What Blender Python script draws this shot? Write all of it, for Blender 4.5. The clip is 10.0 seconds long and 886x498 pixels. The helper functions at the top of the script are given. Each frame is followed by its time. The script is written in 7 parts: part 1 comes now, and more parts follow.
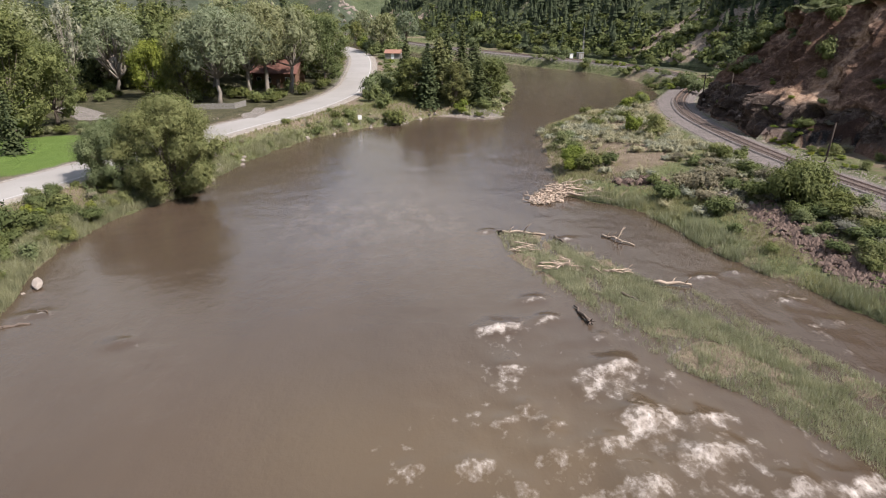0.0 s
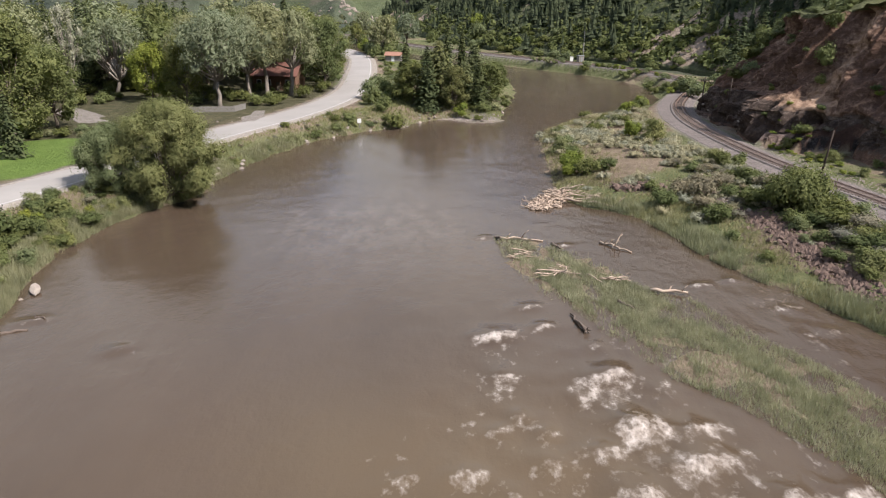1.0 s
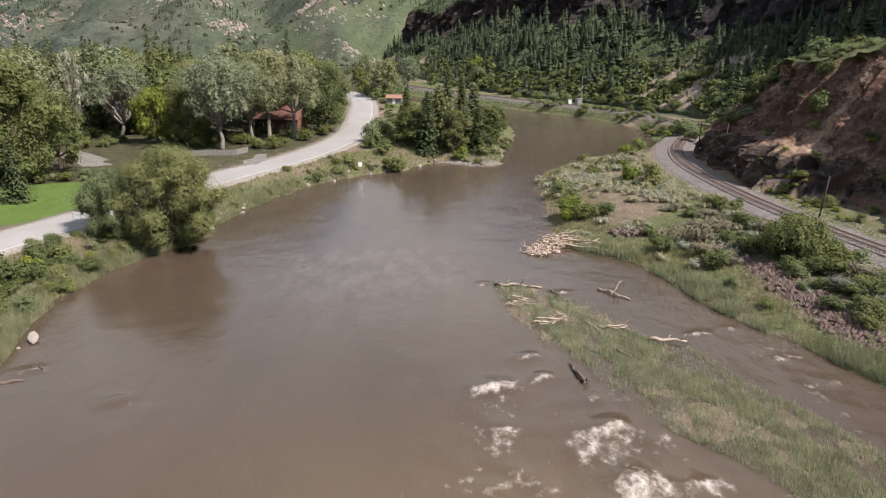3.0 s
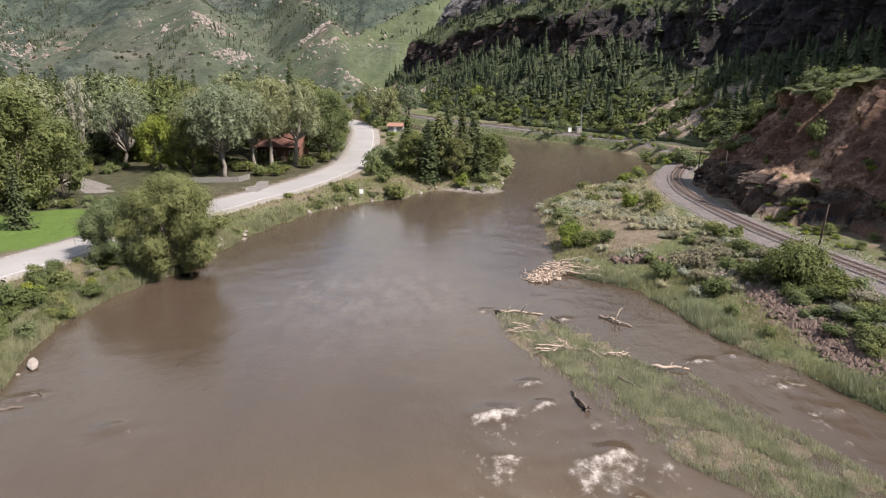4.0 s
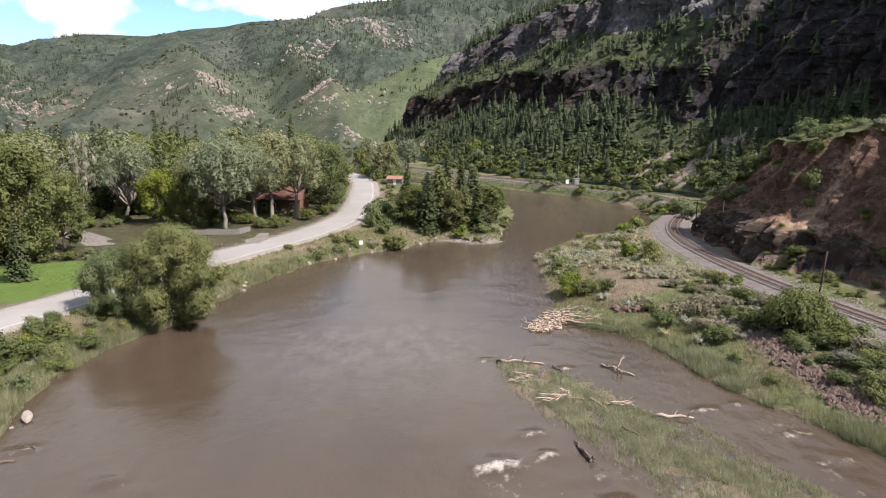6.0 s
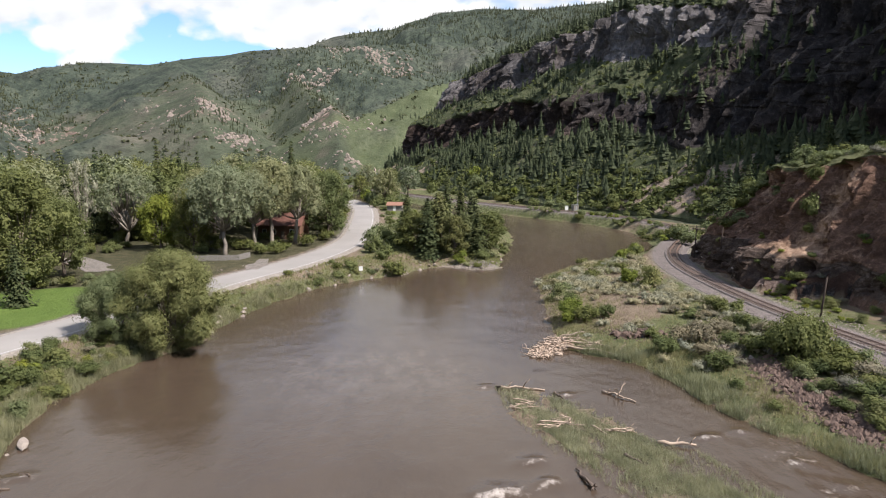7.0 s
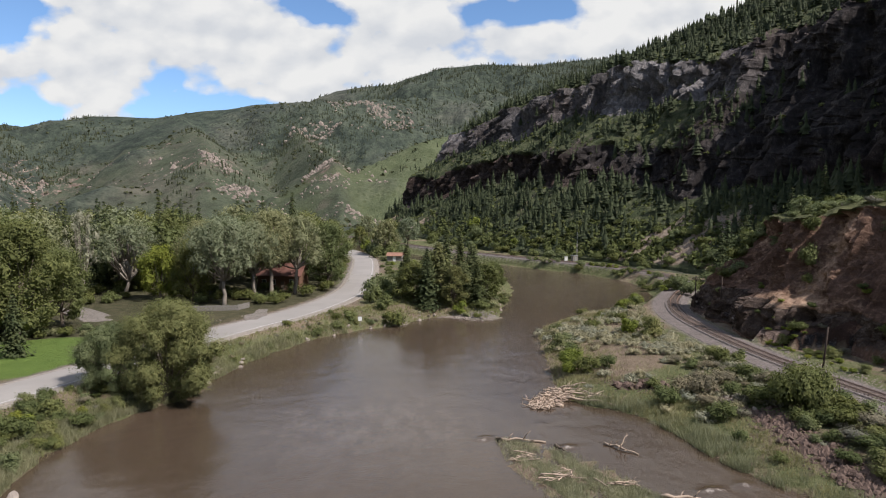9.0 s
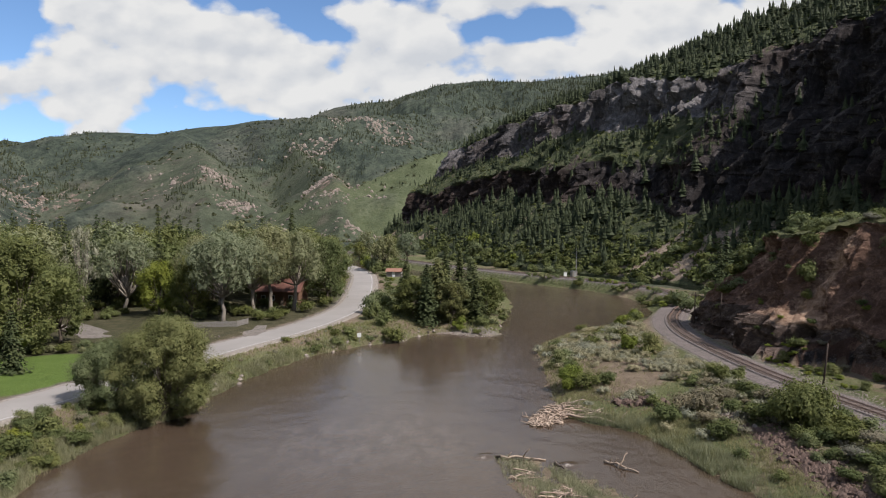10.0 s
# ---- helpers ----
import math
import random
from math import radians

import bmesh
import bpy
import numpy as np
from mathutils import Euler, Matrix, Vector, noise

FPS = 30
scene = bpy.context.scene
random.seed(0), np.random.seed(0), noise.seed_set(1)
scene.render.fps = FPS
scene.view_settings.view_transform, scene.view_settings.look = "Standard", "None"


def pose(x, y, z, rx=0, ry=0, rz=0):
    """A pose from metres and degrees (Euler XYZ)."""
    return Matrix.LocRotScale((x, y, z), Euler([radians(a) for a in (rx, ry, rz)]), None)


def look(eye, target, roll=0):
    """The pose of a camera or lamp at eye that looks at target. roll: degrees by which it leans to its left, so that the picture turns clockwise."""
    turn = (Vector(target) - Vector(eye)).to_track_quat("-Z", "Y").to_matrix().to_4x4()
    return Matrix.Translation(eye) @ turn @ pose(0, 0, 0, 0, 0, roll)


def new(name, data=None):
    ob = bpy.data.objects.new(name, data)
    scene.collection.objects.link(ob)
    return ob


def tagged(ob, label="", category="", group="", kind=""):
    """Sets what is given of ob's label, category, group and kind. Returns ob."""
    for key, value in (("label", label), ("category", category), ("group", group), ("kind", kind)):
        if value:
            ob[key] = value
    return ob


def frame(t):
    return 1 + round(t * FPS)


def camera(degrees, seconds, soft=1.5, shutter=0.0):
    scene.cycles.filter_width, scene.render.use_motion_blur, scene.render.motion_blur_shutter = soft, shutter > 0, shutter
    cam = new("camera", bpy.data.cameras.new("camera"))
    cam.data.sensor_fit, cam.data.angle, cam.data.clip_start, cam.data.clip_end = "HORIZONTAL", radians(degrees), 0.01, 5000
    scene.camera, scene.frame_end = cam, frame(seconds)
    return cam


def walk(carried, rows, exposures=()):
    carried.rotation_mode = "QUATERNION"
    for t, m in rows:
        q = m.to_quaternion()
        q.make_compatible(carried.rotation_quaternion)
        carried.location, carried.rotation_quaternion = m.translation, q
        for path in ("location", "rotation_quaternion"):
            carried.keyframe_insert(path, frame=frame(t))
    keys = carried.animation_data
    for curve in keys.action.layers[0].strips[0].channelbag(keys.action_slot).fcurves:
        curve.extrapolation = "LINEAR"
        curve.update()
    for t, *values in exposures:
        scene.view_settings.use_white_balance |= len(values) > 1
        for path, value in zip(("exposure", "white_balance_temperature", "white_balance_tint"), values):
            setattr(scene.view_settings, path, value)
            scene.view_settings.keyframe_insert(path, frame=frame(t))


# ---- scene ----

cam = camera(66.3, 10.0, soft=1.1)
PATH = [
    (0, (0.057, 0.628, 24.798), (0.055, 2.503, 24.103), -0.0),
    (0.5, (0.221, 0.646, 25.028), (0.218, 2.522, 24.334), -0.0),
    (1, (0.358, 0.722, 25.4), (0.355, 2.598, 24.707), 0.2),
    (1.5, (0.467, 0.778, 25.809), (0.464, 2.656, 25.12), 0.3),
    (2, (0.507, 0.876, 26.201), (0.504, 2.762, 25.536), 0.3),
    (2.5, (0.551, 0.875, 26.434), (0.546, 2.774, 25.806), 0.2),
    (4, (0.468, 0.697, 26.438), (0.461, 2.631, 25.926), 0.3),
    (4.5, (0.403, 0.654, 26.335), (0.396, 2.597, 25.86), 0.2),
    (5, (0.387, 0.596, 26.228), (0.38, 2.548, 25.791), 0.1),
    (5.5, (0.42, 0.567, 26.126), (0.413, 2.527, 25.727), 0.0),
    (7, (0.348, 0.507, 25.973), (0.344, 2.487, 25.689), -0.0),
    (7.5, (0.336, 0.429, 25.878), (0.332, 2.414, 25.632), 0.0),
    (8, (0.353, 0.397, 25.799), (0.349, 2.386, 25.59), 0.1),
    (8.5, (0.361, 0.379, 25.802), (0.357, 2.371, 25.628), 0.1),
    (9, (0.423, 0.308, 25.834), (0.419, 2.304, 25.699), 0.0),
    (9.5, (0.459, 0.265, 25.916), (0.455, 2.263, 25.815), 0.0),
    (10, (0.43, 0.224, 26.006), (0.428, 2.222, 25.916), 0.0),
]
walk(cam, [(t, look(eye, target, roll)) for t, eye, target, roll in PATH],
     exposures=[(0, 0.47), (2.5, 0.46), (5, 0.63), (7.0, 0.4), (8.5, 0.07), (10, -0.08)])

# ---------------------------------------------------------------- world, sun
SUN_AZ, SUN_EL = 120.0, 49.0          # azimuth clockwise from +y, elevation
world = bpy.data.worlds.new("sky")
scene.world = world
world.use_nodes = True
wn, wl = world.node_tree.nodes, world.node_tree.links
wn.clear()
w_out = wn.new("ShaderNodeOutputWorld")
w_bg = wn.new("ShaderNodeBackground")
w_sky = wn.new("ShaderNodeTexSky")
w_sky.sky_type, w_sky.sun_disc = "NISHITA", False
w_sky.sun_elevation, w_sky.sun_rotation = radians(SUN_EL), radians(SUN_AZ)
w_sky.altitude, w_sky.air_density, w_sky.dust_density, w_sky.ozone_density = 1800, 1.0, 0.6, 1.5
w_skys = wn.new("ShaderNodeMix"); w_skys.data_type = "RGBA"; w_skys.blend_type = "MULTIPLY"
w_skys.inputs[0].default_value = 1.0
w_skys.inputs[7].default_value = (0.125, 0.145, 0.165, 1)
wl.new(w_sky.outputs[0], w_skys.inputs[6])
# clouds: fractal noise on a layer seen in perspective
w_co = wn.new("ShaderNodeTexCoord")
w_sep = wn.new("ShaderNodeSeparateXYZ")
wl.new(w_co.outputs["Generated"], w_sep.inputs[0])


def wmath(op, a, b=0.0):
    m = wn.new("ShaderNodeMath")
    m.operation = op
    for s, v in zip(m.inputs, (a, b)):
        if isinstance(v, (int, float)):
            s.default_value = v
        else:
            wl.new(v, s)
    return m.outputs[0]


w_y = wmath("MAXIMUM", w_sep.outputs[1], 0.25)
w_a = wmath("DIVIDE", w_sep.outputs[0], w_y)      # bearing and height of a direction, as slopes off +y
w_e = wmath("DIVIDE", w_sep.outputs[2], w_y)
w_p = wn.new("ShaderNodeCombineXYZ")
wl.new(w_a, w_p.inputs[0]); wl.new(wmath("MULTIPLY", w_e, 1.5), w_p.inputs[1]); w_p.inputs[2].default_value = 3.7


def wnoise(scale, detail, rough, off):
    mp = wn.new("ShaderNodeMapping")
    mp.inputs[1].default_value = off
    wl.new(w_p.outputs[0], mp.inputs[0])
    n = wn.new("ShaderNodeTexNoise")
    n.inputs["Scale"].default_value, n.inputs["Detail"].default_value = scale, detail
    n.inputs["Roughness"].default_value = rough
    wl.new(mp.outputs[0], n.inputs[0])
    return n.outputs[0]


def wbillow(scale, off):
    """Rounded heaps: high in the middle of each cell."""
    mp = wn.new("ShaderNodeMapping")
    mp.inputs[1].default_value = off
    wl.new(w_p.outputs[0], mp.inputs[0])
    n = wn.new("ShaderNodeTexVoronoi")
    n.feature = "SMOOTH_F1"
    n.inputs["Scale"].default_value, n.inputs["Detail"].default_value = scale, 2.5
    n.inputs["Smoothness"].default_value = 0.35
    wl.new(mp.outputs[0], n.inputs[0])
    return wmath("SUBTRACT", 0.75, n.outputs[0])


def wheap(off):
    return wmath("ADD", wmath("MULTIPLY", wnoise(5.0, 9, 0.56, off), 0.72), wmath("MULTIPLY", wbillow(9.0, off), 0.34))


# gaps of blue between the heaps: bearing, height, half width, half height, depth
w_cover = 0.0
for ga, ge, gw, gh, gd in ((-0.68, 0.28, 0.11, 0.09, 0.4), (-0.27, 0.315, 0.13, 0.03, 0.3), (-0.16, 0.272, 0.07, 0.026, 0.26), (0.08, 0.275, 0.08, 0.024, 0.36),
                           (-0.64, 0.125, 0.09, 0.03, 0.36), (-0.36, 0.132, 0.12, 0.018, 0.36), (-0.04, 0.335, 0.08, 0.03, 0.3)):
    q = wmath("ADD", wmath("POWER", wmath("ABSOLUTE", wmath("DIVIDE", wmath("SUBTRACT", w_a, ga), gw)), 2.0),
              wmath("POWER", wmath("ABSOLUTE", wmath("DIVIDE", wmath("SUBTRACT", w_e, ge), gh)), 2.0))
    w_cover = wmath("ADD", w_cover, wmath("MULTIPLY", wmath("EXPONENT", wmath("MULTIPLY", q, -1.0), 0.0), gd))
# the heaps stand over the valley's end; overhead and behind the sky is clearer
w_high = wmath("MULTIPLY", wmath("MINIMUM", wmath("MAXIMUM", wmath("MULTIPLY", wmath("SUBTRACT", w_sep.outputs[2], 0.34), 5.0), 0.0), 1.0), 0.12)
w_back = wmath("MULTIPLY", wmath("MINIMUM", wmath("MAXIMUM", wmath("MULTIPLY", wmath("SUBTRACT", 0.2, w_sep.outputs[1]), 2.0), 0.0), 1.0), 0.06)
w_cover = wmath("ADD", w_cover, wmath("ADD", w_high, w_back))
w_big = wheap((0.3, 1.7, 0))
w_mask = wn.new("ShaderNodeValToRGB")
w_mask.color_ramp.elements[0].position, w_mask.color_ramp.elements[1].position = 0.13, 0.225
wl.new(wmath("SUBTRACT", w_big, w_cover), w_mask.inputs[0])
w_lit = wheap((0.3 - 0.012, 1.7 + 0.03, 0))
w_shd = wn.new("ShaderNodeValToRGB")
w_shd.color_ramp.elements[0].position, w_shd.color_ramp.elements[1].position = 0.30, 0.62
w_shd.color_ramp.elements[0].color = (0.66, 0.685, 0.73, 1)
w_shd.color_ramp.elements[1].color = (0.85, 0.85, 0.85, 1)
wl.new(wmath("ADD", wmath("MULTIPLY", wmath("SUBTRACT", w_big, w_lit), 1.5), 0.52), w_shd.inputs[0])
w_mix = wn.new("ShaderNodeMix"); w_mix.data_type = "RGBA"
wl.new(w_mask.outputs[0], w_mix.inputs[0])
wl.new(w_skys.outputs[2], w_mix.inputs[6])
wl.new(w_shd.outputs[0], w_mix.inputs[7])
wl.new(w_mix.outputs[2], w_bg.inputs[0])
w_bg.inputs[1].default_value = 1.0
wl.new(w_bg.outputs[0], w_out.inputs[0])

sun = new("sun", bpy.data.lights.new("sun", "SUN"))
sun.data.energy, sun.data.angle, sun.data.color = 6.6, radians(0.6), (1.0, 0.927, 0.88)
_a, _e = radians(SUN_AZ), radians(SUN_EL)
SUN_DIR = Vector((math.sin(_a) * math.cos(_e), math.cos(_a) * math.cos(_e), math.sin(_e)))
sun.matrix_world = look(SUN_DIR * 300, (0, 0, 0))

# ---------------------------------------------------------------- material helpers


class Mat:
    """A node material written in short calls."""

    def __init__(self, name):
        self.m = bpy.data.materials.new(name)
        self.m.use_nodes = True
        self.t = self.m.node_tree
        self.t.nodes.clear()
        self.out = self.n("ShaderNodeOutputMaterial")

    def n(self, kind):
        return self.t.nodes.new(kind)

    def put(self, sock, v):
        if isinstance(v, bpy.types.NodeSocket):
            self.t.links.new(v, sock)
        elif isinstance(v, (tuple, list)) and len(v) == 3 and sock.type == "RGBA":
            sock.default_value = (*v, 1)
        else:
            sock.default_value = v

    def pos(self):
        return self.n("ShaderNodeNewGeometry").outputs["Position"]

    def noise(self, scale, detail=4, rough=0.55, vec=None, stretch=None):
        vec = vec or self.pos()
        if stretch:
            mp = self.n("ShaderNodeMapping")
            self.put(mp.inputs[0], vec)
            mp.inputs[3].default_value = stretch
            vec = mp.outputs[0]
        n = self.n("ShaderNodeTexNoise")
        self.put(n.inputs[0], vec)
        n.inputs["Scale"].default_value, n.inputs["Detail"].default_value = scale, detail
        n.inputs["Roughness"].default_value = rough
        return n.outputs[0]

    def voronoi(self, scale, feature="F1", out=0, vec=None):
        n = self.n("ShaderNodeTexVoronoi")
        n.feature = feature
        self.put(n.inputs[0], vec or self.pos())
        n.inputs["Scale"].default_value = scale
        return n.outputs[out]

    def ramp(self, fac, *stops):
        r = self.n("ShaderNodeValToRGB")
        e = r.color_ramp.elements
        while len(e) < len(stops):
            e.new(0.5)
        for el, (p, c) in zip(e, stops):
            el.position = p
            el.color = (c, c, c, 1) if isinstance(c, (int, float)) else (*c, 1)
        self.put(r.inputs[0], fac)
        return r.outputs[0]

    def mix(self, fac, a, b, blend="MIX"):
        x = self.n("ShaderNodeMix")
        x.data_type, x.blend_type = "RGBA", blend
        self.put(x.inputs[0], fac)
        self.put(x.inputs[6], a)
        self.put(x.inputs[7], b)
        return x.outputs[2]

    def math(self, op, a, b=0.0):
        x = self.n("ShaderNodeMath")
        x.operation = op
        self.put(x.inputs[0], a)
        self.put(x.inputs[1], b)
        return x.outputs[0]

    def attr(self, name):
        a = self.n("ShaderNodeAttribute")
        a.attribute_name = name
        s = self.n("ShaderNodeSeparateColor")
        self.put(s.inputs[0], a.outputs["Color"])
        return s.outputs[0], s.outputs[1], s.outputs[2], a.outputs["Alpha"]

    def bump(self, h, strength=0.5, dist=0.1):
        b = self.n("ShaderNodeBump")
        b.inputs["Strength"].default_value, b.inputs["Distance"].default_value = strength, dist
        self.put(b.inputs["Height"], h)
        return b.outputs[0]

    def principled(self, color, rough=0.8, normal=None, metal=0.0, spec=0.3, ior=1.45):
        p = self.n("ShaderNodeBsdfPrincipled")
        self.put(p.inputs["Base Color"], color)
        self.put(p.inputs["Roughness"], rough)
        self.put(p.inputs["Metallic"], metal)
        self.put(p.inputs["Specular IOR Level"], spec)
        self.put(p.inputs["IOR"], ior)
        if normal:
            self.put(p.inputs["Normal"], normal)
        return p.outputs[0]

    def done(self, shader):
        self.t.links.new(shader, self.out.inputs[0])
        return self.m


def leaf_mat(name, dark, light, trans=0.22, gloss=0.5):
    """Foliage: colour by plant, by leaf and by a broad drift; some light passes through."""
    m = Mat(name)
    g = m.n("ShaderNodeNewGeometry")
    o = m.n("ShaderNodeObjectInfo")
    f = m.math("ADD", m.math("MULTIPLY", g.outputs["Random Per Island"], 0.18),
               m.math("MULTIPLY", m.noise(0.55, 4, 0.6), 0.85))
    c = m.ramp(f, (0.25, dark), (0.85, light))
    warm = m.mix(1.0, c, (1.24, 1.05, 0.8), "MULTIPLY")
    cool = m.mix(1.0, c, (0.97, 0.95, 0.92), "MULTIPLY")
    c = m.mix(o.outputs["Random"], cool, warm)
    d = m.principled(c, 0.7, spec=gloss * 0.3)
    t = m.n("ShaderNodeBsdfTranslucent")
    m.put(t.inputs[0], m.mix(1.0, c, (1.05, 1.12, 0.75), "MULTIPLY"))
    x = m.n("ShaderNodeMixShader")
    x.inputs[0].default_value = trans
    m.put(x.inputs[1], d)
    m.put(x.inputs[2], t.outputs[0])
    return m.done(x.outputs[0])


def plain_mat(name, a, b, scale, rough=0.8, bump=0.3, dist=0.05, metal=0.0, stretch=None, spec=0.3):
    m = Mat(name)
    f = m.noise(scale, 6, 0.65, stretch=stretch)
    f2 = m.noise(scale * 7, 4, 0.6, stretch=stretch)
    c = m.mix(m.math("MULTIPLY", f2, 0.6), m.ramp(f, (0.3, a), (0.72, b)), m.ramp(f, (0.3, b), (0.72, a)))
    return m.done(m.principled(c, rough, m.bump(f2, bump, dist), metal, spec))


M_LEAF = leaf_mat("leaf_green", (0.062, 0.085, 0.036), (0.17, 0.2, 0.088), 0.26)
M_LEAF_GREY = leaf_mat("leaf_grey_green", (0.11, 0.138, 0.088), (0.25, 0.285, 0.195), 0.26)
M_LEAF_WILLOW = leaf_mat("leaf_willow", (0.085, 0.11, 0.052), (0.2, 0.228, 0.12), 0.26)
M_LEAF_BRIGHT = leaf_mat("leaf_bright", (0.085, 0.12, 0.025), (0.21, 0.25, 0.055))
M_BRUSH_FAR = leaf_mat("far_brush", (0.034, 0.044, 0.028), (0.075, 0.09, 0.052), 0.15)
M_NEEDLE_FAR = leaf_mat("far_needles", (0.026, 0.037, 0.026), (0.055, 0.07, 0.046), 0.1)
M_LEAF_DARK = leaf_mat("leaf_dark", (0.05, 0.072, 0.03), (0.125, 0.15, 0.062))
M_NEEDLE = leaf_mat("needles", (0.026, 0.042, 0.021), (0.075, 0.095, 0.045), 0.12)
M_NEEDLE_WARM = leaf_mat("needles_warm", (0.052, 0.07, 0.034), (0.15, 0.168, 0.082), 0.18)
M_SAGE = leaf_mat("leaf_sage", (0.165, 0.178, 0.138), (0.345, 0.36, 0.29), 0.15)
M_TWIG = leaf_mat("leaf_twiggy_grey", (0.085, 0.086, 0.07), (0.23, 0.23, 0.19), 0.12)
M_NEEDLE_WALL = leaf_mat("needles_canyon", (0.018, 0.028, 0.016), (0.062, 0.08, 0.042), 0.08)
M_GRASS = leaf_mat("grass_blade", (0.11, 0.138, 0.066), (0.28, 0.3, 0.17), 0.3)
M_GRASS_LUSH = leaf_mat("grass_lush", (0.14, 0.155, 0.1), (0.32, 0.335, 0.235), 0.3)
M_GRASS_DRY = leaf_mat("grass_island", (0.125, 0.155, 0.12), (0.35, 0.385, 0.33), 0.3)
M_BARK = plain_mat("bark", (0.07, 0.055, 0.042), (0.19, 0.155, 0.125), 2.0, 0.9, 0.7, stretch=(1, 1, 0.25))
M_BARK_PALE = plain_mat("bark_pale", (0.12, 0.1, 0.083), (0.3, 0.265, 0.225), 2.0, 0.9, 0.6, stretch=(1, 1, 0.25))
M_DRIFT = plain_mat("driftwood", (0.2, 0.145, 0.105), (0.5, 0.4, 0.32), 1.2, 0.85, 0.5)
M_DRIFT_DARK = plain_mat("driftwood_wet", (0.05, 0.038, 0.03), (0.16, 0.12, 0.095), 1.5, 0.6, 0.5)
M_STONE = plain_mat("bank_stone", (0.14, 0.115, 0.097), (0.34, 0.295, 0.255), 1.1, 0.9, 0.8)
M_STONE_RED = plain_mat("riprap_stone", (0.036, 0.025, 0.021), (0.18, 0.125, 0.102), 0.9, 0.9, 0.8)
M_CRAG = plain_mat("pale_crag", (0.09, 0.076, 0.066), (0.42, 0.35, 0.3), 0.12, 0.95, 1.0, 0.4)
M_OUTCROP = plain_mat("outcrop_rock", (0.028, 0.02, 0.017), (0.16, 0.108, 0.084), 0.35, 0.95, 1.0, 0.25)
M_POLE = plain_mat("pole_wood", (0.028, 0.021, 0.018), (0.075, 0.056, 0.046), 3.0, 0.9, 0.4, stretch=(1, 1, 0.15))
M_RAIL = plain_mat("rail_steel", (0.12, 0.075, 0.055), (0.24, 0.17, 0.14), 4.0, 0.5, 0.2, metal=0.5)
M_SLEEPER = plain_mat("sleeper_wood", (0.07, 0.05, 0.042), (0.17, 0.135, 0.115), 2.5, 0.9, 0.5)
M_FENCE = plain_mat("fence_wood", (0.13, 0.12, 0.11), (0.28, 0.262, 0.24), 2.0, 0.85, 0.3)
M_ROOF = plain_mat("roof_red", (0.1, 0.047, 0.036), (0.18, 0.088, 0.07), 1.2, 0.7, 0.4)
M_ROOF_ORANGE = plain_mat("roof_orange", (0.2, 0.1, 0.068), (0.3, 0.17, 0.125), 1.2, 0.7, 0.4)
M_LOG_WALL = plain_mat("house_wall", (0.09, 0.05, 0.035), (0.2, 0.115, 0.075), 1.5, 0.8, 0.4, stretch=(0.3, 0.3, 2))
M_WHITE = plain_mat("white_paint", (0.66, 0.66, 0.64), (0.82, 0.82, 0.8), 2.0, 0.6, 0.1)
M_METAL = plain_mat("grey_metal", (0.3, 0.31, 0.32), (0.5, 0.51, 0.52), 3.0, 0.45, 0.1, metal=0.8)


def glass_mat():
    m = Mat("window_glass")
    return m.done(m.principled((0.03, 0.035, 0.04), 0.08, spec=0.7))


M_GLASS = glass_mat()
M_LINE = plain_mat("worn_line", (0.32, 0.31, 0.3), (0.6, 0.59, 0.57), 3.0, 0.8, 0.1)


def road_mat():
    m = Mat("old_asphalt")
    big = m.noise(0.12, 4)
    fine = m.noise(9.0, 5, 0.7)
    c = m.ramp(m.math("ADD", m.math("MULTIPLY", big, 0.6), m.math("MULTIPLY", fine, 0.4)),
               (0.3, (0.215, 0.2, 0.188)), (0.7, (0.29, 0.272, 0.254)))
    crack = m.ramp(m.voronoi(0.22, "DISTANCE_TO_EDGE"), (0.0, 1.0), (0.012, 0.0))
    c = m.mix(m.math("MULTIPLY", crack, 0.35), c, (0.2, 0.19, 0.18))
    return m.done(m.principled(c, 0.92, m.bump(fine, 0.3, 0.02)))


def gravel_mat(name, a, b, scale=5.0):
    m = Mat(name)
    v = m.voronoi(scale, out=1)
    s = m.n("ShaderNodeSeparateColor")
    m.put(s.inputs[0], v)
    f = m.math("ADD", m.math("MULTIPLY", s.outputs[0], 0.55), m.math("MULTIPLY", m.noise(0.35, 5), 0.5))
    c = m.ramp(f, (0.2, a), (0.85, b))
    return m.done(m.principled(c, 0.95, m.bump(m.voronoi(scale), 0.7, 0.08)))


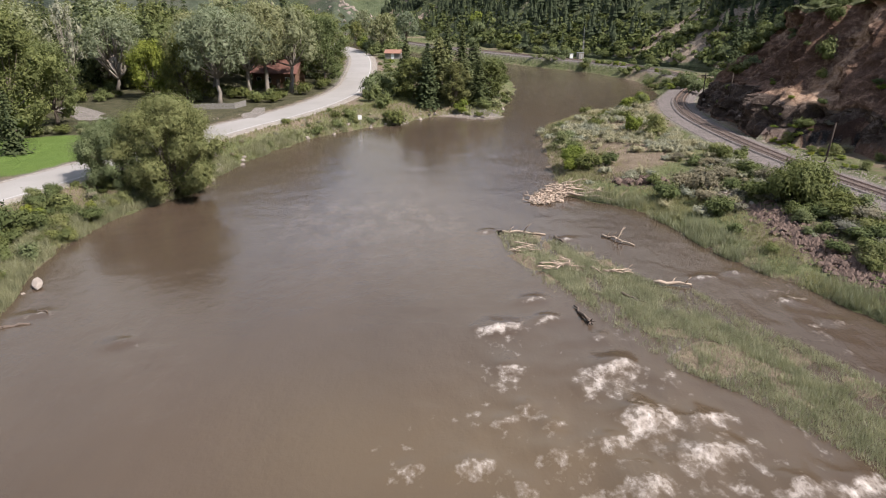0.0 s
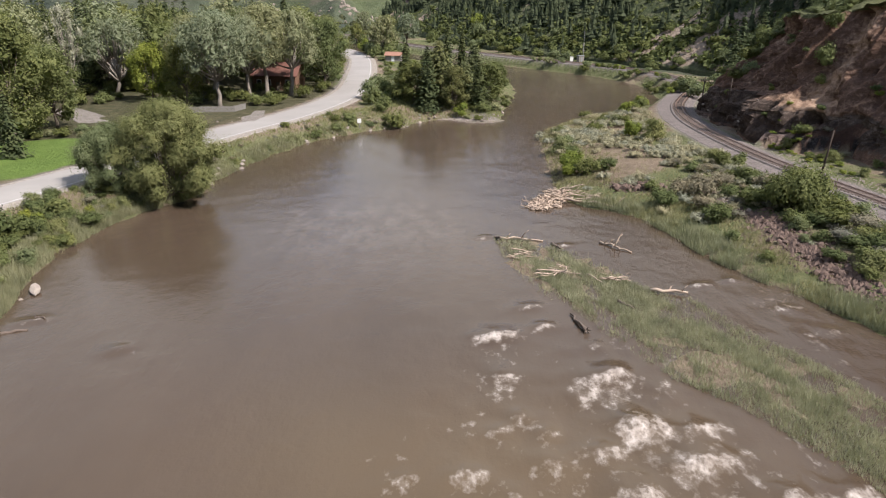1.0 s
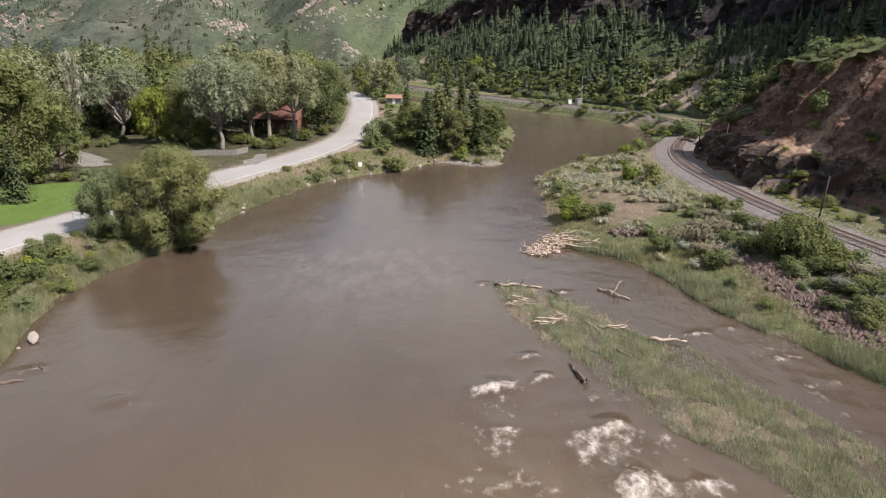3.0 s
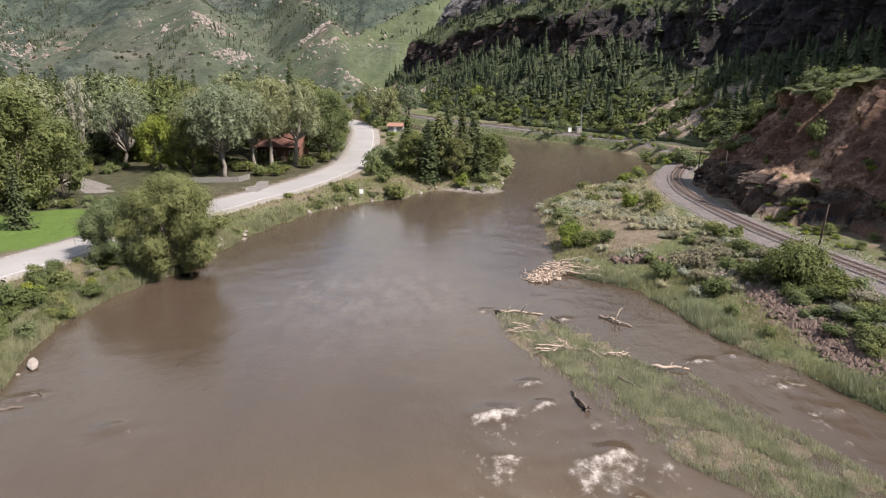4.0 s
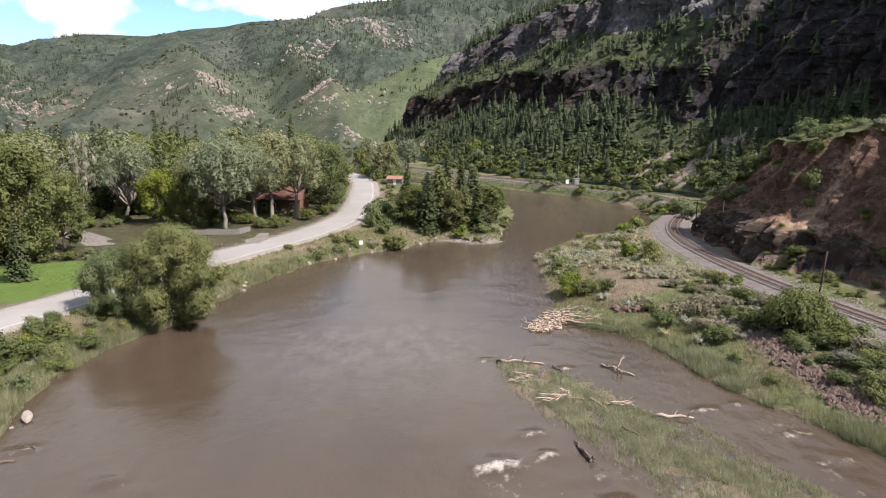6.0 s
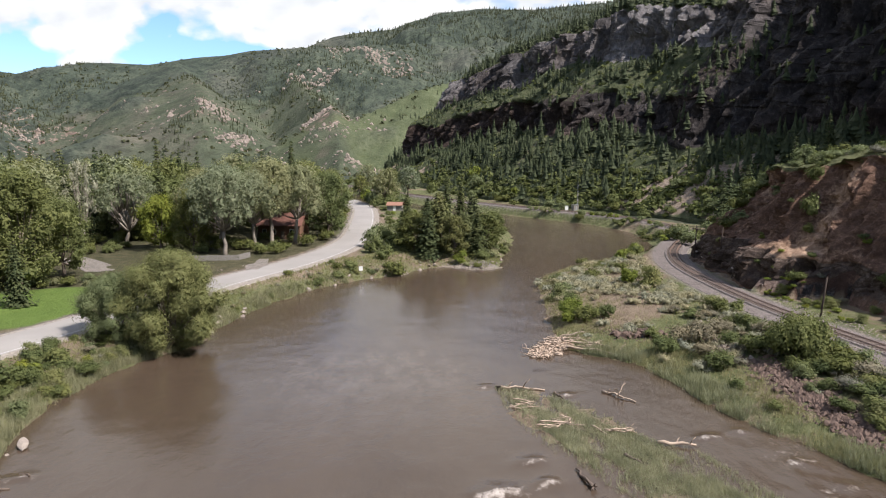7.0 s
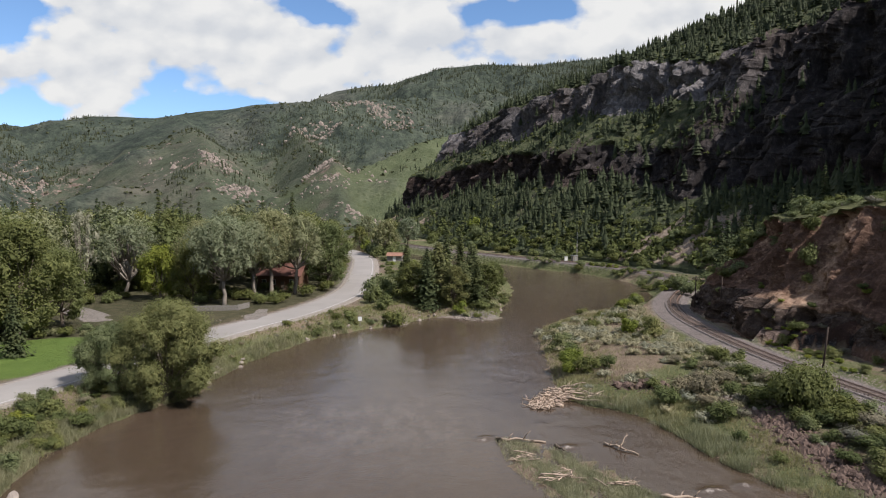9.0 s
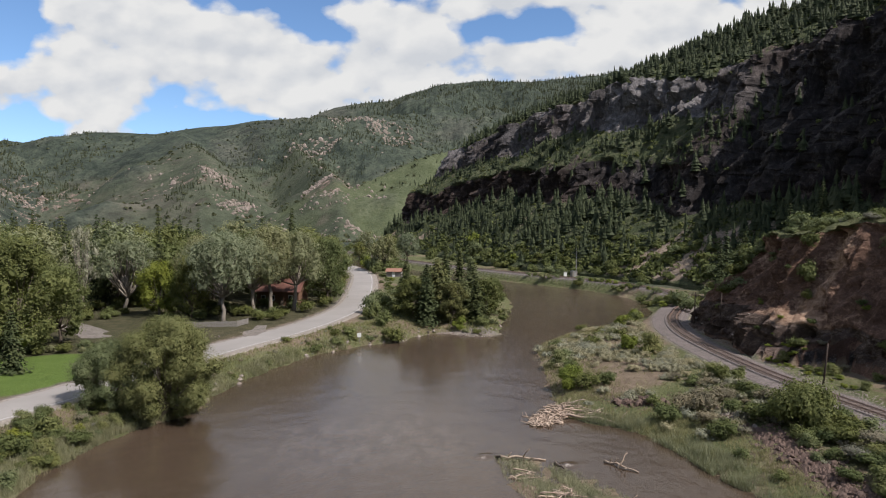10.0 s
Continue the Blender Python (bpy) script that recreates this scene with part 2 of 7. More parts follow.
def ground_mat():
    """Earth of the whole valley; weights laid into the mesh say what grows or lies where."""
    m = Mat("valley_ground")
    red, grass, gravel, rock = m.attr("zone")
    lawn, wood, far, pale = m.attr("zone_b")
    n_big, n_mid, n_fine = m.noise(0.05, 5), m.noise(0.45, 6, 0.62), m.noise(5.0, 5, 0.65)
    soil = m.ramp(m.math("ADD", m.math("MULTIPLY", n_mid, 0.6), m.math("MULTIPLY", n_fine, 0.4)),
                  (0.3, (0.12, 0.092, 0.066)), (0.7, (0.27, 0.212, 0.155)))
    turf = m.ramp(m.math("ADD", m.math("MULTIPLY", n_mid, 0.55), m.math("MULTIPLY", n_fine, 0.45)),
                  (0.3, (0.06, 0.072, 0.03)), (0.52, (0.11, 0.12, 0.055)), (0.72, (0.22, 0.2, 0.125)))
    lawn_c = m.ramp(m.math("ADD", m.math("MULTIPLY", n_mid, 0.5), m.math("MULTIPLY", n_fine, 0.5)),
                    (0.3, (0.085, 0.135, 0.03)), (0.7, (0.135, 0.19, 0.05)))
    redc = m.ramp(m.math("ADD", m.math("MULTIPLY", m.noise(0.22, 8, 0.66), 0.7), m.math("MULTIPLY", n_fine, 0.3)),
                  (0.34, (0.026, 0.017, 0.014)), (0.52, (0.064, 0.039, 0.03)), (0.68, (0.25, 0.155, 0.11)))
    crag = m.noise(0.16, 11, 0.72, stretch=(1, 1, 1.6))
    rockc = m.ramp(m.math("ADD", m.math("MULTIPLY", crag, 0.75), m.math("MULTIPLY", n_fine, 0.25)),
                   (0.44, (0.011, 0.01, 0.01)), (0.55, (0.032, 0.028, 0.027)), (0.68, (0.22, 0.19, 0.18)))
    palec = m.ramp(m.noise(0.05, 10, 0.7), (0.38, (0.1, 0.07, 0.058)), (0.62, (0.31, 0.235, 0.2)))
    grav = m.ramp(m.math("ADD", m.math("MULTIPLY", n_fine, 0.6), m.math("MULTIPLY", n_mid, 0.4)),
                  (0.3, (0.11, 0.098, 0.09)), (0.7, (0.25, 0.225, 0.205)))
    scrub_f = m.math("ADD", m.math("MULTIPLY", m.noise(0.045, 10, 0.72), 0.75), m.math("MULTIPLY", m.noise(0.006, 4), 0.3))
    # scrub colour is cooled and greyed to stand for distance haze
    scrub = m.ramp(scrub_f, (0.42, (0.026, 0.034, 0.028)), (0.52, (0.048, 0.06, 0.046)), (0.63, (0.078, 0.09, 0.066)))
    heath = m.ramp(scrub_f, (0.42, (0.05, 0.05, 0.044)), (0.52, (0.085, 0.084, 0.072)), (0.63, (0.125, 0.118, 0.098)))
    scrub = m.mix(m.ramp(m.noise(0.0042, 6, 0.62), (0.5, 0.0), (0.64, 0.5)), scrub, heath)
    dots = m.ramp(m.voronoi(0.16), (0.18, 1.0), (0.5, 0.0))
    scrub = m.mix(m.math("MULTIPLY", dots, m.ramp(m.noise(0.012, 5, 0.6), (0.4, 0.15), (0.62, 0.9))), scrub, (0.016, 0.022, 0.014))
    c = m.mix(m.ramp(m.math("ADD", grass, m.math("MULTIPLY", m.math("SUBTRACT", n_mid, 0.5), 1.4)), (0.35, 0.0), (0.65, 1.0)), soil, turf)
    # woodland floor: brown leaf litter, its colour also darkened for tree shade
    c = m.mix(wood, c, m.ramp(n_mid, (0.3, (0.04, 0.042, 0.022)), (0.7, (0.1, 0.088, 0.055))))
    c = m.mix(lawn, c, lawn_c)
    c = m.mix(far, c, scrub)
    c = m.mix(m.ramp(m.math("ADD", red, m.math("MULTIPLY", m.math("SUBTRACT", n_mid, 0.5), 0.7)), (0.35, 0.0), (0.65, 1.0)), c, redc)
    c = m.mix(m.ramp(m.math("ADD", rock, m.math("MULTIPLY", m.math("SUBTRACT", crag, 0.5), 1.5)), (0.42, 0.0), (0.58, 1.0)), c, rockc)
    c = m.mix(m.ramp(m.math("ADD", pale, m.math("MULTIPLY", m.math("SUBTRACT", m.noise(0.055, 10, 0.8), 0.5), 3.4)), (0.62, 0.0), (0.72, 1.0)), c, palec)
    c = m.mix(gravel, c, grav)
    h = m.math("ADD", n_fine, m.math("MULTIPLY", crag, 9.0))
    return m.done(m.principled(c, 0.95, m.bump(h, 0.8, 0.3), spec=0.1))


def water_mat():
    """Silty river water; white water where the mesh carries foam."""
    m = Mat("river_water")
    foam, turb, shoal, rip_sheen = m.attr("foam")
    silt = m.noise(0.035, 5, 0.6, stretch=(1.6, 0.6, 1))
    c = m.ramp(silt, (0.3, (0.047, 0.033, 0.023)), (0.7, (0.07, 0.05, 0.035)))
    c = m.mix(shoal, c, (0.1, 0.072, 0.042))
    n1 = m.noise(0.9, 5, 0.6, stretch=(1.0, 0.55, 1))
    n2 = m.noise(4.0, 4, 0.6)
    h = m.math("ADD", n1, m.math("MULTIPLY", n2, 0.25))
    h = m.math("MULTIPLY", h, m.math("ADD", 1.0, m.math("MULTIPLY", rip_sheen, 0.5)))
    # sky sheen on the ripples is painted as a paler water colour
    c = m.mix(m.math("MULTIPLY", rip_sheen, m.ramp(m.noise(0.35, 5, 0.6, stretch=(1.4, 0.6, 1)), (0.35, 0.05), (0.75, 0.45))), c, (0.18, 0.152, 0.132))
    streak = m.noise(1.0, 7, 0.62, stretch=(1.15, 0.85, 1))
    fm = m.ramp(m.math("ADD", foam, m.math("MULTIPLY", m.math("SUBTRACT", streak, 0.5), 1.5)), (0.3, 0.0), (1.1, 0.8))
    lace = m.ramp(m.math("ABSOLUTE", m.math("SUBTRACT", m.noise(1.3, 6, 0.6, stretch=(1.3, 0.8, 1)), 0.5)), (0.0, 1.0), (0.16, 0.26))
    fm = m.math("MULTIPLY", fm, lace)
    c = m.mix(fm, c, m.ramp(streak, (0.35, (0.3, 0.25, 0.21)), (0.65, (0.62, 0.56, 0.51))))
    r = m.math("ADD", 0.14, m.math("MULTIPLY", fm, 0.6))
    return m.done(m.principled(c, r, m.bump(h, 0.4, 0.12), spec=0.6, ior=1.333))


M_ROAD = road_mat()
M_SHOULDER = gravel_mat("shoulder_gravel", (0.16, 0.138, 0.118), (0.3, 0.265, 0.23), 4.0)
# same gravel as the shoulder, darkened to stand for tree shade
M_DRIVE_SHADED = gravel_mat("drive_gravel_shaded", (0.1, 0.088, 0.078), (0.22, 0.195, 0.172), 4.0)
M_BALLAST = gravel_mat("track_ballast", (0.068, 0.057, 0.053), (0.18, 0.153, 0.143), 5.0)
M_GROUND = ground_mat()


def wall_mat():
    """Canyon wall: banded craggy rock on the cliffs, scrub and soil on the benches, pale scree runs."""
    m = Mat("canyon_wall")
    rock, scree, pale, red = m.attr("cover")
    n1, n2, n3 = m.noise(0.09, 9, 0.7, stretch=(1, 1, 0.45)), m.noise(0.5, 8, 0.7, stretch=(1, 1, 0.6)), m.noise(2.6, 6, 0.7)
    f = m.math("ADD", m.math("MULTIPLY", n1, 0.35), m.math("ADD", m.math("MULTIPLY", n2, 0.4), m.math("MULTIPLY", n3, 0.25)))
    # shade and sun put into the rock colour: near-black cliffs, paler grey upper band
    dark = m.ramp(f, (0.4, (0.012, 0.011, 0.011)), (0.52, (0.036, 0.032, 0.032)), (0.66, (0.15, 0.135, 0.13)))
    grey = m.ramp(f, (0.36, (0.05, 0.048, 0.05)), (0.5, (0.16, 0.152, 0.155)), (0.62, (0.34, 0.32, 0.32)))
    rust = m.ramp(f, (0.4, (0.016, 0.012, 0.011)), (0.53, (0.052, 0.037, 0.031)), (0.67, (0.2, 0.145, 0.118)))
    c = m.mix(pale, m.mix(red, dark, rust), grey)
    g1 = m.noise(0.3, 8, 0.7)
    turf = m.ramp(m.math("ADD", m.math("MULTIPLY", g1, 0.6), m.math("MULTIPLY", n3, 0.4)), (0.36, (0.022, 0.03, 0.016)), (0.5, (0.055, 0.066, 0.034)), (0.66, (0.13, 0.125, 0.08)))
    soil = m.ramp(m.math("ADD", m.math("MULTIPLY", n2, 0.6), m.math("MULTIPLY", n3, 0.4)), (0.36, (0.13, 0.1, 0.075)), (0.64, (0.34, 0.275, 0.22)))
    low = m.mix(m.ramp(m.math("ADD", scree, m.math("MULTIPLY", m.math("SUBTRACT", n2, 0.5), 1.2)), (0.4, 0.0), (0.62, 1.0)), turf, soil)
    c = m.mix(m.ramp(m.math("ADD", rock, m.math("MULTIPLY", m.math("SUBTRACT", n2, 0.5), 1.6)), (0.4, 0.0), (0.56, 1.0)), low, c)
    h = m.math("ADD", m.math("MULTIPLY", n2, 3.0), n3)
    return m.done(m.principled(c, 0.95, m.bump(h, 0.9, 0.35), spec=0.1))


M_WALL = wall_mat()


def bank_mat():
    """Red cut bank: jointed rock foot darkened for shade, crumbling red earth, paler runs of fallen earth and a ledge
    painted sunlit tan, turf on top.
    """
    m = Mat("cut_bank_earth")
    rock, pale, turf, flank = m.attr("cover")
    n1, n2, n3 = m.noise(0.25, 8, 0.7), m.noise(1.3, 7, 0.68), m.noise(7.0, 5, 0.68)
    f = m.math("ADD", m.math("MULTIPLY", n1, 0.3), m.math("ADD", m.math("MULTIPLY", n2, 0.4), m.math("MULTIPLY", n3, 0.3)))
    red = m.ramp(f, (0.36, (0.05, 0.03, 0.023)), (0.5, (0.12, 0.074, 0.055)), (0.66, (0.26, 0.17, 0.125)))
    tan = m.ramp(f, (0.36, (0.17, 0.105, 0.072)), (0.5, (0.3, 0.2, 0.14)), (0.66, (0.46, 0.34, 0.26)))
    dark = m.ramp(f, (0.38, (0.03, 0.022, 0.019)), (0.52, (0.08, 0.06, 0.05)), (0.66, (0.24, 0.19, 0.16)))
    grass = m.ramp(f, (0.38, (0.045, 0.052, 0.024)), (0.52, (0.085, 0.09, 0.045)), (0.66, (0.18, 0.155, 0.1)))
    c = m.mix(m.ramp(m.math("ADD", pale, m.math("MULTIPLY", m.math("SUBTRACT", n2, 0.5), 1.4)), (0.3, 0.0), (0.7, 1.0)), red, tan)
    c = m.mix(m.ramp(m.math("ADD", rock, m.math("MULTIPLY", m.math("SUBTRACT", n2, 0.5), 1.2)), (0.4, 0.0), (0.6, 1.0)), c, dark)
    c = m.mix(m.ramp(m.math("ADD", turf, m.math("MULTIPLY", m.math("SUBTRACT", n2, 0.5), 1.4)), (0.42, 0.0), (0.58, 1.0)), c, grass)
    h = m.math("ADD", m.math("MULTIPLY", n2, 2.0), n3)
    return m.done(m.principled(c, 0.95, m.bump(h, 0.9, 0.2), spec=0.1))


M_BANK = bank_mat()
M_WATER = water_mat()

# ---------------------------------------------------------------- mesh helpers


def mesh_of(name, verts, faces, mat, smooth=False):
    me = bpy.data.meshes.new(name)
    me.from_pydata([tuple(v) for v in verts] if not isinstance(verts, np.ndarray) else verts.tolist(), [],
                   faces if not isinstance(faces, np.ndarray) else faces.tolist())
    me.materials.append(mat)
    if smooth:
        me.polygons.foreach_set("use_smooth", [True] * len(me.polygons))
    me.update()
    return me


def thing(name, verts, faces, mat, label, category, group="", kind="", smooth=False):
    return tagged(new(name, mesh_of(name, verts, faces, mat, smooth)), label, category, group, kind)


def part(name, mesh, parent, label=""):
    ob = new(name, mesh)
    ob.parent = parent
    return tagged(ob, label)


class Geo:
    """Collects vertices and faces of one mesh."""

    def __init__(self):
        self.v, self.f = [], []

    def add(self, v, f):
        k = len(self.v)
        self.v.extend(tuple(p) for p in v)
        self.f.extend(tuple(i + k for i in q) for q in f)
        return self

    def box(self, x0, y0, z0, x1, y1, z1):
        v = [(x, y, z) for z in (z0, z1) for y in (y0, y1) for x in (x0, x1)]
        return self.add(v, [(0, 2, 3, 1), (4, 5, 7, 6), (0, 1, 5, 4), (2, 6, 7, 3), (0, 4, 6, 2), (1, 3, 7, 5)])

    def tube(self, pts, radii, sides=6):
        pts = [Vector(p) for p in pts]
        v, f = [], []
        for i, p in enumerate(pts):
            d = (pts[min(i + 1, len(pts) - 1)] - pts[max(i - 1, 0)]).normalized()
            a = d.orthogonal().normalized()
            b = d.cross(a)
            for k in range(sides):
                g = 2 * math.pi * k / sides
                v.append(p + (a * math.cos(g) + b * math.sin(g)) * radii[i])
        for i in range(len(pts) - 1):
            for k in range(sides):
                k2 = (k + 1) % sides
                f.append((i * sides + k, i * sides + k2, (i + 1) * sides + k2, (i + 1) * sides + k))
        f.append(tuple(range(sides))[::-1])
        f.append(tuple((len(pts) - 1) * sides + k for k in range(sides)))
        return self.add(v, f)

    def mesh(self, name, mat, smooth=False):
        return mesh_of(name, self.v, self.f, mat, smooth)


def smooth_line(pts, step):
    """Catmull-Rom through the points, at even steps."""
    p = np.array(pts, float)
    p = np.vstack([2 * p[0] - p[1], p, 2 * p[-1] - p[-2]])
    out = []
    for i in range(1, len(p) - 2):
        n = max(2, int(np.linalg.norm(p[i + 1] - p[i]) / (step * 0.3)))
        t = np.linspace(0, 1, n, endpoint=False)[:, None]
        a, b, c, d = p[i - 1], p[i], p[i + 1], p[i + 2]
        out.append(0.5 * (2 * b + (c - a) * t + (2 * a - 5 * b + 4 * c - d) * t ** 2 + (3 * b - a - 3 * c + d) * t ** 3))
    q = np.vstack(out + [p[-2:-1]])
    s = np.concatenate([[0], np.cumsum(np.linalg.norm(np.diff(q, axis=0), axis=1))])
    u = np.arange(0, s[-1], step)
    return np.stack([np.interp(u, s, q[:, k]) for k in range(q.shape[1])], 1)


def line_dist(X, Y, line, closed=False, stride=6):
    """Distance to a polyline, the side (positive: to the right of its direction), and the distance run along it.
    A coarse line finds the stretch first, then the fine pieces near it are tried."""
    pts = np.vstack([line, line[:1]]) if closed else line
    pts = pts[:, :2]
    n = len(pts) - 1
    run0 = np.concatenate([[0], np.cumsum(np.hypot(*np.diff(pts, axis=0).T))])
    best, at_seg = np.full(X.shape, 1e9), np.zeros(X.shape, int)
    for i in range(0, n, stride):
        a, b = pts[i], pts[min(i + stride, n)]
        d = b - a
        t = np.clip(((X - a[0]) * d[0] + (Y - a[1]) * d[1]) / max(d @ d, 1e-9), 0, 1)
        e = (X - a[0] - t * d[0]) ** 2 + (Y - a[1] - t * d[1]) ** 2
        m = e < best
        best = np.where(m, e, best)
        at_seg[m] = i
    best = np.full(X.shape, 1e9)
    side, run = np.zeros(X.shape), np.zeros(X.shape)
    for k in range(-stride // 2, stride + stride // 2):
        i = (at_seg + k) % n if closed else np.clip(at_seg + k, 0, n - 1)
        a, b = pts[i], pts[i + 1]
        d = b - a
        dx, dy = X - a[..., 0], Y - a[..., 1]
        L2 = np.maximum((d ** 2).sum(-1), 1e-9)
        t = np.clip((dx * d[..., 0] + dy * d[..., 1]) / L2, 0, 1)
        e = np.hypot(dx - t * d[..., 0], dy - t * d[..., 1])
        m = e < best
        best = np.where(m, e, best)
        side = np.where(m, np.sign(dx * d[..., 1] - dy * d[..., 0]), side)
        run = np.where(m, run0[i] + t * np.sqrt(L2), run)
    return best, side, run


def inside(X, Y, poly):
    r = np.zeros(X.shape, bool)
    for (x0, y0), (x1, y1) in zip(poly, np.roll(poly, -1, 0)):
        if y0 == y1:
            continue
        r ^= ((y0 > Y) != (y1 > Y)) & (X < (x1 - x0) * (Y - y0) / (y1 - y0) + x0)
    return r


_perm = np.random.RandomState(7).rand(256, 256)


def vnoise(x, y):
    xi, yi = np.floor(x).astype(int), np.floor(y).astype(int)
    fx, fy = x - xi, y - yi
    fx, fy = fx * fx * (3 - 2 * fx), fy * fy * (3 - 2 * fy)
    g = lambda i, j: _perm[(xi + i) & 255, (yi + j) & 255]
    return (g(0, 0) * (1 - fx) + g(1, 0) * fx) * (1 - fy) + (g(0, 1) * (1 - fx) + g(1, 1) * fx) * fy - 0.5


def fbm(x, y, scale, octaves=5, gain=0.5):
    """Noise of about -0.5 to 0.5; scale: the size of the largest lumps in metres."""
    r, a, f = 0.0, 1.0, 1.0 / scale
    for i in range(octaves):
        r = r + a * vnoise(x * f + 17.3 * i, y * f + 5.1 * i)
        a, f = a * gain, f * 2.03
    return r


def sstep(x, a, b):
    t = np.clip((x - a) / (b - a), 0, 1)
    return t * t * (3 - 2 * t)

# ---------------------------------------------------------------- the plan: river, road, railway, hills


LEFT_BANK = smooth_line([(-30, -400), (-30, -100), (-31, 0), (-34, 35), (-37.6, 53), (-40, 61), (-40.3, 68), (-39, 80), (-34, 89), (-33.2, 101),
                         (-27, 122), (-17, 137), (-10, 141.5), (-3, 151), (4, 153), (10.5, 150), (14, 163), (19, 190), (21.5, 215), (19, 240), (8, 268),
                         (-20, 305), (-60, 370), (-110, 470), (-220, 640)], 2.0)
RIGHT_BANK = smooth_line([(60, -400), (58, -100), (50, 0), (42, 35), (36.2, 50.7), (32.2, 58.4), (28.4, 67), (26.3, 76), (22.5, 83.5),
                          (17, 87.5), (16.2, 96), (16.8, 103), (18, 119), (19.5, 134), (26, 147), (38, 160), (50, 172), (58, 186), (61.5, 207), (60, 222),
                          (53.5, 242), (40, 261), (22, 286), (-5, 325), (-40, 390), (-90, 490), (-200, 660)], 2.0)
RIVER = np.vstack([LEFT_BANK, RIGHT_BANK[::-1]])
ISLAND = smooth_line([(6, 73), (8.5, 73.2), (12, 71), (16, 66), (18.6, 60), (22.6, 56.6), (25.2, 50), (28, 45.5), (30, 40), (33, 31), (35, 20), (32, 8), (29, 12),
                      (26.5, 25), (24.2, 31.4), (21.6, 36.4), (19.5, 40), (16.7, 43), (14.6, 47.2), (12.2, 52.6), (9, 58.6), (6.7, 65.8)], 1.0)
ROAD = smooth_line([(-84, 0), (-68, 40), (-58.5, 65), (-52.4, 82), (-47.2, 97), (-42.3, 112), (-37.6, 125), (-32.4, 137), (-27.8, 152), (-24.9, 168),
                    (-24, 184), (-25.4, 207), (-30, 256), (-36, 292), (-52, 340), (-90, 420), (-170, 540)], 2.0)
TRACK = smooth_line([(78, -60), (64, 20), (56, 55), (51.8, 77.6), (49.9, 88.7), (48.3, 101.5), (47.6, 118), (48.4, 136), (52.3, 153), (58.5, 168), (65.5, 183),
                     (70, 202), (69.4, 221), (63.5, 239), (54, 254), (44, 268), (28, 291), (4, 328), (-30, 392), (-80, 492), (-190, 662)], 2.0)
TOE = smooth_line([(140, -400), (128, -100), (122, 60), (112, 130), (98, 175), (88, 212), (74, 247), (52, 282), (26, 326), (4, 388), (-18, 450), (-42, 516),
                   (-46, 570), (-10, 640), (90, 740), (220, 860)], 8.0)
ROAD_Z, TRACK_Z = 2.85, 3.0
RIDGES = [
    # crest points (x, y, z) and the steepness of the flanks
    ([(-2600, 1300, 240), (-1400, 1480, 172), (-970, 1500, 184), (-785, 1500, 216), (-640, 1510, 214), (-475, 1500, 236), (-276, 1520, 252), (-20, 1700, 290)], 0.42),
    ([(-420, 2050, 300), (-310, 2000, 352), (-150, 1990, 372), (0, 2000, 420), (90, 2000, 428), (250, 2000, 424), (405, 2000, 440), (800, 2100, 520)], 0.5),
    ([(-560, 1430, 215), (-420, 1180, 142), (-335, 960, 98), (-300, 860, 52), (-270, 760, 8)], 0.5),
    ([(-330, 1420, 205), (-230, 1150, 128), (-155, 930, 92), (-126, 820, 56), (-112, 740, 26), (-100, 660, 4)], 0.75),
    ([(-900, 1400, 190), (-800, 1150, 112), (-650, 950, 60), (-560, 800, 8)], 0.5),
    ([(-185, 800, 10), (-120, 870, 64), (-30, 965, 112), (62, 1110, 153), (190, 1320, 240), (360, 1600, 330)], 0.5),
    ([(-3200, 900, 420), (-900, 300, 260), (-700, -300, 300), (-900, -1500, 420)], 0.5),
    ([(-700, -1500, 400), (200, -1800, 460), (900, -1500, 520)], 0.45),
]


def ridge_height(X, Y, crest, slope):
    best, drop = np.full(X.shape, -1e9), np.full(X.shape, 1e9)
    for a, b in zip(crest[:-1], crest[1:]):
        a, b = np.array(a, float), np.array(b, float)
        d = b[:2] - a[:2]
        t = np.clip(((X - a[0]) * d[0] + (Y - a[1]) * d[1]) / (d @ d), 0, 1)
        e = np.hypot(X - a[0] - t * d[0], Y - a[1] - t * d[1])
        h = a[2] + t * (b[2] - a[2]) - slope * e
        drop = np.minimum(drop, slope * e)
        best = np.maximum(best, h)
    return best, drop


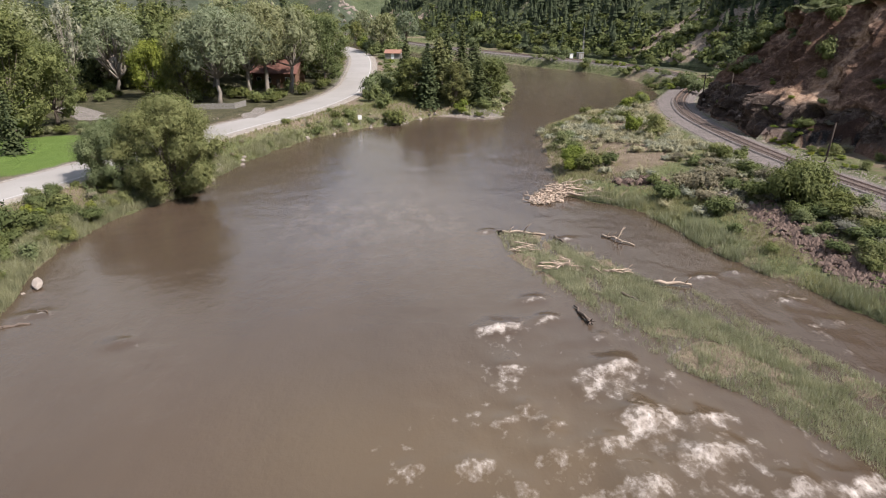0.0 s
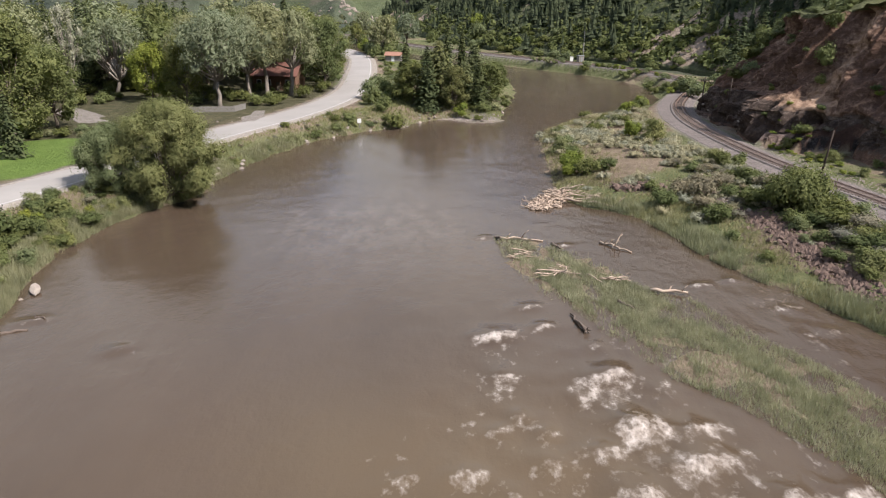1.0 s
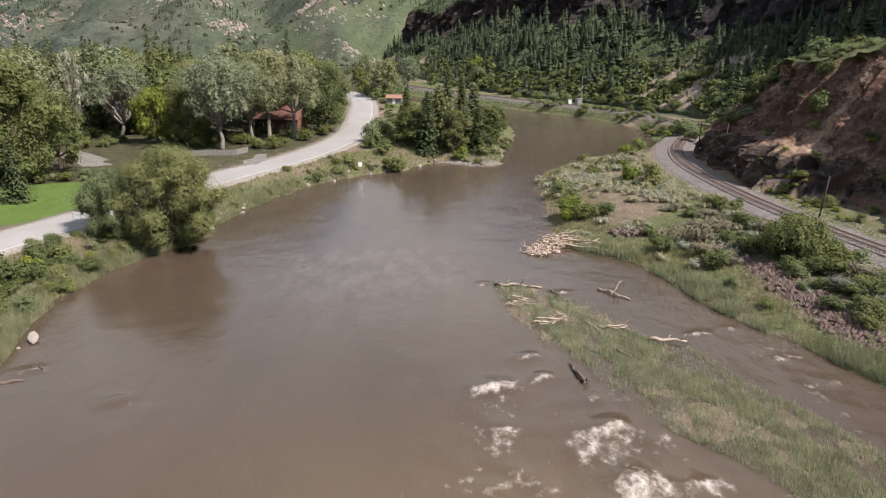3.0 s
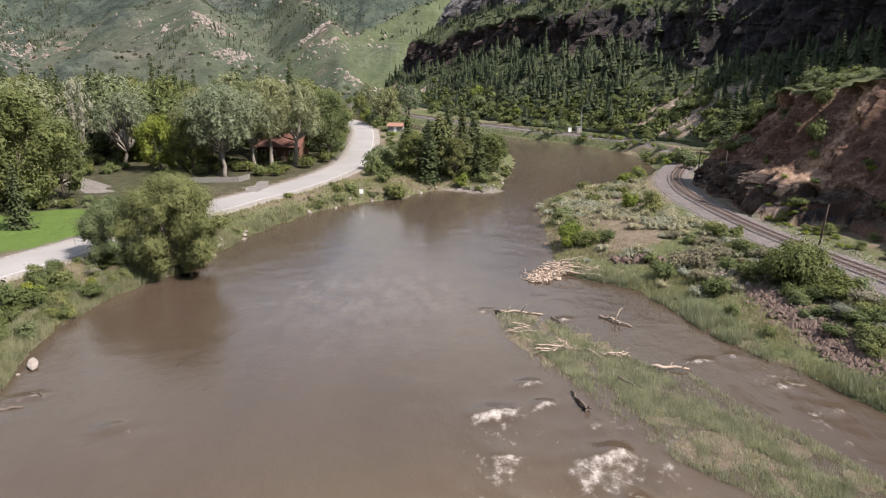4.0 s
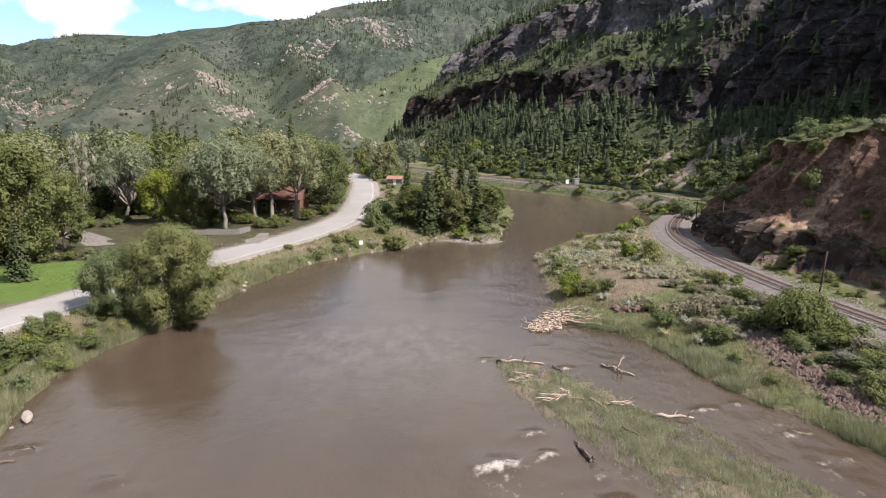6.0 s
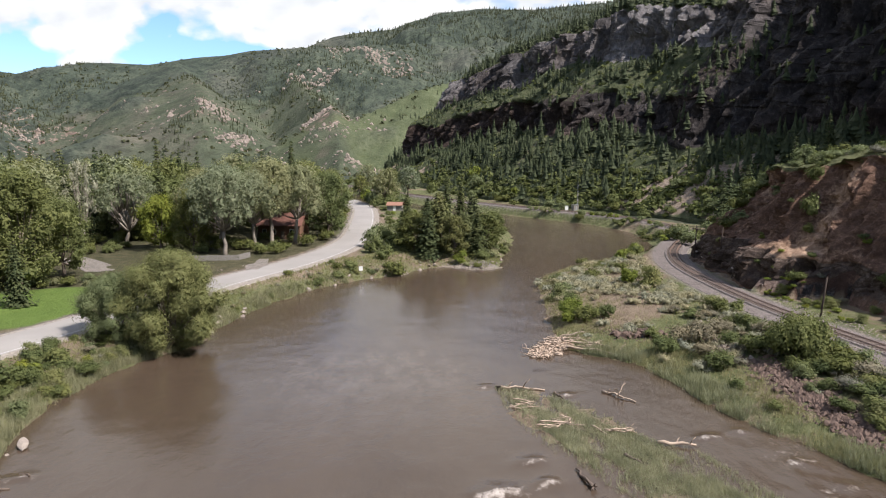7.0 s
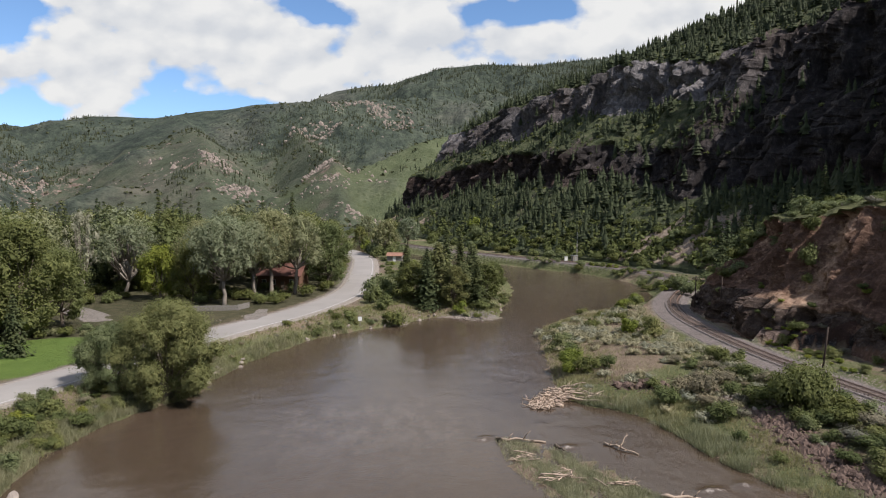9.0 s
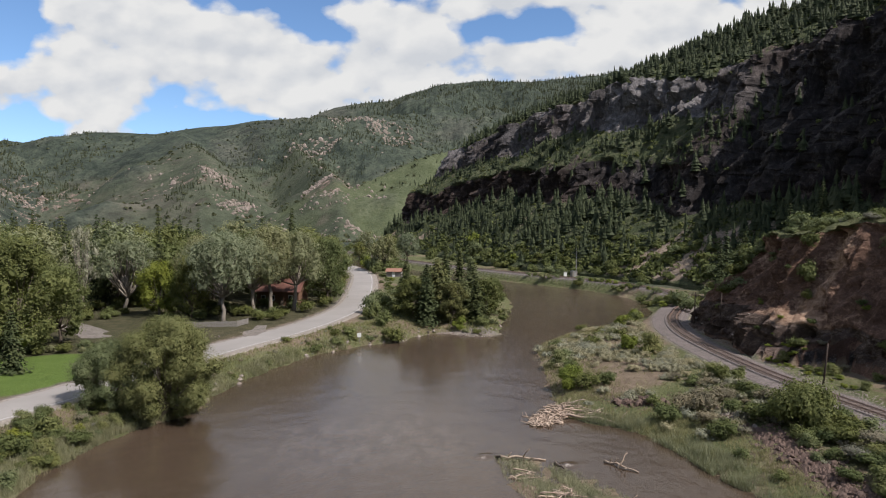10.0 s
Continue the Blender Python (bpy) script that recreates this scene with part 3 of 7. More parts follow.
def land(X, Y):
    """Height of the ground and the weights of what covers it."""
    d_l, s_l, _ = line_dist(X, Y, LEFT_BANK)
    d_r, s_r, _ = line_dist(X, Y, RIGHT_BANK)
    wet = (s_l > 0) & (s_r < 0)
    s = np.where(wet, -1.0, 1.0) * np.minimum(d_l, d_r)
    left = d_l < d_r
    rough = fbm(X, Y, 9, 4)
    s = s + 1.6 * fbm(X, Y, 4, 3) * sstep(np.abs(s), 6, 0)
    zb_l = np.interp(s, [-25, -6, 0, 1.2, 4, 8, 14, 60], [-2.5, -1.4, 0, 0.7, 1.6, 2.5, 2.75, 3.0])
    zb_r = np.interp(s, [-25, -6, 0, 1.0, 4, 9, 16, 60], [-2.2, -1.2, 0, 0.45, 1.0, 1.9, 2.7, 3.4])
    z = np.where(left, zb_l, zb_r) + rough * 0.5 * sstep(s, 0.5, 4)
    # island
    d_i, s_i, _ = line_dist(X, Y, ISLAND, True)
    in_i = (s_i > 0) & (np.abs(X - 20) < 20) & (Y > 0) & (Y < 80)
    z_i = np.where(in_i, np.minimum(-0.03, d_i * 0.12 - 0.15), -0.05 - d_i * 0.25) + 0.3 * fbm(X, Y, 4, 3)
    z = np.where(wet, np.maximum(z, z_i), z)
    island = in_i & wet
    # spit of gravel below the pines
    spit = np.exp(-((X - 8) / 5) ** 2 - ((Y - 151.5) / 2.2) ** 2)
    z = np.maximum(z, np.where(spit > 0.3, 0.1 + 0.3 * spit, -9))
    # road bed
    d_road, side_road, _ = line_dist(X, Y, ROAD)
    k = sstep(d_road, 8.5, 5.2)
    z = z * (1 - k) + (ROAD_Z - 0.12) * k
    # railway bed, wider on the river side
    d_t, side_t, run_t = line_dist(X, Y, TRACK)
    st = d_t * side_t                      # positive: hill side
    k = sstep(st, -7.2, -4.8) * sstep(st, 5.2, 3.8)
    z = z * (1 - k) + (TRACK_Z - 0.1) * k
    bed = k
    # red cut bank beside the railway, with a rock foot
    nlump = fbm(X, Y, 14, 6, 0.58)
    rib = np.abs(fbm(run_t, 0.25 * st, 13, 5, 0.6))
    sh = st + 5.0 * nlump + (9.0 * rib - 2.2) * sstep(st, 5, 12)
    apron = 9.5 * sstep(Y, 116, 92)                    # gentle scree before the face, nearer the river bend
    scree = np.clip((st - 4.6) * 0.34, 0, 3.2) * sstep(Y, 118, 98)
    sh = sh - apron
    face = scree + np.interp(sh, [4.8, 5.8, 9, 11.5, 13, 14.5, 18, 21, 80], [0, 5.4, 7.0, 9.0, 13.2, 15.5, 21.0, 22.0, 25.0])
    north = (156.0 + 0.20 * (X - 58) - Y) * 0.95 + 6 * nlump
    south = 24 - 0 * X
    hill = np.minimum(np.minimum(face, np.maximum(north, 0)), south) * (X > 20) * (side_t > 0)
    hill = hill * sstep(Y, -120, -20)
    hill = np.where(hill > 0.5, hill + 2.2 * fbm(X, Y, 4.5, 4, 0.6) * sstep(hill, 1, 5) * sstep(hill, 23, 19), hill)
    hill = np.where(st > 4.4, hill, 0)
    z = z + np.maximum(hill - 3.0 * sstep(Y, 60, 72), 0) * (1 - 0.4 * sstep(Y, 60, 72))
    # the steep canyon wall
    d_c, side_c, run_c = line_dist(X, Y, TOE)
    sc = d_c * side_c + 12 * fbm(X, Y, 60, 4)
    crag = fbm(X, Y, 26, 6, 0.6)
    wall = np.interp(sc, [0, 20, 46, 61, 91, 127, 150, 200, 420, 900], [0, 10, 26, 54, 88, 113, 121, 134, 190, 300]) + sstep(sc, 15, 60) * 16 * crag
    core = np.interp(d_c * side_c, [0, 25, 46, 90, 180, 420, 900], [-4, 1, 8, 30, 80, 130, 240])    # hidden below the modelled wall
    k = sstep(Y, 50, 90) * sstep(Y, 640, 560)
    wall = np.where(sc > 0, wall * (1 - k) + core * k, 0)
    z = np.where((sc > 0) & (st > 4.5), np.maximum(z, 3.0 + wall), z)
    # distant ridges
    far_h = np.full(X.shape, -1e9)
    gully = fbm(X, Y, 160, 6, 0.55)
    for crest, slope in RIDGES:
        h, drop = ridge_height(X, Y, crest, slope)
        far_h = np.maximum(far_h, h + gully * np.clip(4 + drop * 0.8, 0, 65))
    dist = np.hypot(X, Y)
    z = np.where((far_h > z) & (dist > 480), far_h, z)
    is_far = ((far_h > 2) & (dist > 480) & (far_h >= z - 0.01)).astype(float)
    outer = sstep(dist, 420, 600)
    # what covers it
    n1 = fbm(X, Y, 22, 4)
    zone, zone_b = np.zeros((*X.shape, 4)), np.zeros((*X.shape, 4))
    hilly = sstep(hill, 0.6, 2.5)
    bench = sstep(hill, 20.5, 22.5) * sstep(sh, 18, 21)
    zone[..., 0] = hilly * (1 - bench) * (1 - 0.75 * sstep(sh, 5.5, 4.0))
    rub0 = np.exp(-((X - np.interp(Y, [49, 56, 62, 67, 77], [39.5, 38, 37.4, 36.8, 36.2])) / 1.9) ** 2) * sstep(Y, 79, 76) * sstep(Y, 20, 40)
    zone[..., 0] = np.maximum(zone[..., 0], rub0 * (st < -4) * np.clip(0.55 + 1.8 * fbm(X, Y, 3.5, 3), 0, 1))
    dry = np.exp(-((X - 27) / 9) ** 2 - ((Y - 102) / 9) ** 2)
    zone[..., 1] = np.clip(0.75 + 0.8 * n1 - 0.75 * dry * (~left) - 0.4 * sstep(d_road, 9, 5), 0, 1)
    zone[..., 1] = np.where((~left) & (s > 4) & (st < -4), np.clip(0.58 + 0.9 * n1 - 0.8 * dry, 0, 1), zone[..., 1])
    zone[..., 1] = np.where(scree > 0.1, np.clip(0.38 + 0.9 * n1, 0, 1), zone[..., 1])
    zone[..., 1] = np.where((st > 4.4) & (X > 20) & (Y < 165) & (sh > 3.0) & (hill < 20), 0.08, zone[..., 1])
    zone[..., 1] = np.where(s < 0.1, 0.5, zone[..., 1])
    zone[..., 1] = np.where(island, 0.3, zone[..., 1])
    shoulder = sstep(d_road, 5.8, 5.0)
    zone[..., 2] = np.clip(np.maximum(np.maximum(sstep(st, -5.4, -4.2) * sstep(st, 4.2, 3.0), shoulder), spit * 1.5), 0, 1)
    steep = np.hypot(*np.gradient(z)) if z.ndim == 2 and min(z.shape) > 2 else np.zeros(X.shape)
    canyon = (sc > 0) & (st > 4.5)
    zone[..., 3] = np.where(canyon, np.clip(0.18 + 0.62 * sstep(sc, 46, 58) + 0.8 * crag - 0.55 * sstep(sc, 108, 128), 0, 1), 0)
    foot = hilly * sstep(hill, 9, 6) * sstep(sh, 4.0, 5.0)
    zone[..., 3] = np.maximum(zone[..., 3], foot * 0.75)
    zone_b[..., 0] = sstep(np.hypot((X + 62) / 16, (Y - 101) / 13), 1.1, 0.95) * (d_road > 5.6) * left
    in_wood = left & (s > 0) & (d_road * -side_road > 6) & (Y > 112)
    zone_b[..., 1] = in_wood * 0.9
    zone_b[..., 2] = np.clip(np.maximum(is_far, np.maximum(outer * (s > 0), canyon * 0.75)), 0, 1)
    crags = np.exp(-((X + 150) / 60) ** 2 - ((Y - 880) / 110) ** 2) + 0.9 * np.exp(-((X + 340) / 70) ** 2 - ((Y - 960) / 90) ** 2) \
        + 0.9 * np.exp(-((X + 720) / 190) ** 2 - ((Y - 1080) / 150) ** 2) + 0.6 * np.exp(-((X + 150) / 170) ** 2 - ((Y - 1450) / 130) ** 2) \
        + 0.5 * np.exp(-((X + 420) / 260) ** 2 - ((Y - 1150) / 130) ** 2)
    streak = fbm(run_c * 0.5 + 0.5 * d_c, 0.15 * d_c, 9, 4)
    slide = canyon * sstep(sc, 1, 5) * sstep(sc, 55, 34) * sstep(Y, 290, 255)
    zone_b[..., 3] = np.clip(crags, 0, 1) * 0.55 * is_far + slide * np.clip(0.45 + 2.0 * streak, 0, 1) + 1.25 * hilly * np.exp(-((Y - 112 - 0.3 * (X - 62) - 3 * nlump) / 3.4) ** 2)
    green, _ = ridge_height(X, Y, *RIDGES[5])
    meadow = is_far * sstep(green - far_h, -28, -8) * (Y < 1300)
    zone[..., 1] = np.where(meadow > 0.5, 1.0, zone[..., 1])
    spurs = np.max([ridge_height(X, Y, *RIDGES[k])[0] for k in (2, 3)], 0)
    spur = is_far * sstep(spurs - far_h, -22, -6) * (Y < 1250)
    zone_b[..., 2] *= 1 - 0.45 * meadow - 0.2 * spur * (1 - meadow)
    zone_b[..., 0] = np.maximum(zone_b[..., 0], 0.22 * meadow)
    return z, zone, zone_b


def spaced(lo, hi, step, far_lo, far_hi, grow_lo=1.035, grow_hi=1.035, coarse=6.0, far_grow=1.06):
    """Grid lines: even between lo and hi, then ever wider apart."""
    mid = list(np.arange(lo, hi + 1e-6, step))
    out = []
    for start, end, sign, grow in ((mid[0], far_lo, -1, grow_lo), (mid[-1], far_hi, 1, grow_hi)):
        x, d, row = start, step, []
        while (end - x) * sign > 0:
            d *= grow if d < coarse else far_grow
            x += sign * d
            row.append(x)
        out.append(row)
    return np.array(out[0][::-1] + mid + out[1])


def grid_object(name, xs, ys, zf, mat, label, category):
    X, Y = np.meshgrid(xs, ys)
    Z, attrs = zf(X, Y)
    nx, ny = len(xs), len(ys)
    me = bpy.data.meshes.new(name)
    i = np.arange(nx * ny).reshape(ny, nx)
    quads = np.stack([i[:-1, :-1], i[:-1, 1:], i[1:, 1:], i[1:, :-1]], -1).reshape(-1, 4)
    me.vertices.add(nx * ny)
    me.vertices.foreach_set("co", np.stack([X, Y, Z], -1).astype(np.float32).ravel())
    me.loops.add(quads.size)
    me.loops.foreach_set("vertex_index", quads.astype(np.int32).ravel())
    me.polygons.add(len(quads))
    me.polygons.foreach_set("loop_start", (np.arange(len(quads)) * 4).astype(np.int32))
    me.polygons.foreach_set("use_smooth", np.ones(len(quads), bool))
    me.update(calc_edges=True)
    me.validate()
    for key, val in attrs.items():
        a = me.attributes.new(key, "FLOAT_COLOR", "POINT")
        a.data.foreach_set("color", val.astype(np.float32).ravel())
    me.materials.append(mat)
    return tagged(new(name, me), label, category, kind="structure")


LAND = {}


def land_grid(X, Y):
    z, a, b = land(X, Y)
    LAND["x"], LAND["y"], LAND["z"] = X[0], Y[:, 0], z
    return z, {"zone": a, "zone_b": b}


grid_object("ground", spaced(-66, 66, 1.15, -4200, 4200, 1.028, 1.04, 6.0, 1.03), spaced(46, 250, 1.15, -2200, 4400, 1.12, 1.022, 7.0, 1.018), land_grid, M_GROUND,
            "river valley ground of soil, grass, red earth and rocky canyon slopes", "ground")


def heights(x, y):
    """The ground's height at places, read from its mesh."""
    gx, gy, gz = LAND["x"], LAND["y"], LAND["z"]
    i = np.clip(np.searchsorted(gx, x) - 1, 0, len(gx) - 2)
    j = np.clip(np.searchsorted(gy, y) - 1, 0, len(gy) - 2)
    u, v = (x - gx[i]) / (gx[i + 1] - gx[i]), (y - gy[j]) / (gy[j + 1] - gy[j])
    return (gz[j, i] * (1 - u) + gz[j, i + 1] * u) * (1 - v) + (gz[j + 1, i] * (1 - u) + gz[j + 1, i + 1] * u) * v


# ---------------------------------------------------------------- the canyon wall


def wall_grid():
    """The wall as rows from toe to crest: talus, lower cliff, bench, upper cliff, wooded slope. Columns follow the toe line."""
    line = smooth_line(TOE[::4], 1.25)
    line = line[(line[:, 1] > 62) & (line[:, 1] < 552) & (np.arange(len(line)) < np.argmax(line[:, 1] > 552))]
    d = np.gradient(line, axis=0)
    for k in range(2):                                   # broad, smooth bearings keep the columns from crossing
        d = np.stack([np.convolve(np.pad(d[:, i], 40, "edge"), np.ones(81) / 81, "valid") for i in (0, 1)], 1)
    d /= np.linalg.norm(d, axis=1)[:, None]
    nrm = np.stack([d[:, 1], -d[:, 0]], 1)
    u = np.concatenate([[0], np.cumsum(np.linalg.norm(np.diff(line, axis=0), axis=1))])
    ty = line[:, 1]
    at = [60, 190, 285, 400, 470, 545]
    off = np.array([[-3, 36, 46, 53, 68, 96, 165, 270], [-3, 36, 46, 52, 68, 94, 160, 270], [-3, 45, 52, 83, 91, 130, 180, 290],
                    [-3, 45, 52, 83, 91, 130, 180, 290], [-3, 34, 42, 70, 82, 120, 165, 230], [-3, 8, 15, 40, 54, 75, 100, 140]], float)
    top = np.array([[0, 26, 66, 78, 116, 136, 174, 185], [0, 24, 58, 68, 102, 122, 161, 176], [0, 31, 45, 71, 92, 112, 141, 152],
                    [0, 33, 50, 78, 99, 114, 139, 148], [0, 28, 46, 68, 94, 106, 122, 128], [0, 20, 40, 56, 76, 86, 95, 98]], float)
    n_seg = [34, 34, 30, 34, 26, 34, 12]
    O, H = (np.stack([np.interp(ty, at, t[:, k]) for k in range(8)]) for t in (off, top))
    for k in range(1, 6):                                # no band keeps one height or one line
        H[k] += (4.0 if k < 5 else 2) * 2 * fbm(u + 300 * k, 0 * u, 40, 5, 0.6)
        O[k] += 7 * 2 * fbm(u + 40, 0 * u + 9.0 * (k // 2), 38, 4, 0.55) * (0.7 if k > 2 else 1)
    rows_o, rows_h, seg = [], [], []
    for k, n in enumerate(n_seg):
        for t in np.arange(n) / n:
            rows_o.append(O[k] * (1 - t) + O[k + 1] * t)
            rows_h.append(H[k] * (1 - t) + H[k + 1] * t)
            seg.append(k + t)
    o, h, seg = np.array(rows_o), np.array(rows_h), np.array(seg)[:, None] + 0 * u
    U = u[None, :] + 0 * o
    w_rock = np.maximum(sstep(seg, 0.9, 1.1) * sstep(seg, 2.15, 1.95), sstep(seg, 2.85, 3.1) * sstep(seg, 4.2, 3.95))
    rugged = sstep(fbm(U + 70, h, 40, 3), -0.1, 0.25)      # stretches of bare rock on the benches and slopes
    w_rock = np.maximum(w_rock, 0.6 * rugged * sstep(seg, 1.0, 1.3) * sstep(seg, 4.6, 4.0))
    near = sstep(ty, 320, 230)[None, :]
    w_rock = np.maximum(w_rock, near * sstep(seg, 0.85, 1.1) * sstep(seg, 4.7, 4.0) * 0.9)
    gully = np.abs(fbm(U, 0.35 * h, 30, 4, 0.55))
    col = np.abs(fbm(U + 31, 0.22 * h, 7.5, 4, 0.6))
    block = fbm(np.round(U / 2.6) * 2.6 + 0.25 * U, np.round((h + 3 * fbm(U, h, 14, 2)) / 3.4) * 3.4, 3.2, 2, 0.5)
    spur = np.abs(fbm(U + 0.4 * h + 200, 0.6 * h, 15, 4, 0.6))
    ledge = ((h + 12 * fbm(U, h, 18, 4)) / 9.0) % 1.0
    out = w_rock * (26 * (0.14 - gully) + 13 * (0.14 - col) + 12 * (0.14 - spur) + 2.2 * block + 0.8 * (0.5 - ledge)) + (1 - w_rock) * 2.2 * fbm(U, h, 9, 4) \
        + (1 - w_rock) * sstep(seg, 0.1, 0.8) * 9 * (0.1 - gully)
    out = out * sstep(seg, 0.0, 0.25)
    o = o - out
    h = h + (1 - w_rock) * sstep(seg, 0.2, 0.6) * 2.0 * fbm(U + 11, o, 12, 4)
    P = np.stack([line[None, :, 0] + nrm[None, :, 0] * o, line[None, :, 1] + nrm[None, :, 1] * o, 3.0 + h - 2.2 * (seg < 0.001)], -1)
    streak = fbm(U * 1.1 + 0.5 * o, 0.12 * o, 8, 4)
    runs = sstep(seg, 0.02, 0.08) * sstep(seg, 1.0, 0.65) * (0.8 * sstep(ty, 285, 250) * sstep(ty, 168, 185) + 0.6 * sstep(ty, 430, 470) + 0.1)[None, :]
    chute = np.exp(-((U - np.interp(330, ty, u) - 0.45 * o) / 3.0) ** 2) + np.exp(-((U - np.interp(232, ty, u) - 0.3 * o) / 3.0) ** 2)
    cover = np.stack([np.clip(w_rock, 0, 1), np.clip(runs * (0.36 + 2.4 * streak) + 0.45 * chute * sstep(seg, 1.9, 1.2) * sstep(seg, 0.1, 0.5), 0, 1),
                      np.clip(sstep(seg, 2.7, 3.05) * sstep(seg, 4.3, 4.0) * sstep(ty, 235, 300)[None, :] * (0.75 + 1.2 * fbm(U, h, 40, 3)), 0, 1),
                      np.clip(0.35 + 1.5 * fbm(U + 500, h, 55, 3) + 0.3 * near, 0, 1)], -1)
    return P, seg, cover, ty


WALL_P, WALL_SEG, WALL_COVER, WALL_TY = wall_grid()


# ---------------------------------------------------------------- the red cut bank beside the railway


def bank_grid():
    """Rows from the foot by the track up to the bench: rock foot, ledge, steep earth face, brushy top."""
    line = smooth_line(TRACK[30:118], 0.4)
    line = line[(line[:, 1] > 66) & (line[:, 1] < 163)]
    d = np.gradient(line, axis=0)
    d = np.stack([np.convolve(np.pad(d[:, i], 30, "edge"), np.ones(61) / 61, "valid") for i in (0, 1)], 1)
    d /= np.linalg.norm(d, axis=1)[:, None]
    nrm = np.stack([d[:, 1], -d[:, 0]], 1)
    u = np.concatenate([[0], np.cumsum(np.linalg.norm(np.diff(line, axis=0), axis=1))])
    ty = line[:, 1]
    back = 9.5 * sstep(ty, 118, 98) + 2.5 * 2 * fbm(u, 0 * u + 3, 12, 4, 0.55)
    O = np.array([4.4, 5.0, 6.2, 10.2, 16.2, 17.6, 26, 46])[:, None] + back[None, :]
    H = np.array([-0.8, 0.2, 5.6, 8.2, 20.6, 22.4, 24.3, 26])[:, None] + 0 * u[None, :]
    H[3:] *= np.interp(ty, [95, 150], [1.04, 0.8])[None, :]
    for k in range(2, 6):
        O[k] += (1.2 if k == 2 else 2.2) * 2 * fbm(u + 60 * k, 0 * u, 11, 4, 0.55)
        H[k] += (1.2 if k < 4 else 0.8) * 2 * fbm(u + 90 * k, 0 * u, 14, 4, 0.55)
    ro, rh, seg = [], [], []
    for k, n in enumerate([2, 18, 14, 38, 6, 14, 8]):
        for t in np.arange(n) / n:
            ro.append(O[k] * (1 - t) + O[k + 1] * t)
            rh.append(H[k] * (1 - t) + H[k + 1] * t)
            seg.append(k + t)
    o, h, seg = np.array(ro), np.array(rh), np.array(seg)[:, None] + 0 * u
    U = u[None, :] + 0 * o
    foot = sstep(seg, 0.9, 1.1) * sstep(seg, 2.4, 2.0)
    face = sstep(seg, 2.2, 2.8) * sstep(seg, 5.0, 4.6)
    rib = np.abs(fbm(U, 0.3 * h, 11, 5, 0.6))
    joint = np.abs(fbm(U + 77, 0.5 * h, 3.4, 4, 0.6))
    block = fbm(np.round(U / 1.3) * 1.3, np.round((h + 2 * fbm(U, h, 6, 2)) / 1.6) * 1.6, 1.7, 2)
    out = foot * (5 * (0.14 - joint) + 1.2 * block + 6 * (0.14 - rib)) + face * (9 * (0.14 - rib) + 2.6 * (0.14 - joint) + 1.2 * fbm(U, h, 2.2, 4, 0.6)) \
        + sstep(seg, 4.4, 4.95) * sstep(seg, 5.3, 5.0) * 0.3
    o = o - out * sstep(seg, 0.4, 1.2)
    h = h + sstep(seg, 1.8, 2.2) * 0.9 * fbm(U + 5, o, 4, 4, 0.6)
    X, Y = line[None, :, 0] + nrm[None, :, 0] * o, line[None, :, 1] + nrm[None, :, 1] * o
    lump = fbm(X, Y, 14, 5, 0.55)
    north = (157.0 + 0.20 * (X - 58) - Y) * 0.95 + 5 * lump
    flank = sstep(h - north, -2.5, 1.0)
    h = np.minimum(h, np.maximum(north, -1.0))
    scree = np.clip((o - 4.6) * 0.34, 0, 3.2) * sstep(ty, 118, 98)[None, :]
    Z = TRACK_Z + np.where(seg < 1, h, np.maximum(h, scree * sstep(h, -1, 1) - 0.3))
    run = np.exp(-((Y - 111 - 0.3 * (X - 62) - 2 * lump) / 2.6) ** 2) + 0.5 * np.exp(-((Y - 134 - 0.4 * (X - 60) - 4 * lump) / 2.0) ** 2)
    turf = np.maximum(sstep(seg, 4.6, 5.0), 0.75 * flank * sstep(seg, 2.4, 4.0))
    # second weight: tan earth runs, plus sunlight painted on the ledge above the foot
    cover = np.stack([np.clip(foot * (1 - 0.5 * flank), 0, 1), np.clip(face * 0.8 * run + sstep(seg, 1.85, 2.1) * sstep(seg, 3.0, 2.6) * (0.45 + 1.4 * lump), 0, 1), np.clip(turf, 0, 1), flank], -1)
    return np.stack([X, Y, Z], -1), cover


BANK_P, BANK_COVER = bank_grid()


def strip_object(name, P, cover, mat, label, category):
    ny, nx = P.shape[:2]
    i = np.arange(nx * ny).reshape(ny, nx)
    quads = np.stack([i[:-1, :-1], i[1:, :-1], i[1:, 1:], i[:-1, 1:]], -1).reshape(-1, 4)
    me = mesh_of(name, P.reshape(-1, 3), quads, mat)
    a = me.attributes.new("cover", "FLOAT_COLOR", "POINT")
    a.data.foreach_set("color", cover.astype(np.float32).ravel())
    return tagged(new(name, me), label, category, kind="structure")


strip_object("canyon_wall", WALL_P, WALL_COVER, M_WALL, "steep canyon wall with craggy cliff bands coloured dark for shade, and wooded benches", "cliff")
strip_object("cut_bank", BANK_P, BANK_COVER, M_BANK, "steep red earth cut bank on a rock foot coloured dark for shade", "bank")
SLOPES = [p.reshape(-1, 3) for p in (WALL_P, BANK_P)]


def ground_z(x, y):
    """Height of the ground, or of the wall or cut bank that stands on it."""
    z = float(heights(np.array([float(x)]), np.array([float(y)]))[0])
    if x > 40 or y > 250:
        for p in SLOPES:
            e = (p[:, 0] - x) ** 2 + (p[:, 1] - y) ** 2
            k = int(np.argmin(e))
            if e[k] < 4.0:
                z = max(z, float(p[k, 2]))
    return z


# ---------------------------------------------------------------- water
FLOW = np.array([0.36, -0.93])
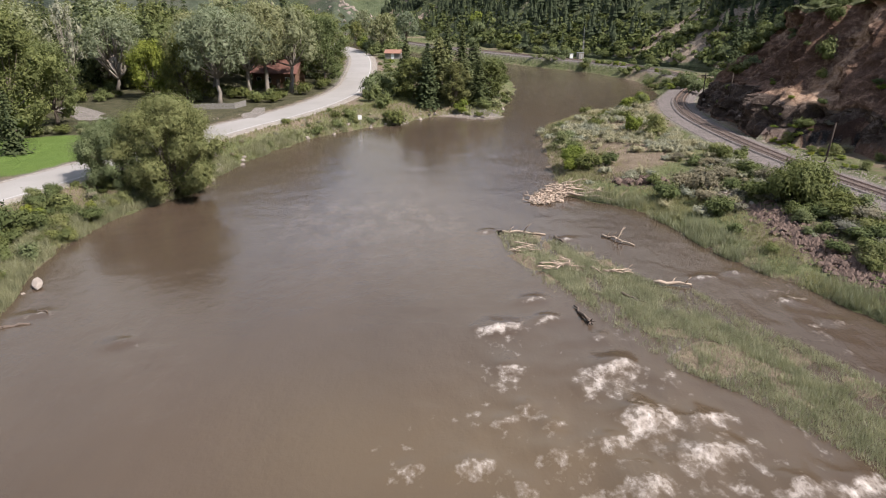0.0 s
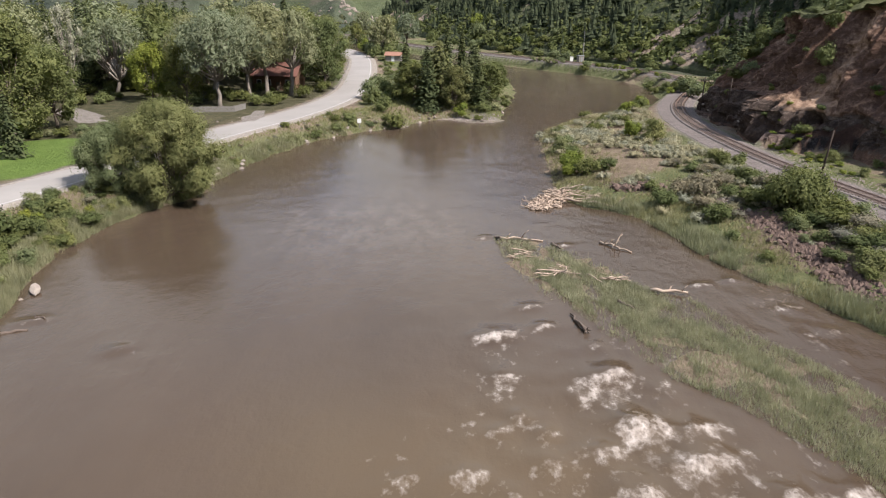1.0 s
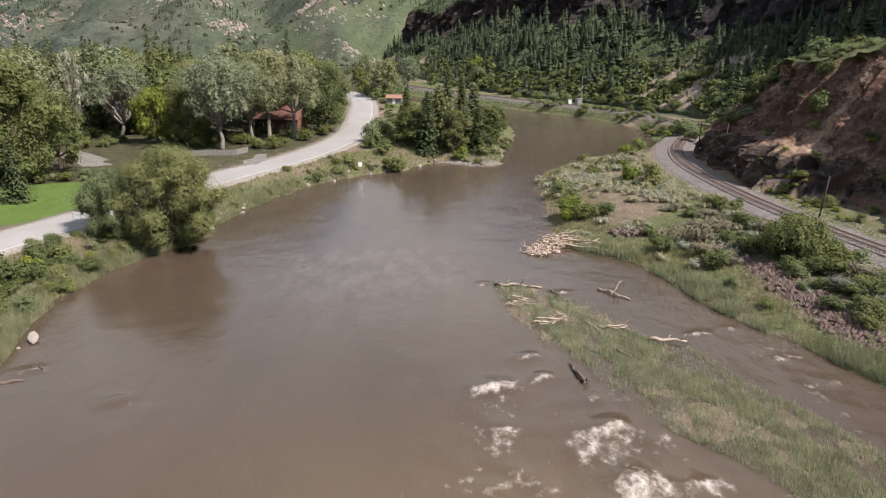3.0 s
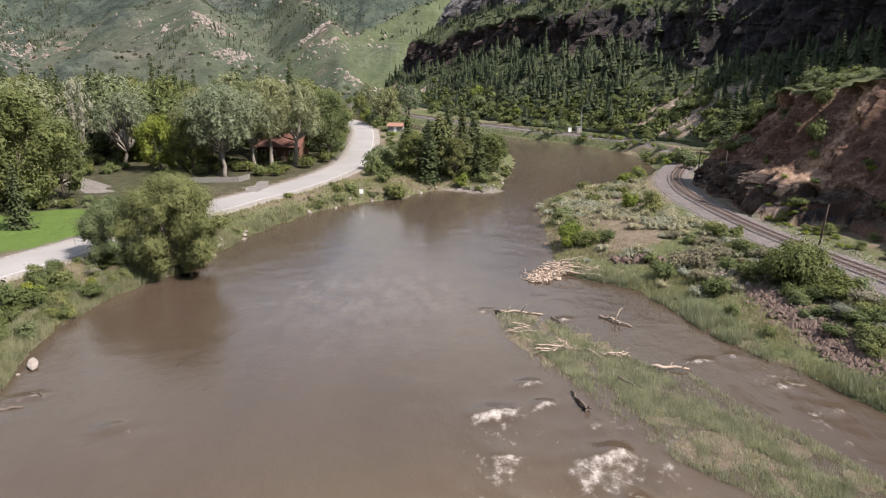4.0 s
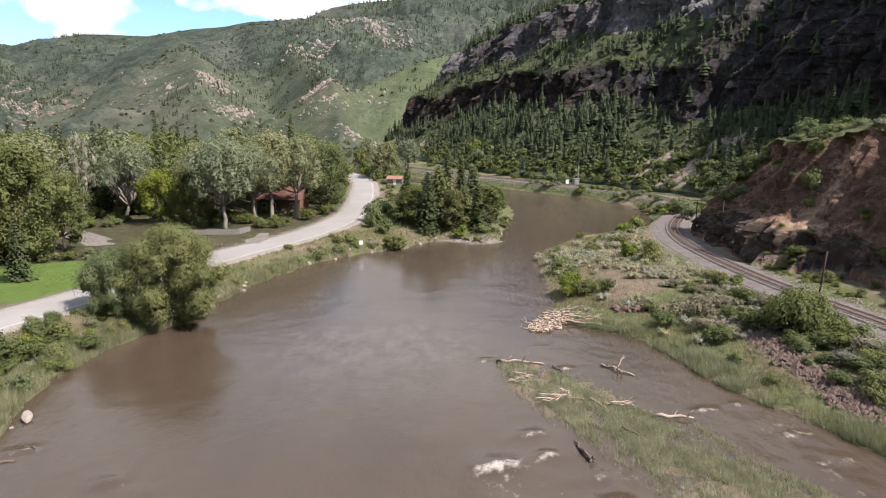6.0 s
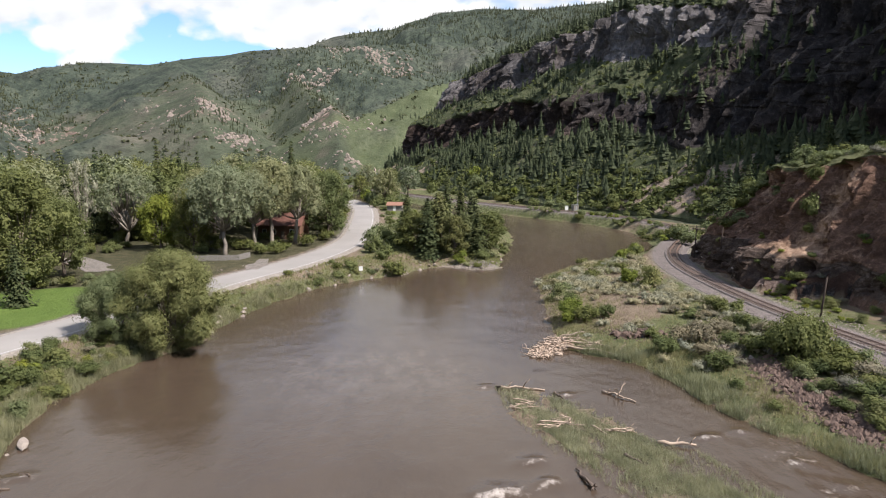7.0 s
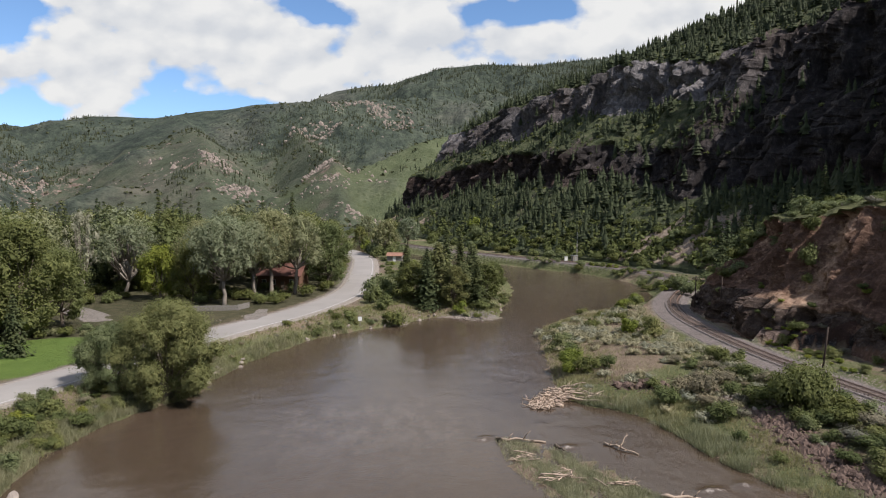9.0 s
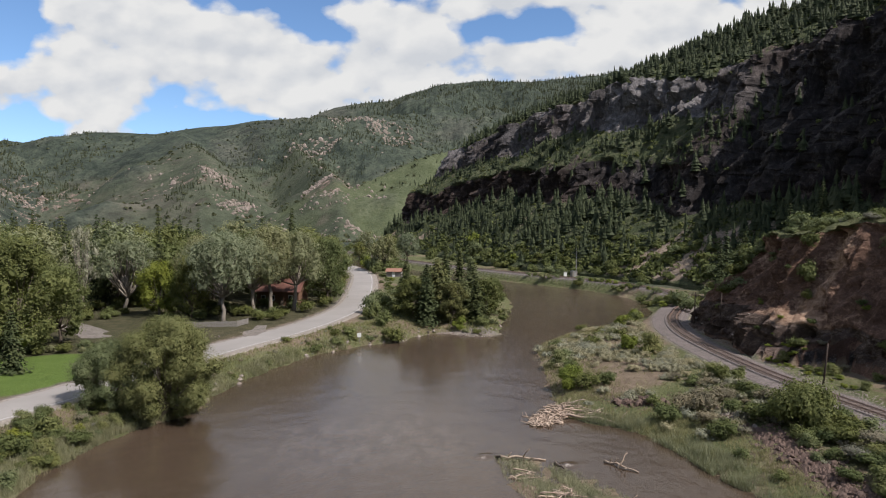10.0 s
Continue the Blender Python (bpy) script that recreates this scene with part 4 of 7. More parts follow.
# rapids: x, y, length along the flow, width, strength
RAPIDS = [(4.7, 49.5, 1.2, 2.3, .8), (7.9, 54.8, .8, 1.3, .6), (8.6, 50.9, .8, 1.2, .6), (4.8, 43.2, 1.0, .8, .5), (12.5, 43.3, 1.3, 1.6, .8), (13.0, 36.9, 2.2, 1.7, .8),
          (16.9, 37.0, 1.1, 1.5, .8), (15.5, 33.5, 1.5, 2.2, .8), (22.6, 30.6, 1.4, 2.0, .8), (4.0, 36.5, .7, 1.0, .55), (5.4, 38.0, .8, .7, .5), (12.3, 47.9, .7, .7, .5),
          (1.7, 32.3, 1.3, 1.3, .55), (-2.1, 31.9, .5, 1.2, .45), (24.8, 59.8, .5, 1.4, .6), (28.1, 61.0, .5, 1.0, .45), (6.8, 36.2, .8, .8, .45), (9.9, 34.5, 1.2, 1.5, .5),
          (-24.5, 46.8, .9, 1.3, .4), (13.5, 70.4, .6, 1.4, .6), (5.0, 73.2, .5, 1.0, .6), (6.7, 33.4, 1.2, 1.2, .45), (4.0, 30.2, 1.2, 1.0, .45), (-33.8, 51.6, .7, 1.6, .5),
          (19.5, 30.6, 1.6, 1.6, .55), (11.0, 30.8, 1.8, 1.8, .5), (32.0, 50.5, .6, 1.0, .4), (30.0, 54.5, .6, 1.2, .35), (13.0, 27.0, 2.0, 3.0, .6), (19.0, 26.0, 2.0, 3.0, .6)]


def river_surface(X, Y):
    foam, lift = np.zeros(X.shape), np.zeros(X.shape)
    for x, y, ln, wd, st in RAPIDS:
        dx, dy = X - x, Y - y
        a = dx * FLOW[0] + dy * FLOW[1]
        c = -dx * FLOW[1] + dy * FLOW[0]
        c = np.abs(c) + 0.25 * np.maximum(0, c)
        bow = a - 0.3 * c ** 2 / wd + 0.35 * fbm(X, Y, 1.3, 3)
        g = np.exp(-(c / (1.1 * wd)) ** 2 - np.where(bow < 0, (bow / (0.3 * ln)) ** 2, (bow / (0.75 * ln)) ** 2))
        g = np.maximum(g, 0.75 * np.exp(-((c - 0.85 * wd) / (0.3 * wd)) ** 2) * np.where(a > 0, np.exp(-np.maximum(a, 0) / (1.5 * ln)), np.exp(-(a / 0.3) ** 2)))
        g = np.maximum(g, 0.45 * np.exp(-(c / wd) ** 2) * np.where(a > 0, np.exp(-np.maximum(a, 0) / (2.2 * ln)), 0))
        foam = np.maximum(foam, st * g)
        lift += 0.5 * st * np.exp(-(c / wd) ** 2 - ((a + 0.2) / ln) ** 2) * (0.4 + 0.35 * ln)
    turb = np.exp(-((X - 12) / 13) ** 2 - ((Y - 34) / 15) ** 2) + 0.6 * np.exp(-((X - 31) / 5) ** 2 - ((Y - 53) / 9) ** 2)
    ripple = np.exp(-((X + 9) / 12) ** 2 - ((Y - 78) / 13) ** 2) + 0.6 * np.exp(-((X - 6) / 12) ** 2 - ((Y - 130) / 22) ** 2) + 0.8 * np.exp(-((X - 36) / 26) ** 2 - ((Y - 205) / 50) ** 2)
    z = 0.04 * fbm(X, Y, 3, 3) + ripple * 0.06 * fbm(X * 0.8, Y * 1.5, 1.6, 2) + turb * 0.24 * fbm(X, Y * 0.8, 2.2, 3) + lift * (1 + 0.9 * fbm(X, Y, 0.9, 3))
    foam = foam + 0.5 * turb * sstep(fbm(1.3 * X, 0.7 * Y, 2.6, 4), 0.05, 0.5) + 0.13 * turb
    # glints on the ripples, painted in as faint foam streaks
    foam = foam + 0.1 * ripple * sstep(fbm(X * 0.6, Y * 1.6, 1.5, 4), 0.08, 0.45)
    # riffle above the island and by the spit
    foam = foam + 0.28 * np.exp(-((X - 10) / 8) ** 2 - ((Y - 134) / 10) ** 2) * sstep(fbm(X, Y, 3, 4), 0.15, 0.5)
    foam = foam + 0.55 * np.exp(-((X - 8.5) / 4) ** 2 - ((Y - 148.6) / 1.0) ** 2)
    shoal = np.exp(-((X - 2) / 16) ** 2 - ((Y - 33) / 9) ** 2) * 0.7
    col = np.zeros((*X.shape, 4))
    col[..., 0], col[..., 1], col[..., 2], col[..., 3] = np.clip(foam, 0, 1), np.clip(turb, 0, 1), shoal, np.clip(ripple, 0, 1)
    return z, {"foam": col}


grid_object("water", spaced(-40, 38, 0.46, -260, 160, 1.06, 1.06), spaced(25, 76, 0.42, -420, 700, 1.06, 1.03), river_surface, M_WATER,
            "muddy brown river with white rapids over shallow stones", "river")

# ---------------------------------------------------------------- road and railway


def ribbon(line, left, right, z, skirt=0.15):
    """A strip along a line between two offsets (positive to the right), with a skirt down each side."""
    d = np.gradient(line, axis=0)
    d /= np.linalg.norm(d, axis=1)[:, None]
    nrm = np.stack([d[:, 1], -d[:, 0]], 1)
    rows = [(left - skirt, z - skirt), (left, z), ((left + right) / 2, z + 0.02 * (right - left) / 2), (right, z), (right + skirt, z - skirt)]
    v, f = [], []
    for o, h in rows:
        v.extend((x, y, h) for x, y in line + nrm * o)
    n = len(line)
    for r in range(len(rows) - 1):
        for i in range(n - 1):
            f.append((r * n + i, (r + 1) * n + i, (r + 1) * n + i + 1, r * n + i + 1))
    return v, f


thing("road_shoulder", *ribbon(ROAD, -4.6, 5.4, ROAD_Z - 0.04), M_SHOULDER, "pale gravel shoulders along the riverside road", "road shoulder", kind="structure")
road = thing("road", *ribbon(ROAD, -3.6, 3.7, ROAD_Z, 0.03), M_ROAD, "sun-bleached grey asphalt road curving along the river", "road", kind="structure")
line_part = mesh_of("edge_line", *ribbon(ROAD, 3.2, 3.33, ROAD_Z + 0.012, 0.002), M_LINE)
part("edge_line", line_part, road, "worn white painted edge line")

thing("track_bed", *ribbon(TRACK, -4.4, 3.0, TRACK_Z - 0.05, 0.3), M_BALLAST, "grey gravel bed beside the railway", "track bed", kind="structure")
track = tagged(new("railway_track"), "single railway track with rusty rails on a ballast bed", "railway", kind="structure")
part("ballast", mesh_of("ballast", *ribbon(TRACK, -1.7, 1.7, TRACK_Z + 0.2, 0.5), M_BALLAST), track)
for off in (-0.7175, 0.7175):
    d = np.gradient(TRACK, axis=0)
    d /= np.linalg.norm(d, axis=1)[:, None]
    c = TRACK + np.stack([d[:, 1], -d[:, 0]], 1) * off
    part("rail", mesh_of("rail", *ribbon(c, -0.045, 0.045, TRACK_Z + 0.44, 0.012), M_RAIL), track, "rusty steel rail")
    v, f = ribbon(c, -0.02, 0.02, TRACK_Z + 0.43, 0.16)
    part("rail_web", mesh_of("rail_web", v, f, M_RAIL), track)
sl = Geo()
for p, q in zip(*(lambda L: (L[:-1], L[1:]))(smooth_line(TRACK[30:190], 0.6))):
    d = (q - p) / np.linalg.norm(q - p)
    n = np.array([d[1], -d[0]])
    cs = [p + n * a + d * b for a, b in ((-1.3, -0.12), (1.3, -0.12), (1.3, 0.12), (-1.3, 0.12))]
    k = len(sl.v)
    sl.v.extend([(*c, TRACK_Z + 0.15) for c in cs] + [(*c, TRACK_Z + 0.285) for c in cs])
    sl.f.extend([(k + 4, k + 5, k + 6, k + 7), (k, k + 1, k + 5, k + 4), (k + 1, k + 2, k + 6, k + 5), (k + 2, k + 3, k + 7, k + 6), (k + 3, k, k + 4, k + 7)])
tagged(part("sleepers", sl.mesh("sleepers", M_SLEEPER), track, "weathered wooden sleepers"), kind="stuff")

# ---------------------------------------------------------------- plants


def leaf_quads(rng, pos, nrm, size, aspect=0.55):
    """One small leaf-clump face at each place, turned at random about its normal."""
    n = len(pos)
    nrm = nrm / (np.linalg.norm(nrm, axis=1)[:, None] + 1e-9)
    r = rng.normal(size=(n, 3))
    a = np.cross(nrm, r)
    a /= np.linalg.norm(a, axis=1)[:, None] + 1e-9
    b = np.cross(nrm, a)
    s = (size * (0.6 + 0.8 * rng.rand(n)))[:, None]
    v = np.stack([pos - a * s, pos + b * s * aspect, pos + a * s, pos - b * s * aspect], 1).reshape(-1, 3)
    return v, np.arange(4 * n).reshape(-1, 4)


def leaf_tris(rng, pos, nrm, size, aspect=0.5):
    """Slim pointed leaf sprays, one triangle each."""
    n = len(pos)
    nrm = nrm / (np.linalg.norm(nrm, axis=1)[:, None] + 1e-9)
    a = np.cross(nrm, rng.normal(size=(n, 3)))
    a /= np.linalg.norm(a, axis=1)[:, None] + 1e-9
    b = np.cross(nrm, a)
    s = (size * (0.6 + 0.8 * rng.rand(n)))[:, None]
    v = np.stack([pos - a * s, pos + a * s * 0.75 + b * s * aspect, pos + a * s * 0.75 - b * s * aspect], 1).reshape(-1, 3)
    return v, np.arange(3 * n).reshape(-1, 3)


def crown_mesh(name, rng, blobs, n, size, mat, low=-0.55, squash=0.85, aspect=0.5):
    """Leaves over a set of uneven clumps (centre, radius)."""
    n, size = int(n * 2.0), size * 0.78
    c = np.array([b[0] for b in blobs], float)
    r = np.array([b[1] for b in blobs], float)
    pick = rng.choice(len(blobs), n, p=r ** 2 / (r ** 2).sum())
    d = rng.normal(size=(n, 3))
    d /= np.linalg.norm(d, axis=1)[:, None]
    d[:, 2] = np.where(d[:, 2] < low, -d[:, 2], d[:, 2])
    rad = r[pick] * (0.68 + 0.4 * rng.rand(n) ** 0.8 + 0.35 * (rng.rand(n) < 0.12)) * (1 + 0.35 * np.sin(5 * d[:, 0] + 9 * r[pick]) * np.sin(6 * d[:, 1] + 3))
    pos = c[pick] + d * rad[:, None] * np.array([1, 1, squash])
    v, f = leaf_tris(rng, pos, d + rng.normal(size=(n, 3)) * 0.24 + np.array([0, 0, 0.25]), size, aspect)
    # larger leaf sprays deep inside each clump keep the light out
    k = n // 12
    pick = rng.choice(len(blobs), k, p=r ** 2 / (r ** 2).sum())
    d = rng.normal(size=(k, 3))
    d /= np.linalg.norm(d, axis=1)[:, None]
    pos = c[pick] + d * (r[pick] * 0.5 * rng.rand(k) ** 0.5)[:, None]
    v2, f2 = leaf_tris(rng, pos, d + rng.normal(size=(k, 3)) * 0.6, np.clip(r[pick] * 0.42, size, size * 3.4), 0.8)
    return mesh_of(name, np.vstack([v, v2]), np.vstack([f, f2 + len(v)]), mat)


def limb(g, rng, a, b, r0, r1, wob=0.08, n=5, sides=6):
    a, b = np.array(a, float), np.array(b, float)
    L = np.linalg.norm(b - a)
    pts = [a + (b - a) * t + rng.normal(size=3) * wob * L * math.sin(math.pi * t) for t in np.linspace(0, 1, n)]
    g.tube(pts, list(np.linspace(r0, r1, n)), sides)


def tree_meshes(seed, height, spread, mat, bark, n_leaves, size, n_blobs=22, fork=0.3, low=0.28, sparse=1.0, upright=1.0, aspect=0.5, stout=1.0):
    """Trunk with limbs, and a crown of clumps at the limbs' ends. Built at the origin."""
    rng = np.random.RandomState(seed)
    g = Geo()
    fz = height * fork
    r0 = height * 0.02 + 0.06
    lean = rng.normal(size=2) * 0.03 * height
    top = (lean[0], lean[1], fz)
    limb(g, rng, (0, 0, -0.4), top, r0 * 1.25, r0 * 0.85, 0.03, 5, 8)
    blobs = []
    for i in range(n_blobs):
        z = low + (1 - low) * ((i + 0.5) / n_blobs) ** 0.8
        k = math.sin(math.pi * min(1, (z - low * 0.6) / (1.05 - low * 0.6)) ** 0.8) ** 0.6
        g_a = i * 2.4 + rng.rand() * 0.9
        rr = spread * 0.5 * k * (0.35 + 0.6 * rng.rand()) * upright
        c = (lean[0] + rr * math.cos(g_a), lean[1] + rr * math.sin(g_a), height * z * 0.93)
        br = spread * (0.13 + 0.09 * rng.rand()) * sparse * (26 / n_blobs) ** 0.4
        blobs.append((c, br))
        mid = tuple((np.array(top) * 0.55 + np.array(c) * 0.45) + np.array([0, 0, -0.02 * height]))
        if i % 2 == 0 or sparse < 0.9:
            limb(g, rng, top, mid, r0 * 0.5 * stout, r0 * 0.3 * stout, 0.05, 3, 4)
            limb(g, rng, mid, c, r0 * 0.3 * stout, 0.03, 0.08, 3, 4)
    return g.mesh("trunk", bark, True), crown_mesh("crown", rng, blobs, n_leaves, size, mat, aspect=aspect)


def pine_meshes(seed, height, width, mat, bark, tiers=16, per=11, bare=0.08, tip=0.6, fill=5):
    """A conifer: straight trunk with drooping whorls of needled branches."""
    rng = np.random.RandomState(seed)
    g = Geo()
    g.tube([(0, 0, -0.3), (0, 0, height * 0.5), (0, 0, height * 0.98)], [height * 0.016 + 0.04, height * 0.01 + 0.03, 0.02], 6)
    pos, nrm, sz = [], [], []
    for t in range(tiers):
        u = (t + 0.3 * rng.rand()) / tiers
        z = height * (bare + (1 - bare) * u)
        R = width * 0.5 * (1 - u) ** tip * (0.8 + 0.4 * rng.rand()) + 0.12
        for k in range(per):
            a = 2 * math.pi * (k + rng.rand()) / per
            L = R * (0.65 + 0.5 * rng.rand())
            for q in range(fill):
                s = (q + 0.6 + 0.4 * rng.rand()) / fill
                pos.append((L * s * math.cos(a) + rng.normal() * 0.06 * R, L * s * math.sin(a) + rng.normal() * 0.06 * R,
                            z - 0.30 * L * s ** 1.4 + rng.normal() * 0.05 * R))
                nrm.append((math.cos(a) * 0.5 + rng.normal() * 0.35, math.sin(a) * 0.5 + rng.normal() * 0.35, 0.8))
                sz.append(0.16 * width * (1 - 0.55 * u) * (1.1 - 0.45 * s) * 0.75)
    v, f = leaf_quads(rng, np.array(pos), np.array(nrm), np.array(sz), 0.5)
    return g.mesh("trunk", bark, True), mesh_of("crown", v, f, mat)


def shrub_mesh(seed, height, width, mat, n, size, n_blobs=9):
    rng = np.random.RandomState(seed)
    blobs = []
    for i in range(n_blobs):
        a, rr = i * 2.4 + rng.rand(), width * 0.5 * (0.15 + 0.6 * rng.rand())
        br = min(width, height * 1.3) * (0.18 + 0.12 * rng.rand())
        blobs.append(((rr * math.cos(a), rr * math.sin(a), br * 0.5 + (height - br * 1.3) * rng.rand() * (1 - rr / width)), br))
    return crown_mesh("foliage", rng, blobs, n, size, mat, -0.3)


def plant(name, x, y, meshes, scale, turn, label, category, group="", z=None):
    """A tree or shrub with its parts, standing on the ground."""
    ob = tagged(new(name), label, category, group)
    ob.matrix_basis = pose(x, y, ground_z(x, y) if z is None else z, 0, 0, turn) @ Matrix.Diagonal((scale[0], scale[0], scale[1], 1))
    for nm, me in meshes:
        part(nm, me, ob)
    return ob


def tufts(rng, xy, z, height, width, mat, name, label, lean=0.35, blades=3):
    """Grass: slim bent blades, a few to a tuft."""
    n = len(xy) * blades
    p = np.repeat(np.column_stack([xy, z]), blades, 0) + np.column_stack([rng.normal(size=(n, 2)) * 0.09, np.zeros(n)])
    a = rng.rand(n) * 2 * math.pi
    h = height * (0.55 + 0.75 * rng.rand(n)) * np.repeat(0.75 + 0.5 * rng.rand(len(xy)), blades)
    side = np.stack([np.cos(a), np.sin(a), 0 * a], 1) * (width * (0.6 + 0.8 * rng.rand(n)))[:, None]
    b = a + math.pi / 2 + rng.normal(size=n) * 0.6
    tip = np.stack([np.cos(b) * h * lean * rng.rand(n), np.sin(b) * h * lean * rng.rand(n), h], 1)
    v = np.stack([p - side, p + side, p + tip], 1).reshape(-1, 3)
    f = np.arange(3 * n).reshape(-1, 3)
    return thing(name, v, f, mat, label, "grass", kind="stuff")


R = np.random.RandomState(11)

# big willow clump on the bank
WILLOW = [tree_meshes(101, 13.5, 15, M_LEAF_WILLOW, M_BARK, 44000, 0.17, 90, 0.12, 0.04, aspect=0.3),
          tree_meshes(102, 10.0, 11, M_LEAF_WILLOW, M_BARK, 20000, 0.17, 55, 0.12, 0.04, aspect=0.3)]


def tm(pair):
    return [("trunk", pair[0]), ("crown", pair[1])]


plant("willow_tree", -36.0, 86.5, tm(WILLOW[0]), (0.95, 0.95), 20, "broad olive-green willow overhanging the muddy river bank", "tree")
plant("willow_tree", -41.8, 85.5, tm(WILLOW[1]), (0.85, 0.85), 130, "smaller olive-green willow beside the road", "tree")
plant("willow_tree", -34.5, 89.5, tm(WILLOW[1]), (0.7, 0.85), 250, "smaller olive-green willow with low branches over the water", "tree")

COTTON = [tree_meshes(201, 17, 15, M_LEAF_GREY, M_BARK_PALE, 6800, 0.23, 40, 0.28, 0.42, stout=1.3),
          tree_meshes(202, 20, 16, M_LEAF_GREY, M_BARK_PALE, 6600, 0.25, 42, 0.32, 0.44, stout=1.3),
          tree_meshes(203, 15, 13, M_LEAF, M_BARK, 7600, 0.2, 44, 0.18, 0.1),
          tree_meshes(204, 18, 15, M_LEAF, M_BARK, 8600, 0.21, 48, 0.2, 0.12),
          tree_meshes(205, 12, 10, M_LEAF_BRIGHT, M_BARK, 4600, 0.22, 28, 0.18, 0.12),
          tree_meshes(206, 17, 17, M_LEAF_GREY, M_BARK_PALE, 4200, 0.2, 44, 0.2, 0.52, 0.8, stout=1.5)]
BACKWOOD = [tree_meshes(211, 18, 16, M_LEAF, M_BARK, 1600, 0.44, 30, 0.2, 0.12),
            tree_meshes(212, 19, 15, M_LEAF_GREY, M_BARK, 1600, 0.44, 30, 0.25, 0.2),
            tree_meshes(213, 17, 14, M_LEAF_WILLOW, M_BARK, 1600, 0.44, 30, 0.2, 0.12)]
JUNIPER = [tree_meshes(221, 12, 9, M_LEAF_DARK, M_BARK, 5000, 0.22, 40, 0.15, 0.06),
           tree_meshes(222, 13, 8, M_NEEDLE_WARM, M_BARK, 5000, 0.22, 40, 0.15, 0.06)]
PINES = [pine_meshes(301, 13, 7.6, M_NEEDLE_WARM, M_BARK, 24, 15, 0.04, 0.42, 6),
         pine_meshes(302, 16, 6.0, M_NEEDLE, M_BARK, 30, 13, 0.03, 0.75),
         pine_meshes(303, 9, 4.6, M_NEEDLE, M_BARK, 22, 13, 0.02, 0.75)]
PINES_FAR = [pine_meshes(311, 14, 7.0, M_NEEDLE_WARM, M_BARK, 16, 10, 0.05, 0.5, 4), pine_meshes(312, 16, 5.4, M_NEEDLE, M_BARK, 26, 11, 0.05, 0.8, 5)]
BARE = tree_meshes(207, 12, 9, M_SAGE, M_BARK_PALE, 1500, 0.2, 34, 0.25, 0.3, 0.6)

L_GREY = "tall cottonwood with grey-green leaves and forked trunk"
L_GREEN = "leafy green deciduous tree among the riverside woods"
# named trees of the grove beside the road
for x, y, k, s, lab in [(-79, 168, 5, (1.05, 1.05), "sparse old cottonwood with pale bare forked limbs"), (-67, 160, 4, (0.95, 1.1), "bright green rounded tree in the grove"),
                        (-49.5, 153, 0, (1.1, 1.15), L_GREY), (-42.5, 168, 1, (1.05, 1.05), L_GREY), (-37.5, 171, 1, (0.95, 1.0), L_GREY), (-47.5, 171, 0, (.9, 1.05), L_GREY),
                        (-31.5, 186, 3, (0.9, 0.98), L_GREEN), (-56, 170, 1, (1.0, 0.98), L_GREY), (-33.5, 200, 3, (1.0, 1.0), L_GREEN), (-46, 188, 1, (1.0, 1.05), L_GREY),
                        (-62, 178, 0, (1, 1.1), L_GREY), (-45.5, 163, 1, (.85, .92), L_GREY), (-58.5, 158, 2, (.8, .95), L_GREEN)]:
    plant("cottonwood_tree" if k in (0, 1, 5) else "leafy_tree", x, y, tm(COTTON[k]), s, R.rand() * 360, lab, "tree", "grove trees")
for x, y, k, s in [(-79, 121, 3, .78), (-87, 117, 2, .95), (-94, 128, 3, .9), (-86, 134, 2, 1.0), (-98, 142, 3, .95), (-90, 150, 2, 1.0), (-104, 133, 1, .85), (-100, 118, 3, .8), (-93, 110, 2, .8),
                   (-72, 119, 4, .5)]:
    plant("leafy_tree", x, y, tm(COTTON[k]), (s, s), R.rand() * 360, L_GREY if k == 1 else L_GREEN, "tree", "grove trees")
# woods on the far left of the road
spots = []
while len(spots) < 175:
    y = 106 + 200 * R.rand() ** 1.15
    x = -R.uniform(0.16, 0.80) * y - 6
    d_road, s_road, _ = (a[0] for a in line_dist(np.array([x]), np.array([y]), ROAD))
    if d_road < 11 or s_road > 0 or (-69 < x < -44 and y < 136) or (-84 < x < -60 and 126 < y < 150) or min([9] + [math.hypot(x - a, y - b) for a, b in spots]) < 5.2:
        continue
    if (-60 < x < -25 and y < 185) or (-92 < x < -60 and 150 < y < 172):
        continue
    spots.append((x, y))
for x, y in spots:
    k = R.choice([3, 1, 2, 3, 3, 2, 4, 2, 3, 2] if y < 150 else [0, 1, 2, 3, 6, 7, 7, 7])
    s = 0.85 + 0.35 * R.rand()
    if k >= 6:
        plant("pine_tree", x, y, tm(PINES_FAR[k - 6]), (s * 1.1, s * R.uniform(1.2, 1.55)), R.rand() * 360, "dark conifer standing in the riverside woods", "tree", "woodland trees")
    elif y > 152:
        plant("leafy_tree", x, y, tm(BACKWOOD[k % 3]), (s, s * R.uniform(0.8, 1.1)), R.rand() * 360, (L_GREY if k % 3 == 1 else L_GREEN), "tree", "woodland trees")
    else:
        plant("leafy_tree", x, y, tm(COTTON[k]), (s, s * (1.12 if k in (2, 4) else 0.98)), R.rand() * 360,
              (L_GREY if k in (0, 1) else L_GREEN), "tree", "woodland trees")
plant("dead_tree", -86, 163, tm(BARE), (1.0, 1.8), 40, "pale leafless tree standing among green woods", "tree")
